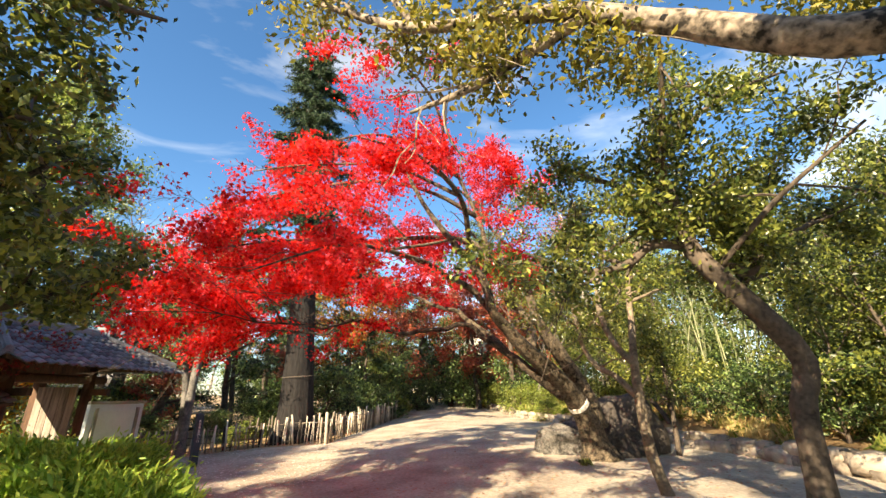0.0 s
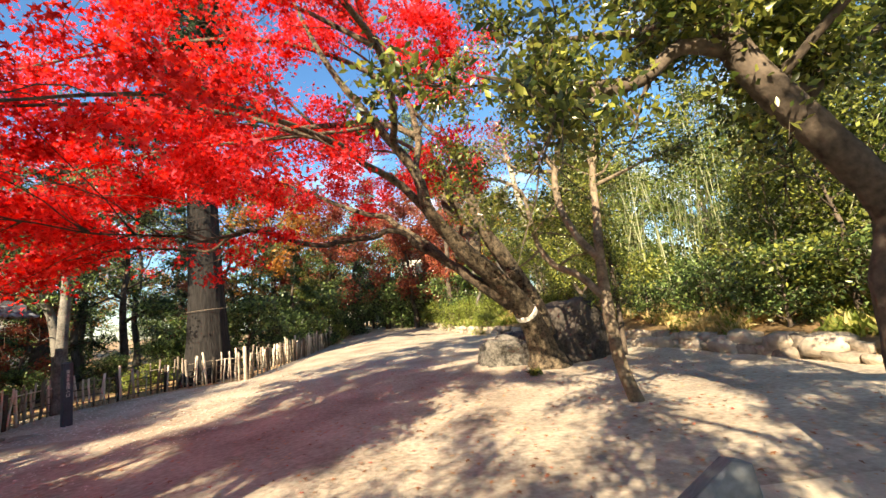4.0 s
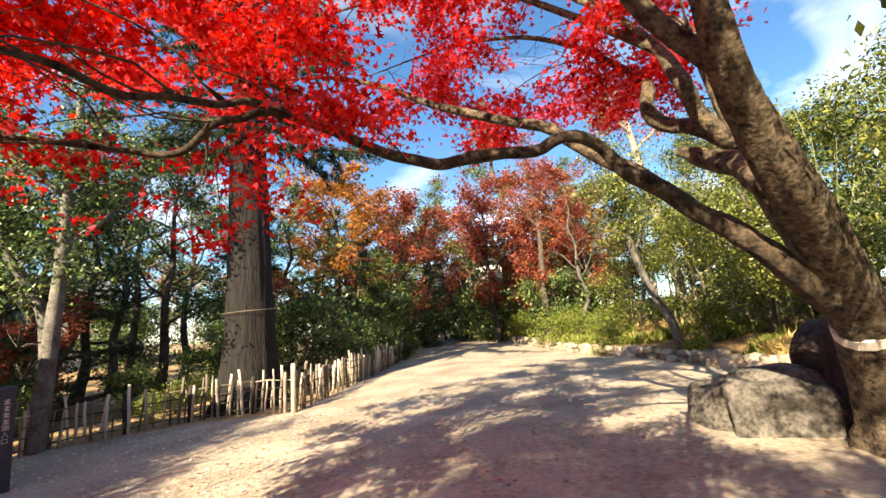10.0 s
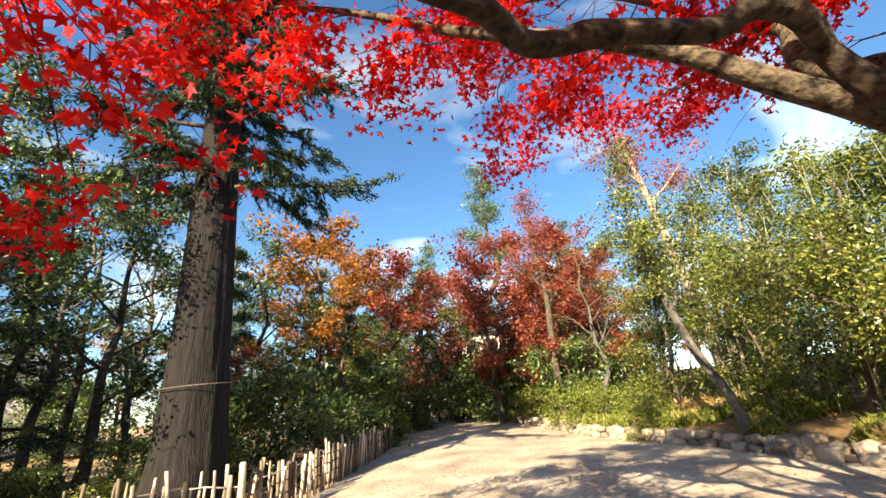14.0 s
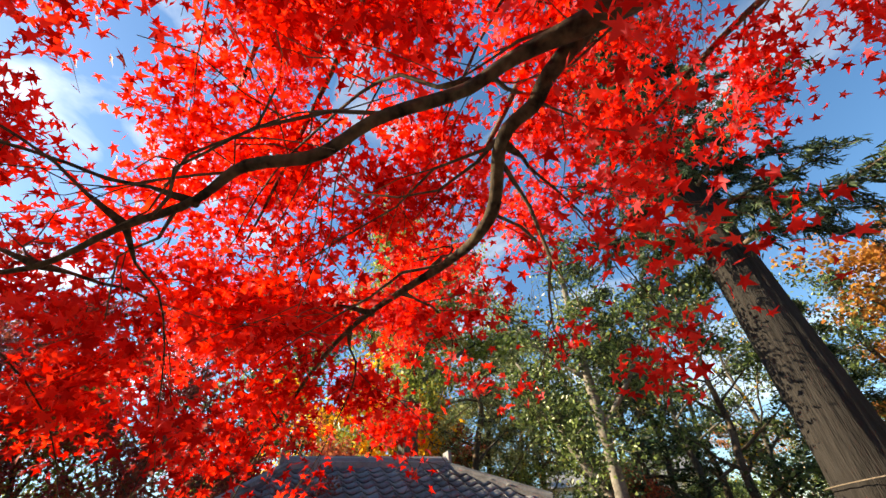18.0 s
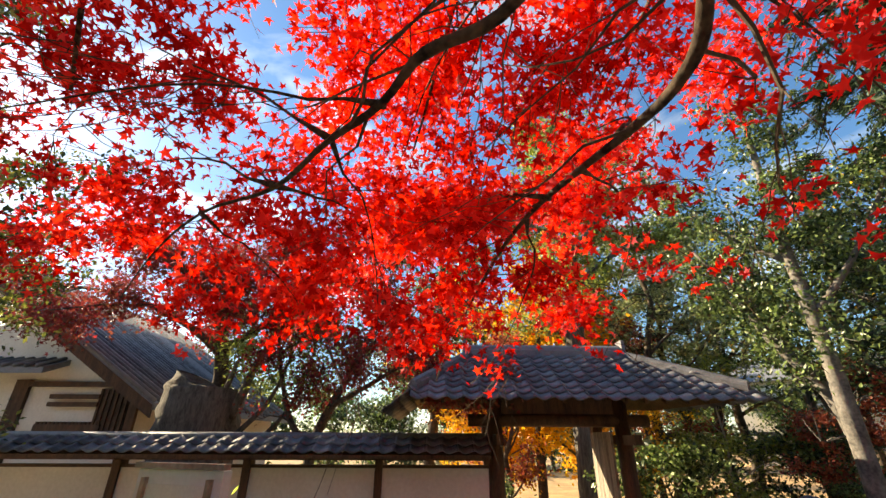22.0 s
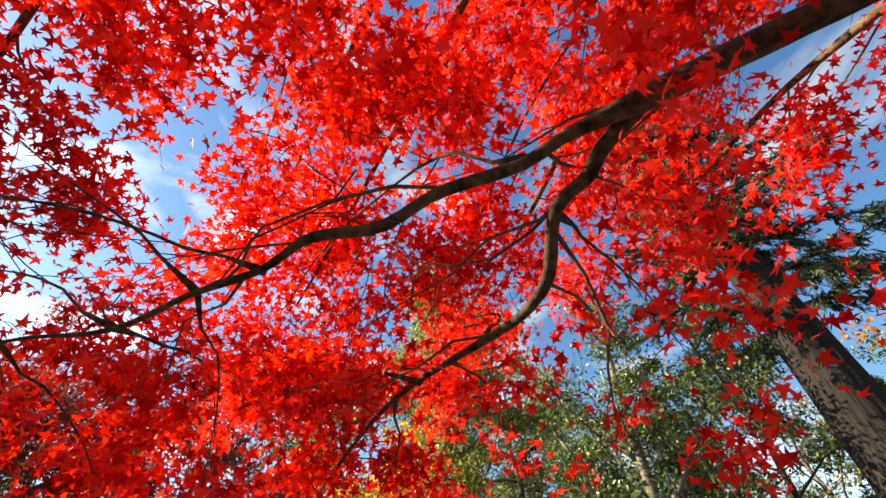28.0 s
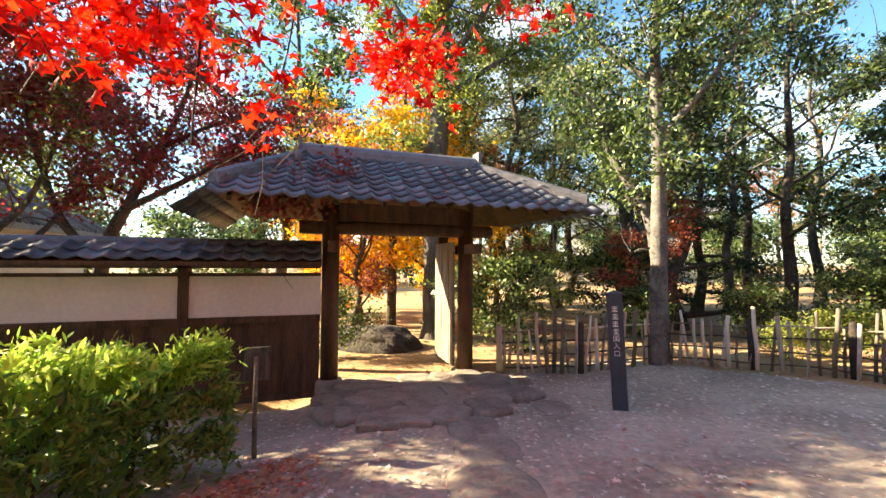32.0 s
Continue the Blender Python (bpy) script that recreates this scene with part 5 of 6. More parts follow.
bent_tree("slender leaning evergreen tree with a knotted pale stem",
          [[(3.38, 6.98, -0.2, 0.13), (3.34, 7.0, 0.0, 0.10), (3.22, 7.05, 0.47, 0.085), (3.16, 7.05, 0.92, 0.08), (3.16, 7.1, 1.32, 0.078), (3.18, 7.15, 1.97, 0.07), (3.25, 7.2, 2.55, 0.055), (3.33, 7.3, 3.2, 0.046), (3.49, 7.3, 3.8, 0.035), (3.85, 7.3, 4.6, 0.015)],
           [(3.18, 7.13, 1.9, 0.06), (2.95, 7.3, 2.29, 0.055), (2.85, 7.5, 2.82, 0.052), (2.94, 7.7, 3.42, 0.045), (3.13, 7.7, 4.1, 0.035), (3.09, 7.8, 4.9, 0.015)],
           [(3.13, 7.1, 1.4, 0.058), (2.95, 7.4, 1.74, 0.05), (2.76, 7.7, 1.92, 0.046), (2.6, 7.87, 2.27, 0.042), (2.52, 7.9, 2.78, 0.036), (2.4, 7.9, 3.17, 0.032), (1.98, 8.0, 3.4, 0.022), (1.54, 8.0, 3.24, 0.01)],
           [(2.94, 7.7, 3.4, 0.036), (2.71, 7.7, 3.82, 0.03), (2.43, 7.7, 4.3, 0.022), (2.05, 7.7, 4.7, 0.01)],
           [(2.93, 7.68, 3.38, 0.034), (2.57, 7.9, 3.47, 0.03), (2.36, 8.0, 3.61, 0.02), (1.87, 8.0, 3.98, 0.008)],
           [(3.3, 7.27, 3.0, 0.03), (3.8, 7.2, 3.2, 0.024), (4.5, 7.3, 3.5, 0.01)],
           [(3.33, 7.3, 3.2, 0.03), (3.6, 7.8, 3.7, 0.022), (4.1, 8.3, 4.1, 0.01)],
           [(2.9, 7.6, 3.1, 0.026), (3.3, 8.1, 3.2, 0.02), (3.9, 8.4, 3.1, 0.01)],
           [(3.1, 7.7, 4.0, 0.03), (2.6, 7.2, 4.6, 0.02), (2.1, 6.9, 5.0, 0.01)]],
          0.72, BARK_SLIM, GREEN_GLOSSY, 15000, 0.066, 32, zmin=2.45, clump=0.10)
bent_tree("thin young tree by the stone wall with a dark straight stem",
          [[(5.65, 11.0, -0.1, 0.07), (5.65, 11.0, 1.0, 0.055), (5.6, 11.0, 2.2, 0.045), (5.65, 11.05, 3.4, 0.03), (5.6, 11.0, 4.6, 0.012)]],
          0.3, BARK_DARK, GREEN_MID, 9000, 0.08, 33)
bent_tree("old evergreen whose heavy mottled bough hangs over the path",
          [[(5.6, 0.6, -0.2, 0.30), (5.5, 0.6, 0.8, 0.24), (5.1, 0.8, 2.0, 0.20), (4.2, 1.2, 2.9, 0.17), (3.4, 1.5, 3.3, 0.15), (2.4, 1.95, 3.5, 0.125), (1.8, 2.41, 4.1, 0.10), (1.2, 2.7, 4.55, 0.085), (0.6, 2.9, 4.72, 0.065), (-0.3, 3.0, 4.7, 0.05), (-1.2, 3.1, 5.1, 0.025)],
           [(1.2, 2.72, 4.5, 0.06), (0.75, 2.9, 4.3, 0.05), (0.2, 3.0, 3.98, 0.035), (-0.3, 3.2, 3.9, 0.015)],
           [(-0.25, 3.0, 4.7, 0.04), (-0.5, 3.1, 5.2, 0.03), (-0.6, 3.3, 5.9, 0.012)],
           [(3.4, 1.5, 3.3, 0.08), (3.3, 2.2, 4.4, 0.06), (3.0, 2.8, 5.4, 0.03)]],
          0.6, BARK_MOTTLED, GREEN_OLIVE, 7500, 0.08, 34, zmin=4.1)
bent_tree("glossy evergreen tree behind the hedge",
          [[(-4.7, 3.2, -0.5, 0.14), (-4.7, 3.2, 0.8, 0.11), (-4.6, 3.2, 1.8, 0.09), (-4.5, 3.1, 2.8, 0.06), (-4.5, 3.0, 3.6, 0.02)],
           [(-4.6, 3.3, 1.7, 0.05), (-4.1, 3.8, 2.2, 0.035), (-3.7, 4.2, 2.5, 0.015)],
           [(-4.55, 3.35, 2.3, 0.04), (-5.0, 3.0, 2.8, 0.03), (-5.4, 2.7, 3.2, 0.012)],
           [(-4.5, 3.4, 2.6, 0.04), (-4.0, 3.3, 3.1, 0.03), (-3.6, 3.3, 3.4, 0.012)]],
          0.4, BARK_DARK, GREEN_MID, 11000, 0.095, 35, zmin=1.0)
bent_tree("tall evergreen with yellowish green leaves beside the start of the path",
          [[(-4.3, 0.9, -0.4, 0.20), (-4.3, 0.9, 1.2, 0.16), (-4.1, 1.1, 2.6, 0.13), (-3.8, 1.5, 4.0, 0.09), (-3.6, 1.8, 5.6, 0.03)],
           [(-4.15, 1.0, 2.3, 0.07), (-3.7, 1.9, 3.1, 0.05), (-3.4, 2.9, 3.6, 0.02)],
           [(-4.1, 1.1, 2.7, 0.06), (-4.3, 2.2, 3.5, 0.045), (-4.4, 3.2, 4.1, 0.02)],
           [(-3.9, 1.4, 3.6, 0.05), (-3.2, 2.3, 4.4, 0.04), (-2.7, 3.1, 4.9, 0.018)],
           [(-3.8, 1.5, 4.0, 0.05), (-4.3, 2.4, 4.9, 0.035), (-4.7, 3.2, 5.6, 0.012)],
           [(-3.7, 1.7, 4.6, 0.04), (-3.1, 1.3, 5.3, 0.03), (-2.5, 1.1, 5.8, 0.012)]],
          0.6, BARK_DARK, GREEN_MID, 22000, 0.09, 36, zmin=2.2, clump=0.12)
bent_tree("spreading evergreen beside the start that dapples the bare ground",
          [[(0.4, -3.3, -0.2, 0.18), (0.4, -3.3, 1.4, 0.14), (0.1, -2.9, 3.0, 0.11), (-0.2, -2.3, 4.4, 0.06), (-0.3, -1.9, 5.6, 0.02)],
           [(0.2, -3, 2.6, 0.06), (-0.8, -2.5, 3.5, 0.045), (-2, -2.2, 4.0, 0.02)],
           [(0.15, -2.9, 2.9, 0.06), (1.1, -2.2, 3.7, 0.045), (2.1, -1.7, 4.2, 0.02)],
           [(-0.1, -2.5, 4.0, 0.05), (-0.9, -1.5, 4.6, 0.035), (-1.6, -0.7, 4.9, 0.015)],
           [(-0.15, -2.4, 4.2, 0.05), (0.7, -1.3, 4.8, 0.035), (1.4, -0.5, 5.1, 0.015)]],
          0.6, BARK_DARK, GREEN_MID, 20000, 0.09, 37, zmin=2.4, clump=0.11)


# ---- trees by the gate and behind it ----
bent_tree("pale barked tree with a dark second stem beside the fence corner",
          [[(-8.3, 14.45, -0.7, 0.20), (-8.3, 14.45, -0.2, 0.155), (-8.27, 14.45, 1.2, 0.135), (-8.2, 14.4, 3.0, 0.115), (-8.25, 14.4, 4.6, 0.09), (-8.1, 14.3, 6.5, 0.06), (-8.0, 14.3, 8.0, 0.02)],
           [(-8.5, 14.75, -0.6, 0.14), (-8.6, 14.8, 1.0, 0.12), (-8.75, 14.7, 2.2, 0.11), (-9.1, 14.3, 3.2, 0.09), (-9.3, 14.0, 4.2, 0.06), (-9.6, 13.6, 5.2, 0.03)],
           [(-8.2, 14.4, 3.4, 0.06), (-7.7, 14.9, 4.2, 0.05), (-7.3, 15.4, 5.2, 0.03), (-7.0, 15.8, 6.2, 0.012)],
           [(-8.25, 14.4, 4.4, 0.06), (-8.9, 13.9, 5.2, 0.04), (-9.3, 13.4, 6.2, 0.02)],
           [(-9.0, 14.4, 3.0, 0.05), (-9.6, 14.9, 3.6, 0.035), (-10.2, 15.2, 4.4, 0.015)]],
          0.5, BARK_ASH, GREEN_DARK, 17000, 0.095, 81, zmin=2.4, clump=0.2)
bent_tree("great grey trunked tree standing inside the garden behind the gate",
          [[(-13.2, 12.0, -0.9, 0.55), (-13.2, 12.0, -0.4, 0.40), (-13.2, 12.0, 1.5, 0.33), (-13.15, 12.0, 4.0, 0.29), (-13.1, 12.1, 6.5, 0.22), (-13.2, 12.2, 9.5, 0.12), (-13.2, 12.2, 12, 0.04)],
           [(-13.15, 12.0, 4.2, 0.13), (-13.1, 11.2, 4.4, 0.12), (-13.1, 11.0, 4.4, 0.09)],
           [(-13.1, 12.1, 6.5, 0.12), (-12.2, 12.9, 7.6, 0.08), (-11.6, 13.4, 9.0, 0.03)],
           [(-13.1, 12.1, 7.0, 0.12), (-14.0, 11.2, 8.2, 0.08), (-14.4, 10.6, 9.6, 0.03)],
           [(-13.1, 12.1, 5.6, 0.10), (-12.6, 13.2, 6.4, 0.07), (-12.3, 14.4, 7.2, 0.03)],
           [(-13.15, 12.1, 8.0, 0.10), (-13.0, 13.0, 9.4, 0.07), (-12.8, 13.6, 11.0, 0.03)],
           [(-13.15, 12.1, 7.6, 0.10), (-12.2, 11.5, 9.0, 0.07), (-11.4, 11.0, 10.4, 0.03)]],
          0.55, BARK_GREY, GREEN_LIGHT, 24000, 0.12, 82, zmin=4.2, clump=0.24)
bent_tree("slender dark tree with golden leaves in the garden",
          [[(-15.2, 11.2, -0.9, 0.16), (-15.1, 11.2, 1.0, 0.13), (-15.3, 11.3, 3.0, 0.11), (-15.2, 11.5, 5.0, 0.07), (-15.0, 11.6, 7.5, 0.02)],
           [(-15.3, 11.3, 2.8, 0.05), (-14.4, 11.9, 3.8, 0.04), (-13.6, 12.3, 4.8, 0.015)],
           [(-15.3, 11.3, 3.3, 0.05), (-16.2, 10.8, 4.3, 0.04), (-16.8, 10.4, 5.2, 0.015)]],
          0.35, BARK_DARK, YELLOW, 5000, 0.12, 83, "broad", zmin=1.2, clump=0.2)
bent_tree("small dark red maple spreading behind the tiled coping",
          [[(-10.7, 5.6, -0.8, 0.13), (-10.7, 5.6, 0.8, 0.11), (-10.6, 5.75, 1.6, 0.10), (-10.5, 6.0, 2.1, 0.085), (-10.4, 6.4, 2.9, 0.06), (-10.3, 6.8, 3.8, 0.04), (-10.2, 7.1, 4.8, 0.012)],
           [(-10.65, 5.65, 1.3, 0.07), (-10.6, 5.2, 1.8, 0.06), (-10.6, 4.9, 2.6, 0.045), (-10.5, 4.7, 3.6, 0.03), (-10.4, 4.8, 4.6, 0.01)],
           [(-10.5, 6.0, 2.1, 0.06), (-10.2, 6.8, 2.5, 0.045), (-9.9, 7.6, 2.9, 0.03), (-9.6, 8.4, 3.1, 0.012)],
           [(-10.35, 6.5, 3.1, 0.04), (-10.3, 7.4, 3.6, 0.03), (-10.3, 8.3, 3.9, 0.012)],
           [(-10.4, 6.4, 2.9, 0.04), (-10.6, 5.8, 3.6, 0.03), (-10.7, 5.2, 4.3, 0.012)],
           [(-10.45, 6.2, 2.5, 0.035), (-9.7, 6.1, 2.9, 0.025), (-9.0, 6.2, 3.0, 0.01)],
           [(-9.9, 7.6, 2.9, 0.025), (-9.3, 8.2, 2.7, 0.018), (-8.6, 8.8, 2.4, 0.008)]],
          0.55, BARK_DARK, RUST_DARK, 17000, 0.075, 84, "maple", zmin=2.0, clump=0.15)
bent_tree("spreading dark red maple before the white gabled house",
          [[(-11.9, 3.0, -0.8, 0.22), (-11.9, 3.0, 1.5, 0.19), (-11.85, 3.0, 2.7, 0.17), (-11.75, 2.95, 3.3, 0.16), (-11.6, 2.9, 3.8, 0.12), (-11.4, 2.9, 5.0, 0.08), (-11.2, 3.0, 6.6, 0.02)],
           [(-11.75, 2.95, 3.3, 0.10), (-11.6, 2.2, 3.9, 0.08), (-11.3, 1.2, 4.4, 0.06), (-11.0, 0.0, 4.7, 0.04), (-10.8, -1.2, 4.7, 0.015)],
           [(-11.7, 2.95, 3.4, 0.10), (-11.5, 3.8, 3.9, 0.08), (-11.3, 4.8, 4.5, 0.06), (-11.2, 5.9, 5.0, 0.035), (-11.1, 6.8, 5.2, 0.012)],
           [(-11.6, 2.9, 3.8, 0.08), (-10.9, 2.8, 4.4, 0.06), (-10.1, 2.7, 4.8, 0.04), (-9.4, 2.6, 4.9, 0.015)],
           [(-11.5, 2.9, 4.4, 0.07), (-11.3, 1.9, 5.2, 0.05), (-11.2, 0.8, 5.8, 0.03), (-11.1, -0.2, 6.1, 0.012)],
           [(-11.5, 2.9, 4.6, 0.07), (-11.2, 4.0, 5.4, 0.05), (-11.0, 5.0, 6.0, 0.03), (-10.9, 5.8, 6.3, 0.012)],
           [(-10.9, 2.8, 4.4, 0.045), (-10.3, 3.8, 4.5, 0.03), (-9.8, 4.8, 4.4, 0.012)],
           [(-11.3, 1.2, 4.4, 0.045), (-10.6, 0.7, 4.2, 0.03), (-10.0, 0.1, 3.9, 0.012)]],
          0.6, BARK_DARK, RUST_DARK, 30000, 0.085, 90, "maple", zmin=3.4, clump=0.2)
bent_tree("old pruned tree with a broad stump and thin upright shoots",
          [[(-11.1, 3.1, -1.0, 1.0), (-11.1, 3.1, 0.4, 0.84), (-11.1, 3.1, 1.6, 0.80), (-11.1, 3.1, 2.3, 0.82), (-11.1, 3.1, 2.5, 0.74), (-11.1, 3.12, 2.56, 0.68)],
           [(-11.0, 3.8, 1.9, 0.10), (-10.8, 4.1, 2.6, 0.085), (-10.8, 4.2, 2.95, 0.07), (-10.8, 4.25, 3.1, 0.04)],
           [(-10.9, 3.6, 2.3, 0.06), (-10.7, 3.8, 2.8, 0.05), (-10.6, 3.9, 3.0, 0.035)],
           [(-11.0, 4.0, 1.6, 0.06), (-10.8, 4.6, 2.2, 0.045), (-10.8, 4.9, 3.0, 0.03), (-10.8, 5.0, 3.8, 0.012)],
           [(-11.0, 4.2, 1.2, 0.05), (-10.8, 5.0, 2.0, 0.04), (-10.7, 5.4, 3.0, 0.025), (-10.7, 5.5, 3.9, 0.012)]],
          1.01, BARK_GREY, GREEN_LIGHT, 6000, 0.09, 85, zmin=2.5, clump=0.25)
bent_tree("crooked dark stemmed small tree behind the boulder",
          [[(7.3, 14.2, 0.1, 0.09), (7.1, 14.3, 0.8, 0.075), (6.6, 14.6, 1.6, 0.065), (6.35, 14.9, 2.3, 0.055), (6.2, 15.1, 3.2, 0.04), (6.0, 15.3, 4.2, 0.015)],
           [(7.45, 14.25, 0.1, 0.08), (7.3, 14.4, 1.2, 0.065), (6.9, 14.7, 2.0, 0.055), (6.7, 15.2, 2.6, 0.04), (6.7, 15.6, 3.6, 0.015)],
           [(6.6, 14.6, 1.6, 0.04), (7.0, 14.2, 2.4, 0.03), (7.4, 13.8, 3.2, 0.012)],
           [(6.35, 14.9, 2.4, 0.04), (5.8, 15.6, 3.0, 0.03), (5.4, 16.2, 3.7, 0.012)]],
          0.5, BARK_DARK, GREEN_MID, 9000, 0.09, 86, zmin=1.9, clump=0.18)
bent_tree("leaning grey tree trunk on the bank among bamboo",
          [[(5.9, 18.3, 0.4, 0.15), (5.75, 18.4, 1.3, 0.12), (5.35, 18.7, 2.5, 0.11), (5.1, 19.0, 4.0, 0.09), (4.9, 19.3, 6.0, 0.05), (4.8, 19.5, 8.0, 0.02)],
           [(5.2, 18.9, 3.4, 0.06), (5.8, 19.3, 4.4, 0.04), (6.4, 19.6, 5.3, 0.015)],
           [(5.1, 19.0, 4.2, 0.05), (4.4, 18.7, 5.1, 0.03), (3.9, 18.4, 5.9, 0.012)]],
          0.6, BARK_GREY, GREEN_MID, 6500, 0.11, 87, zmin=2.4, clump=0.2)
bent_tree("tall pale pine trunk rising above the bank",
          [[(8.2, 21.8, 0.8, 0.22), (8.1, 21.9, 3.0, 0.19), (7.7, 22.1, 6.0, 0.16), (7.3, 22.3, 9.0, 0.12), (6.9, 22.5, 11.5, 0.05)],
           [(7.4, 22.2, 8.2, 0.07), (8.3, 22.4, 9.0, 0.05), (9.2, 22.6, 10.0, 0.02)],
           [(7.3, 22.3, 9.0, 0.06), (6.4, 22.0, 9.8, 0.04), (5.6, 21.8, 10.4, 0.015)]],
          0.75, BARK_PALE, RUST, 2600, 0.13, 88, zmin=6.5, clump=0.24)
bent_tree("tall dark trunk with thin autumn leaves over the path's end",
          [[(4.3, 26.5, 0.5, 0.18), (4.2, 26.6, 3.0, 0.15), (4.3, 26.8, 6.0, 0.12), (4.0, 27.0, 9.0, 0.08), (3.9, 27.1, 11.0, 0.03)],
           [(4.3, 26.8, 6.2, 0.06), (3.4, 26.6, 7.2, 0.04), (2.7, 26.4, 8.0, 0.015)],
           [(4.2, 26.8, 5.4, 0.06), (5.1, 26.9, 6.4, 0.04), (5.8, 27.0, 7.2, 0.015)]],
          0.6, BARK_DARK, RUST, 4200, 0.13, 89, zmin=4.0, clump=0.24)

# ---- woods around ----
broad_a = make_tree("broadleaf_tree", "tall dark evergreen broadleaf tree in the wood", "tree", 51, 9.0, 0.16, 2.6, BARK_DARK, GREEN_DARK, 8000, 0.14, "oval", 0.34, 14, (0.3, 0.2), 0.4, 0.22)
broad_b = make_tree("broadleaf_tree", "olive green broadleaf tree with an open crown", "tree", 52, 8.0, 0.14, 2.5, BARK_PALE, GREEN_BANK, 6500, 0.13, "oval", 0.3, 12, (-0.4, 0.3), 0.6, 0.26)
conif = make_tree("hemlock_tree", "dark layered conifer with drooping sprays", "tree", 53, 10.0, 0.17, 2.6, BARK_DARK, NEEDLE, 13000, 0.2, "blade", 0.14, 24, (0, 0), 0.15, 0.15, 0.25, 0.7, 6, form="cone")
rusty = make_tree("maple_tree", "small maple with rust red autumn leaves", "tree", 54, 6.5, 0.13, 2.6, BARK_DARK, RUST, 7000, 0.11, "broad", 0.25, 12, (0.5, 0.1), 0.6, 0.2, 0.1, 0.6)
orange = make_tree("maple_tree", "maple with orange brown autumn leaves", "tree", 55, 7.0, 0.14, 2.8, BARK_DARK, ORANGE, 6000, 0.11, "broad", 0.28, 12, (-0.4, 0.3), 0.7, 0.2, 0.1, 0.6)
yellow = make_tree("autumn_tree", "tree with golden yellow autumn leaves", "tree", 56, 7.5, 0.15, 2.6, BARK_DARK, YELLOW, 6000, 0.13, "broad", 0.2, 12, (0.2, 0.3), 0.6, 0.25)
cedar = make_tree("cedar_tree", "tall pointed evergreen with a sunlit top", "tree", 57, 13.0, 0.22, 3.3, BARK_DARK, GREEN_DARK, 12000, 0.2, "blade", 0.15, 26, (0, 0), 0.5, 0.28, 0.05, 0.3, 5, form="cone")
shrub = make_tree("shrub", "dense dark evergreen shrub", "shrub", 58, 1.9, 0.05, 1.2, BARK_DARK, GREEN_DARK, 4500, 0.11, "oval", 0.08, 12, (0, 0), 0.6, 0.2)
lowbush = make_tree("shrub", "low rounded light green shrub", "shrub", 59, 0.9, 0.03, 0.7, BARK_DARK, GREEN_LIGHT, 2600, 0.07, "oval", 0.05, 12, (0, 0), 0.6, 0.13)
bare = make_tree("bare_tree", "leafless grey tree with spreading limbs", "tree", 60, 9.0, 0.15, 3.2, BARK_GREY, YELLOW, 150, 0.1, "broad", 0.35, 14, (0.6, -0.2), 0.8, 0.2, sub=9)

silver = make_tree("broadleaf_tree", "tall evergreen with sunlit silvery green leaves in flat layers", "tree", 64, 9.5, 0.17, 2.9, BARK_DARK, GREEN_SILVER, 12000, 0.13, "oval", 0.25, 17, (0.2, 0.2), 0.3, 0.2, 0.15, 0.6)
shade = make_tree("broadleaf_tree", "dense evergreen tree with olive leaves beside the start", "tree", 63, 8.0, 0.15, 2.6, BARK_DARK, GREEN_BANK, 12000, 0.12, "oval", 0.32, 15, (-0.3, 0.3), 0.6, 0.19, sub=4)
understory = make_tree("small_tree", "low branching small tree with olive leaves on the bank", "tree", 61, 4.2, 0.06, 1.7, BARK_DARK, GREEN_BANK, 7000, 0.10, "oval", 0.16, 14, (0.3, 0.0), 0.5, 0.26)
understory_b = make_tree("small_tree", "airy small tree with sunlit yellow green leaves", "tree", 62, 4.6, 0.06, 1.7, BARK_PALE, GREEN_LIGHT, 4200, 0.11, "oval", 0.2, 12, (-0.3, 0.2), 0.6, 0.2)
put(understory, 7.3, 16.6, None, 0, 1.0)
put(understory_b, 12.6, 15.6, None, 0, 1.2)
put(silver, -14.4, 14.6, None, 0, 1.1)
tall = make_tree("evergreen_tree", "very tall evergreen rising beside the white gabled house", "tree", 65, 15.5, 0.30, 1.9, BARK_DARK, GREEN_BANK, 8500, 0.16, "oval", 0.71, 15, (-1.2, -0.4), 0.5, 0.24)
put(tall, -11.3, -9.4, None, 0, 1.0)
put(shade, 0.4, -6.2, None, 75, 0.8)
put(broad_a, -10.5, 21.0, None, 20, 1.1)
put(broad_b, 8.6, 16.5, None, 0, 0.7)
put(conif, -11.6, 18.6, None, 40, 1.05)
put(rusty, -3.4, 29.5, None, 0, 1.35)
put(orange, -5.8, 27.0, None, 0, 1.45)
put(yellow, -16.5, 13.0, None, 0, 1.0)
put(cedar, 4.2, 40.0, None, 0, 1.65)
put(shrub, -5.2, 20.0, None, 0, 1.35)
put(lowbush, 4.7, 23.2, None, 0, 1.0)
put(bare, -12.5, 21.5, None, 0, 1.1)
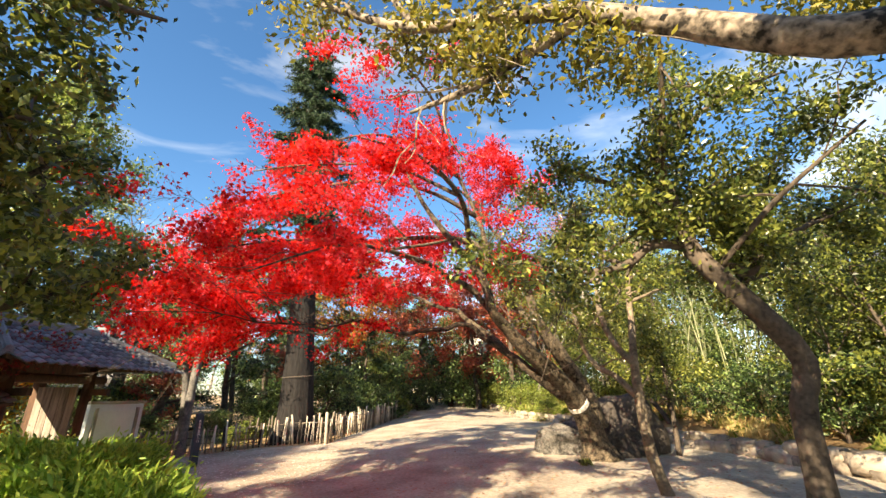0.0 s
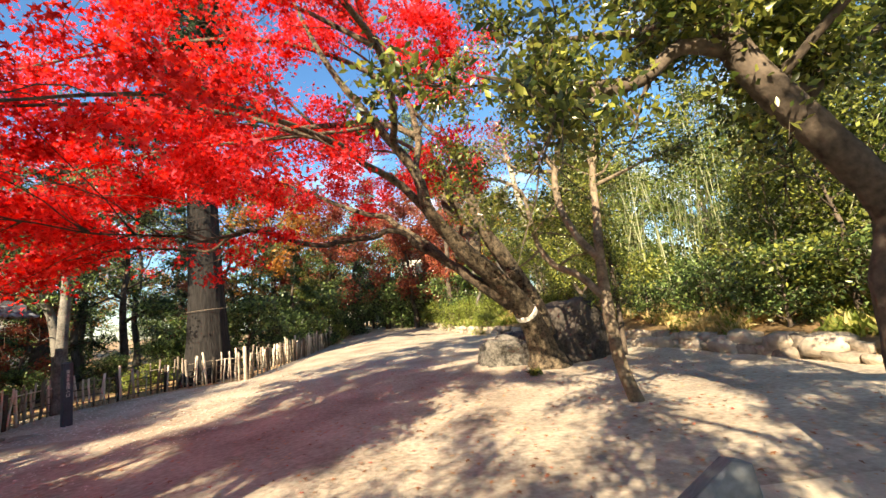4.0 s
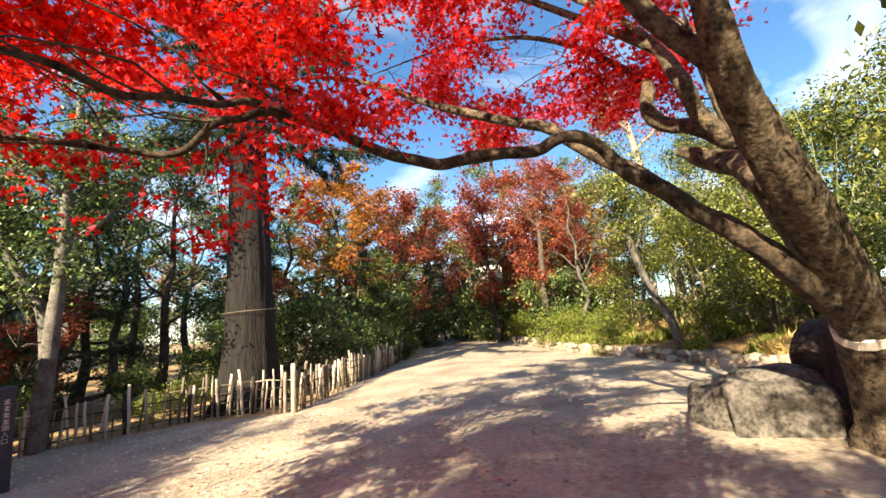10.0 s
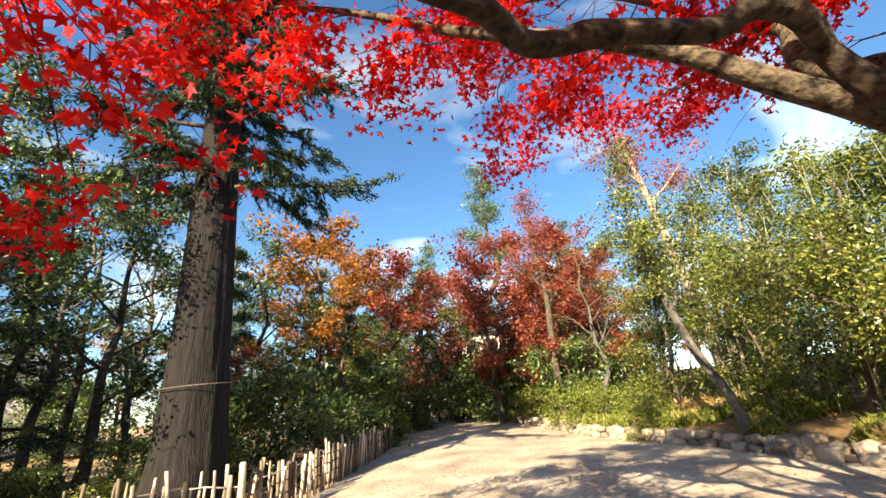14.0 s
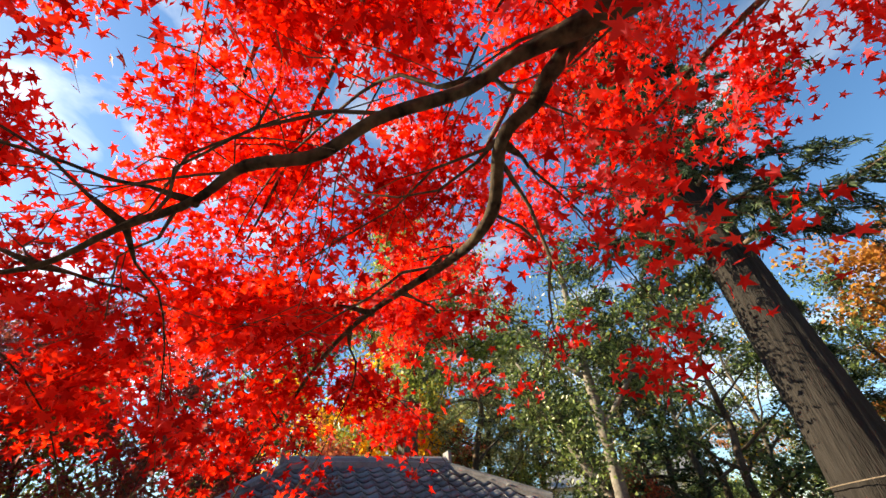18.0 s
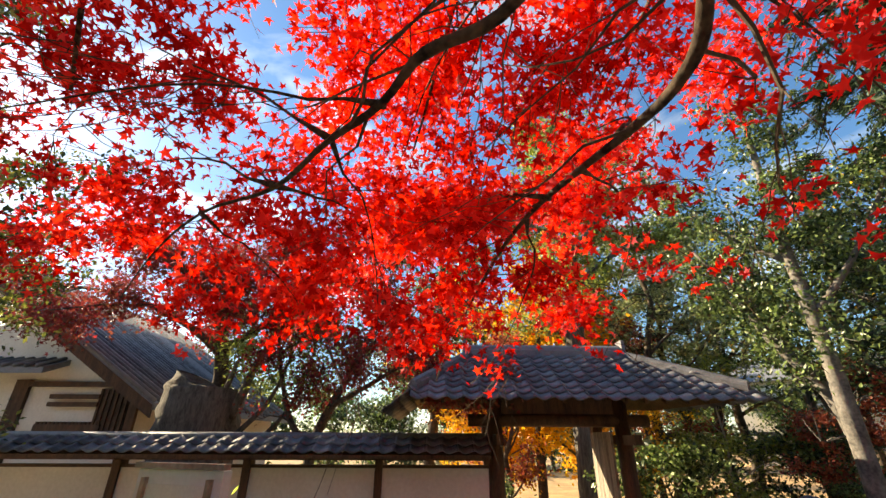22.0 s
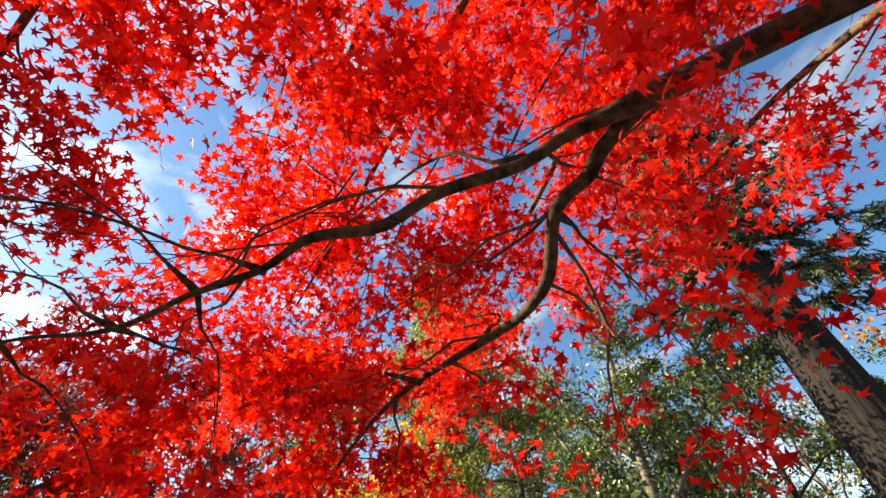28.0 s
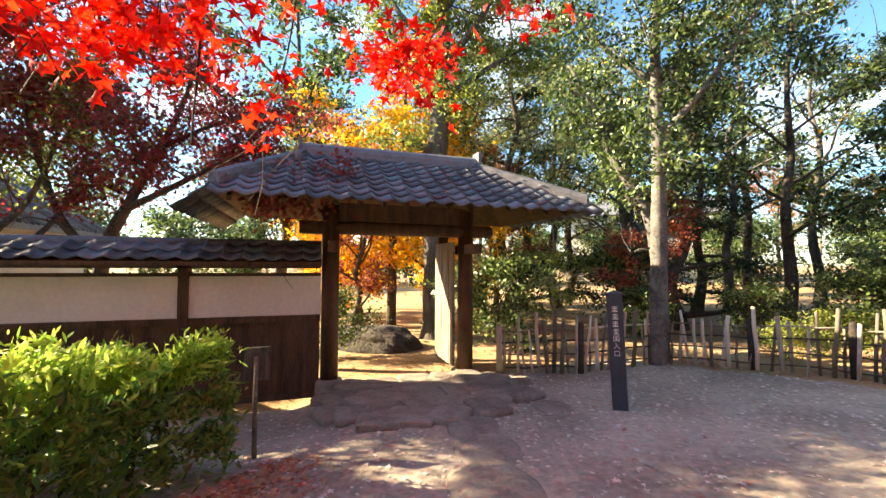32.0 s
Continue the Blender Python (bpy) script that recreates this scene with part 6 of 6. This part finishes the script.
spots = {
    "silver": [(-17.5, 18.5, 90, 1.15), (-20.0, 14.5, 200, 1.3)],
    "understory_b": [(7.8, 20.4, 80, 1.0), (12.9, 13.0, 200, 1.2), (9.8, 17.6, 20, 1.3), (10.2, 7.2, 130, 1.2), (-12.6, 15.2, 10, 0.9)],
    "understory": [(6.9, 18.6, 80, 0.9), (6.4, 21.8, 240, 0.9), (8.8, 9.6, 190, 0.8), (8.9, 8.4, 100, 1.1), (9.4, 5.6, 10, 1.1), (10.6, 2.6, 120, 1.2), (12.0, -0.5, 50, 1.2),
                   (9.5, 15.6, 200, 1.2), (10.8, 12, 30, 1.3), (11, 8.5, 170, 1.4), (-3.9, 26.0, 10, 0.9), (-4.6, 29.5, 100, 1.2)],
    "broad_a": [(6.6, 29.5, 40, 0.85), (-3.4, 28.2, 60, 0.6), (-8.2, 27, 100, 1.05), (-15, 26, 200, 1.25), (-19, 20, 80, 1.3), (-18.5, 8.0, 15, 1.45), (-22, 9, 30, 1.2), (1.2, 39, 60, 1.1), (-3.2, 33.5, 20, 1.0), (-1.6, 37, 80, 1.15), (-22, 28, 0, 1.5), (-14, 34, 70, 1.3), (-26, 17, 140, 1.5),
                (-26, -3.0, 20, 1.15), (-6.5, 38, 50, 1.2), (5.4, 37, 120, 0.9), (8.5, 41, 10, 1.2)],
    "broad_b": [(9.2, 20, 90, 0.8), (8.0, 24.5, 200, 0.75), (6.6, 29, 20, 0.8), (12.5, 10.5, 130, 0.9), (13, 4.5, 40, 0.9), (12.5, -1, 10, 1.0), (-4, 47, 90, 1.3), (13, 16, 60, 1.0), (12, 24, 110, 1.1),
                (14, -7, 60, 1.2), (9.5, 33, 10, 1.1), (14.5, 30, 80, 1.2)],
    "conif": [(-9.2, 25.0, 120, 0.95), (-14.5, 22.5, 250, 1.1), (-17.5, 17, 60, 1.1), (-7.5, 31, 10, 1.0), (-12, 30, 190, 1.2), (-2.2, 41, 90, 1.2), (-4.3, 24.6, 30, 0.62)],
    "rusty": [(4.9, 28.2, 20, 1.0), (6.4, 26.0, 140, 0.95), (2.6, 32.5, 140, 1.5), (0.6, 36, 30, 1.5), (5.2, 30.5, 250, 1.45), (-8.0, 22.8, 70, 0.6), (-14, 10.0, 60, 0.75), (6.5, 34, 10, 1.2), (-17, 15.5, 200, 0.9), (-11, 16.8, 30, 0.55)],
    "orange": [(-6.2, 33, 160, 1.5), (-9, 34, 80, 1.2), (7.8, 31, 50, 1.0)],
    "yellow": [(-16.3, 9.4, 30, 0.55), (-15.2, 10.2, 90, 0.6), (-18.5, 10.0, 200, 1.1), (-20, 14, 20, 1.1), (-13.6, 13.6, 40, 0.5)],
    "cedar": [(9.0, 37, 120, 1.0), (-1.0, 52, 240, 1.5)],
    "shrub": [(-3.7, 25.6, 70, 1.6), (4.7, 26.6, 30, 1.5), (3.4, 33.5, 200, 1.9), (1.6, 34.5, 100, 1.8), (8.2, 9.2, 40, 0.8), (8.5, 7.0, 140, 0.8), (9.0, 4.6, 240, 0.9), (10.2, 1.4, 10, 0.9), (8.3, 11.6, 75, 0.8), (7.9, 13.2, 330, 0.7), (-6.9, 20.4, 90, 1.2), (-4.0, 23.5, 180, 1.0), (-9.2, 18.0, 30, 0.6), (-10.6, 16.4, 210, 0.6), (-3.5, 30, 60, 1.2), (-10.6, 12.6, 120, 0.95), (-11.6, 9.2, 10, 0.7), (-8.2, 19.6, 300, 0.75), (-12.6, 17.5, 0, 1.2),
              (-1.9, 33, 30, 1.1), (9.4, 14.5, 0, 0.9), (9.6, 18, 100, 1.0), (9.5, 10.2, 200, 0.9), (9.2, 22, 200, 1.0), (-2.8, 35, 20, 1.5), (3.5, 36, 20, 1.5), (6.4, 25.5, 90, 1.1), (6.0, 32, 70, 1.4), (-5.3, 27.5, 70, 1.2),
              (9.5, 6.5, 20, 1.0), (11, 2.5, 90, 1.1), (12, -2, 200, 1.2), (8.8, 27.5, 20, 1.3), (-0.6, 39.5, 20, 1.8), (1.8, 39, 220, 1.7)],
    "lowbush": [(4.3, 24.5, 60, 1.1), (4.1, 26.5, 100, 1.3), (5.4, 22, 150, 1.1), (3.9, 29, 200, 1.3), (7.1, 18.6, 20, 0.9), (-7.3, 17.4, 70, 0.8), (-7.9, 16.9, 170, 0.6), (5.0, 25.2, 0, 1.2), (4.9, 20.9, 30, 0.9), (3.9, 31.5, 40, 1.4), (-2.6, 28.5, 90, 1.0)],
    "bare": [(-11.5, 24, 140, 1.1), (-16, 21, 250, 1.3), (-1.9, 40, 70, 1.2), (5.6, 24.8, 200, 0.75), (-13.8, 18.6, 330, 1.0), (-6.2, 29, 20, 0.9)],
}
models = {"silver": silver, "understory_b": understory_b, "understory": understory, "broad_a": broad_a, "broad_b": broad_b, "conif": conif, "rusty": rusty, "orange": orange, "yellow": yellow, "cedar": cedar, "shrub": shrub, "lowbush": lowbush, "bare": bare}
for key, rows in spots.items():
    for x, y, turn, scale in rows:
        again(models[key], x, y, turn, scale)

# trees behind the start, whose shade falls on the path
for x, y, turn, scale in [(-4.6, -4.6, 10, 0.85), (-4.4, -2.9, 150, 0.7), (3.5, -1.5, 310, 0.75), (1.6, -4.6, 220, 0.8), (0.7, -2.0, 30, 0.62), (4.8, -4.6, 250, 0.8), (-6.9, 0.9, 60, 0.8), (8.2, -3.0, 20, 0.8)]:
    again(shade, x, y, turn, scale)

again(understory_b, 3.6, -2.2, 140, 1.15)

# a ring of far trees that closes the wood
rnd = random.Random(9)
for i in range(84):
    a = i / 84 * 2 * math.pi
    r = rnd.uniform(38, 56)
    x, y = math.cos(a) * r, 12 + math.sin(a) * r
    if x < -8 and y < 2:
        continue
    key = rnd.choice(["broad_a", "broad_b", "conif", "broad_a", "broad_b", "rusty", "orange"])
    again(models[key], x, y, rnd.uniform(0, 360), rnd.uniform(1.1, 1.6))
for i in range(60):
    a = i / 60 * 2 * math.pi
    again(shrub, math.cos(a) * 36 + rnd.uniform(-3, 3), 14 + math.sin(a) * 34 + rnd.uniform(-3, 3), rnd.uniform(0, 360), rnd.uniform(1.8, 2.6))


def bamboo():
    rnd = np.random.RandomState(70)
    pts, dirs = [], []
    root = thing("bamboo_grove", "stand of pale bamboo with feathery light green leaves on the bank", "bamboo")
    for k in range(190):
        y = rnd.uniform(3, 25) if k < 110 else rnd.uniform(9.5, 18)
        x = wall_x(y) + (2.3 if k < 110 else 1.5) + abs(rnd.normal()) * 1.9
        s = Shape()
        h = rnd.uniform(3.6, 6.2)
        lean = rnd.normal(size=2) * 0.45
        z0 = lie(x, y)
        path = [(x + lean[0] * (f ** 2), y + lean[1] * (f ** 2), z0 - 0.1 + h * f, 0.024 * (1 - 0.75 * f)) for f in np.linspace(0, 1, 7)]
        s.tube(path, 5)
        part("culm", s, BAMBOO, root, smooth=True)
        for q in range(70):
            f = rnd.uniform(0.4, 1.0)
            p = along_path(np.array(path), f)[:3] + rnd.normal(size=3) * (0.28, 0.28, 0.2)
            pts.append(p)
            dirs.append(rnd.normal(size=3) + (0, 0, -0.4))
    tagged(part("foliage", leaves("foliage", np.array(pts), 0.2, "blade", rnd, 0.3, 0.3, np.array(dirs)), BAMBOO_LEAF, root), kind="stuff")


bamboo()


def grass():
    rnd = np.random.RandomState(71)
    pts, dirs, dry, dryd = [], [], [], []
    for k in range(26000):
        y = rnd.uniform(1, 34)
        w = abs(rnd.normal()) * 1.3 + 0.2
        x = wall_x(y) + w
        q = noise.noise((x * 0.5, y * 0.5, 4.0))
        if q < -0.1:
            continue
        d = (rnd.normal() * 0.5, rnd.normal() * 0.5, 1)
        if q > 0.3 or 9.5 < y < 16 and rnd.rand() < 0.7:
            dry.append((x, y, lie(x, y) + rnd.uniform(0.04, 0.2)))
            dryd.append(d)
        else:
            pts.append((x, y, lie(x, y) + rnd.uniform(0.04, 0.2)))
            dirs.append(d)
    tagged(part("grass", leaves("grass", np.array(pts), 0.36, "blade", rnd, 0.0, 0.5, np.array(dirs)), GRASS_LEAF), "tufts of green grass above the stone wall", "grass", kind="stuff")
    tagged(part("dry_grass", leaves("dry_grass", np.array(dry), 0.34, "blade", rnd, 0.0, 0.5, np.array(dryd)), STRAW), "dry straw coloured grass and stalks on the bank", "grass", kind="stuff")
    pts, pale = [], []
    for k in range(24000):
        if k < 12000:
            y = rnd.uniform(3, 32)
            x = left_edge(y) - abs(rnd.normal()) * 2.6
        elif k < 18500:
            x, y = rnd.uniform(-9, -3), rnd.uniform(6, 15.5)
            if rnd.rand() < 0.6:
                q = rnd.rand()
                x, y = -7.2 + 4.6 * q + 0.6 + abs(rnd.normal()) * 0.3, 7.9 - 4.6 * q + 0.6 + abs(rnd.normal()) * 0.3
            else:
                if rnd.rand() < 0.7:
                    pale.append((x, y, lie(x, y) + 0.012))
                continue
        else:
            x, y = rnd.uniform(-4, 6), rnd.uniform(2, 26)
        pts.append((x, y, lie(x, y) + 0.012))
    for k in range(2500):
        x, y = rnd.uniform(-8.8, -2.5), rnd.uniform(8.2, 15.4)
        pale.append((x, y, lie(x, y) + 0.01))
    tagged(part("fallen_leaves", leaves("fallen_leaves", np.array(pale), 0.046, "maple", rnd, 0.86, 0.5), PALE_LEAF), "small pale dry leaves scattered over the yard", "leaves", kind="stuff")
    tagged(part("fallen_leaves", leaves("fallen_leaves", np.array(pts), 0.05, "maple", rnd, 0.86, 0.4), BROWN_LEAF), "scattered dry brown and red fallen leaves", "leaves", kind="stuff")


grass()


# ---- houses ----
def storehouse():
    """The white gabled house behind the garden wall."""
    root = thing("house", "white plastered house with a gable, dark timbers and a tiled roof", "house")
    x, y0, y1, ze, yr, zr = -12.5, -9.6, 0.85, 2.75, -4.4, 6.1
    s = Shape()
    s.v = [(q, y, z) for q in (x, x - 9) for y, z in ((y0, -1.0), (y1, -1.0), (y1, ze), (yr, zr - 0.1), (y0, ze))]
    s.f = [(0, 1, 2, 3, 4), (9, 8, 7, 6, 5), (0, 5, 6, 1), (1, 6, 7, 2), (2, 7, 8, 3), (3, 8, 9, 4), (4, 9, 5, 0)]
    part("wall", s, PLASTER, root)
    for y, w in ((y1 - 0.1, 0.1), (-2.1, 0.17), (-3.55, 0.09), (-4.3, 0.09), (-6.4, 0.12), (y0 + 0.1, 0.1)):
        s = Shape()
        s.box(x + 0.002, y - w, -1.0, x + 0.10, y + w, 2.8)
        part("timber_post", s, WOOD_DARK, root)
    for z, a, b, h in ((1.5, y0, -2.27, 0.12), (2.64, -1.93, y1, 0.12), (1.45, -1.93, y1 - 0.2, 0.10)):
        s = Shape()
        s.box(x + 0.004, a, z, x + 0.13, b, z + h)
        part("timber_beam", s, WOOD_DARK, root)
    # the bowed gable beam and its struts
    s = Shape()
    for q in range(13):
        y = -7.2 + 5.6 * q / 12
        z = 4.12 + 0.28 * math.sin(math.pi * q / 12)
        s.v += [(x + 0.004, y, z), (x + 0.16, y, z), (x + 0.16, y, z + 0.2), (x + 0.004, y, z + 0.2)]
    s.f = [(4 * q + c, 4 * q + (c + 1) % 4, 4 * q + 4 + (c + 1) % 4, 4 * q + 4 + c) for q in range(12) for c in range(4)] + [(3, 2, 1, 0), (48, 49, 50, 51)]
    part("gable_beam", s, WOOD_DARK, root)
    for y in (-3.0, -4.4, -5.8):
        s = Shape()
        s.box(x + 0.003, y - 0.07, 4.45, x + 0.1, y + 0.07, 5.0)
        part("gable_post", s, WOOD_DARK, root)
    # a tiled pent roof under the gable
    s = Shape()
    s.v = [(x, y0, 3.3), (x, -1.2, 3.3), (x + 0.7, -1.2, 3.02), (x + 0.7, y0, 3.02)]
    s.v += [(a, b, c - 0.14) for a, b, c in s.v]
    s.f = [(0, 3, 2, 1), (4, 5, 6, 7), (0, 1, 5, 4), (1, 2, 6, 5), (2, 3, 7, 6), (3, 0, 4, 7)]
    pent = part("pent_roof", s, TILE, root)
    for i in range(int((-1.2 - y0) / 0.27)):
        y = y0 + 0.14 + i * 0.27
        s = Shape()
        s.tube([(x, y, 3.33, 0.055), (x + 0.72, y, 3.05, 0.055)], 6)
        part("tile_rib", s, TILE, pent, smooth=True)
    # slatted window with dark boards
    s = Shape()
    s.box(x + 0.006, -0.15, 1.6, x + 0.06, y1 - 0.25, 2.6)
    window = part("window", s, WOOD_BLACK, root)
    for i in range(6):
        s = Shape()
        s.box(x + 0.062, -0.12 + i * 0.13, 1.62, x + 0.1, -0.07 + i * 0.13, 2.58)
        part("slat", s, WOOD_DARK, window)
    for z in (2.36, 2.18):
        s = Shape()
        s.box(x + 0.05, -1.3, z, x + 0.14, -0.1, z + 0.1)
        part("batten", s, WOOD_DARK, root)
    s = Shape()
    s.box(x + 0.05, -1.45, 1.56, x + 0.12, 0.1, 1.78)
    for i in range(16):
        s.box(x + 0.055, -1.42 + i * 0.093, 1.78, x + 0.115, -1.37 + i * 0.093, 1.84)
    part("carved_board", s, WOOD_DARK, root)
    k = (zr - ze) / (y1 - yr)
    for sign, ye in ((1, y1 + 0.8), (-1, y0 - 0.8)):
        zb = zr - k * abs(ye - yr)
        s = Shape()
        s.v = [(x + 0.8, yr, zr), (x + 0.8, ye, zb), (x - 9.5, ye, zb), (x - 9.5, yr, zr)]
        s.v += [(a, b, c - 0.16) for a, b, c in s.v]
        s.f = [(0, 1, 2, 3), (7, 6, 5, 4), (0, 4, 5, 1), (1, 5, 6, 2), (2, 6, 7, 3), (3, 7, 4, 0)]
        roof = part("roof", s, TILE, root)
        s = Shape()
        s.v = [(x + 0.82, yr, zr - 0.05), (x + 0.82, ye, zb - 0.05), (x + 0.82, ye, zb - 0.33), (x + 0.82, yr, zr - 0.33)]
        s.v += [(a - 0.07, b, c) for a, b, c in s.v]
        s.f = [(0, 3, 2, 1), (4, 5, 6, 7), (0, 1, 5, 4), (1, 2, 6, 5), (2, 3, 7, 6), (3, 0, 4, 7)]
        part("bargeboard", s, WOOD_DARK, root)
        for i in range(38):
            q = x + 0.75 - i * 0.27
            s = Shape()
            s.tube([(q, yr, zr + 0.03, 0.06), (q, ye, zb + 0.03, 0.06)], 6)
            part("tile_rib", s, TILE, roof, smooth=True)


storehouse()


def far_house(x, y, w, d, h, turn, label):
    root = thing("house", label, "house", pose(x, y, lie(x, y), 0, 0, turn))
    s = Shape()
    s.box(-w / 2, -d / 2, -1, w / 2, d / 2, h)
    part("wall", s, PLASTER, root)
    s = Shape()
    s.v = [(-w / 2 - .5, -d / 2 - .5, h), (w / 2 + .5, -d / 2 - .5, h), (w / 2 + .5, d / 2 + .5, h), (-w / 2 - .5, d / 2 + .5, h), (-w / 2, 0, h + 1.8), (w / 2, 0, h + 1.8)]
    s.f = [(0, 1, 5, 4), (2, 3, 4, 5), (1, 2, 5), (3, 0, 4), (0, 3, 2, 1)]
    part("roof", s, TILE, root)
    for k in range(2):
        for i in range(int(w / 2.4)):
            s = Shape()
            a = -w / 2 + 0.8 + i * 2.4
            s.box(a, -d / 2 - 0.05, 0.9 + 2.7 * k, a + 1.3, -d / 2 - 0.004, 2.2 + 2.7 * k)
            part("window", s, GLASS, root)


GLASS = surface("dark window glass", (0.03, 0.035, 0.04), (0.08, 0.09, 0.10), 1, 8, 0.1, 0.02, 0.002, spec=0.8)
far_house(8.5, 52, 12, 7, 5.6, 10, "pale two storey house beyond the trees")
far_house(-5.5, 60, 10, 7, 5.4, -8, "white two storey house far behind the wood")
far_house(17.5, 9.5, 16, 6, 3.4, 78, "pale blue grey building behind the bank")
far_house(-34, 38, 12, 8, 5.6, 50, "pale house glimpsed through the wood")


def cables():
    for i, (z, dy) in enumerate(((7.2, 0), (7.9, 0.3), (8.6, 0.0))):
        s = Shape()
        s.tube([(4 + 3.2 * k, 34 + dy - 2.6 * k, z + 0.04 * (k - 4) ** 2 + k * 0.55, 0.012) for k in range(9)], 5)
        tagged(part("power_cable", s, WOOD_BLACK), "thin black overhead power cable", "cable", "cables over the bank")


cables()
garden_rock = tagged(new("boulder", stone_mesh("boulder", 1.15, 0.7, 0.42, 12.5, 4, 0.2, 0.4)), "rounded dark rock inside the garden", "rock")
garden_rock.data.materials.append(ROCK)
garden_rock.matrix_basis = pose(-12.6, 10.3, lie(-12.6, 10.3) + 0.08, 0, 0, 40)
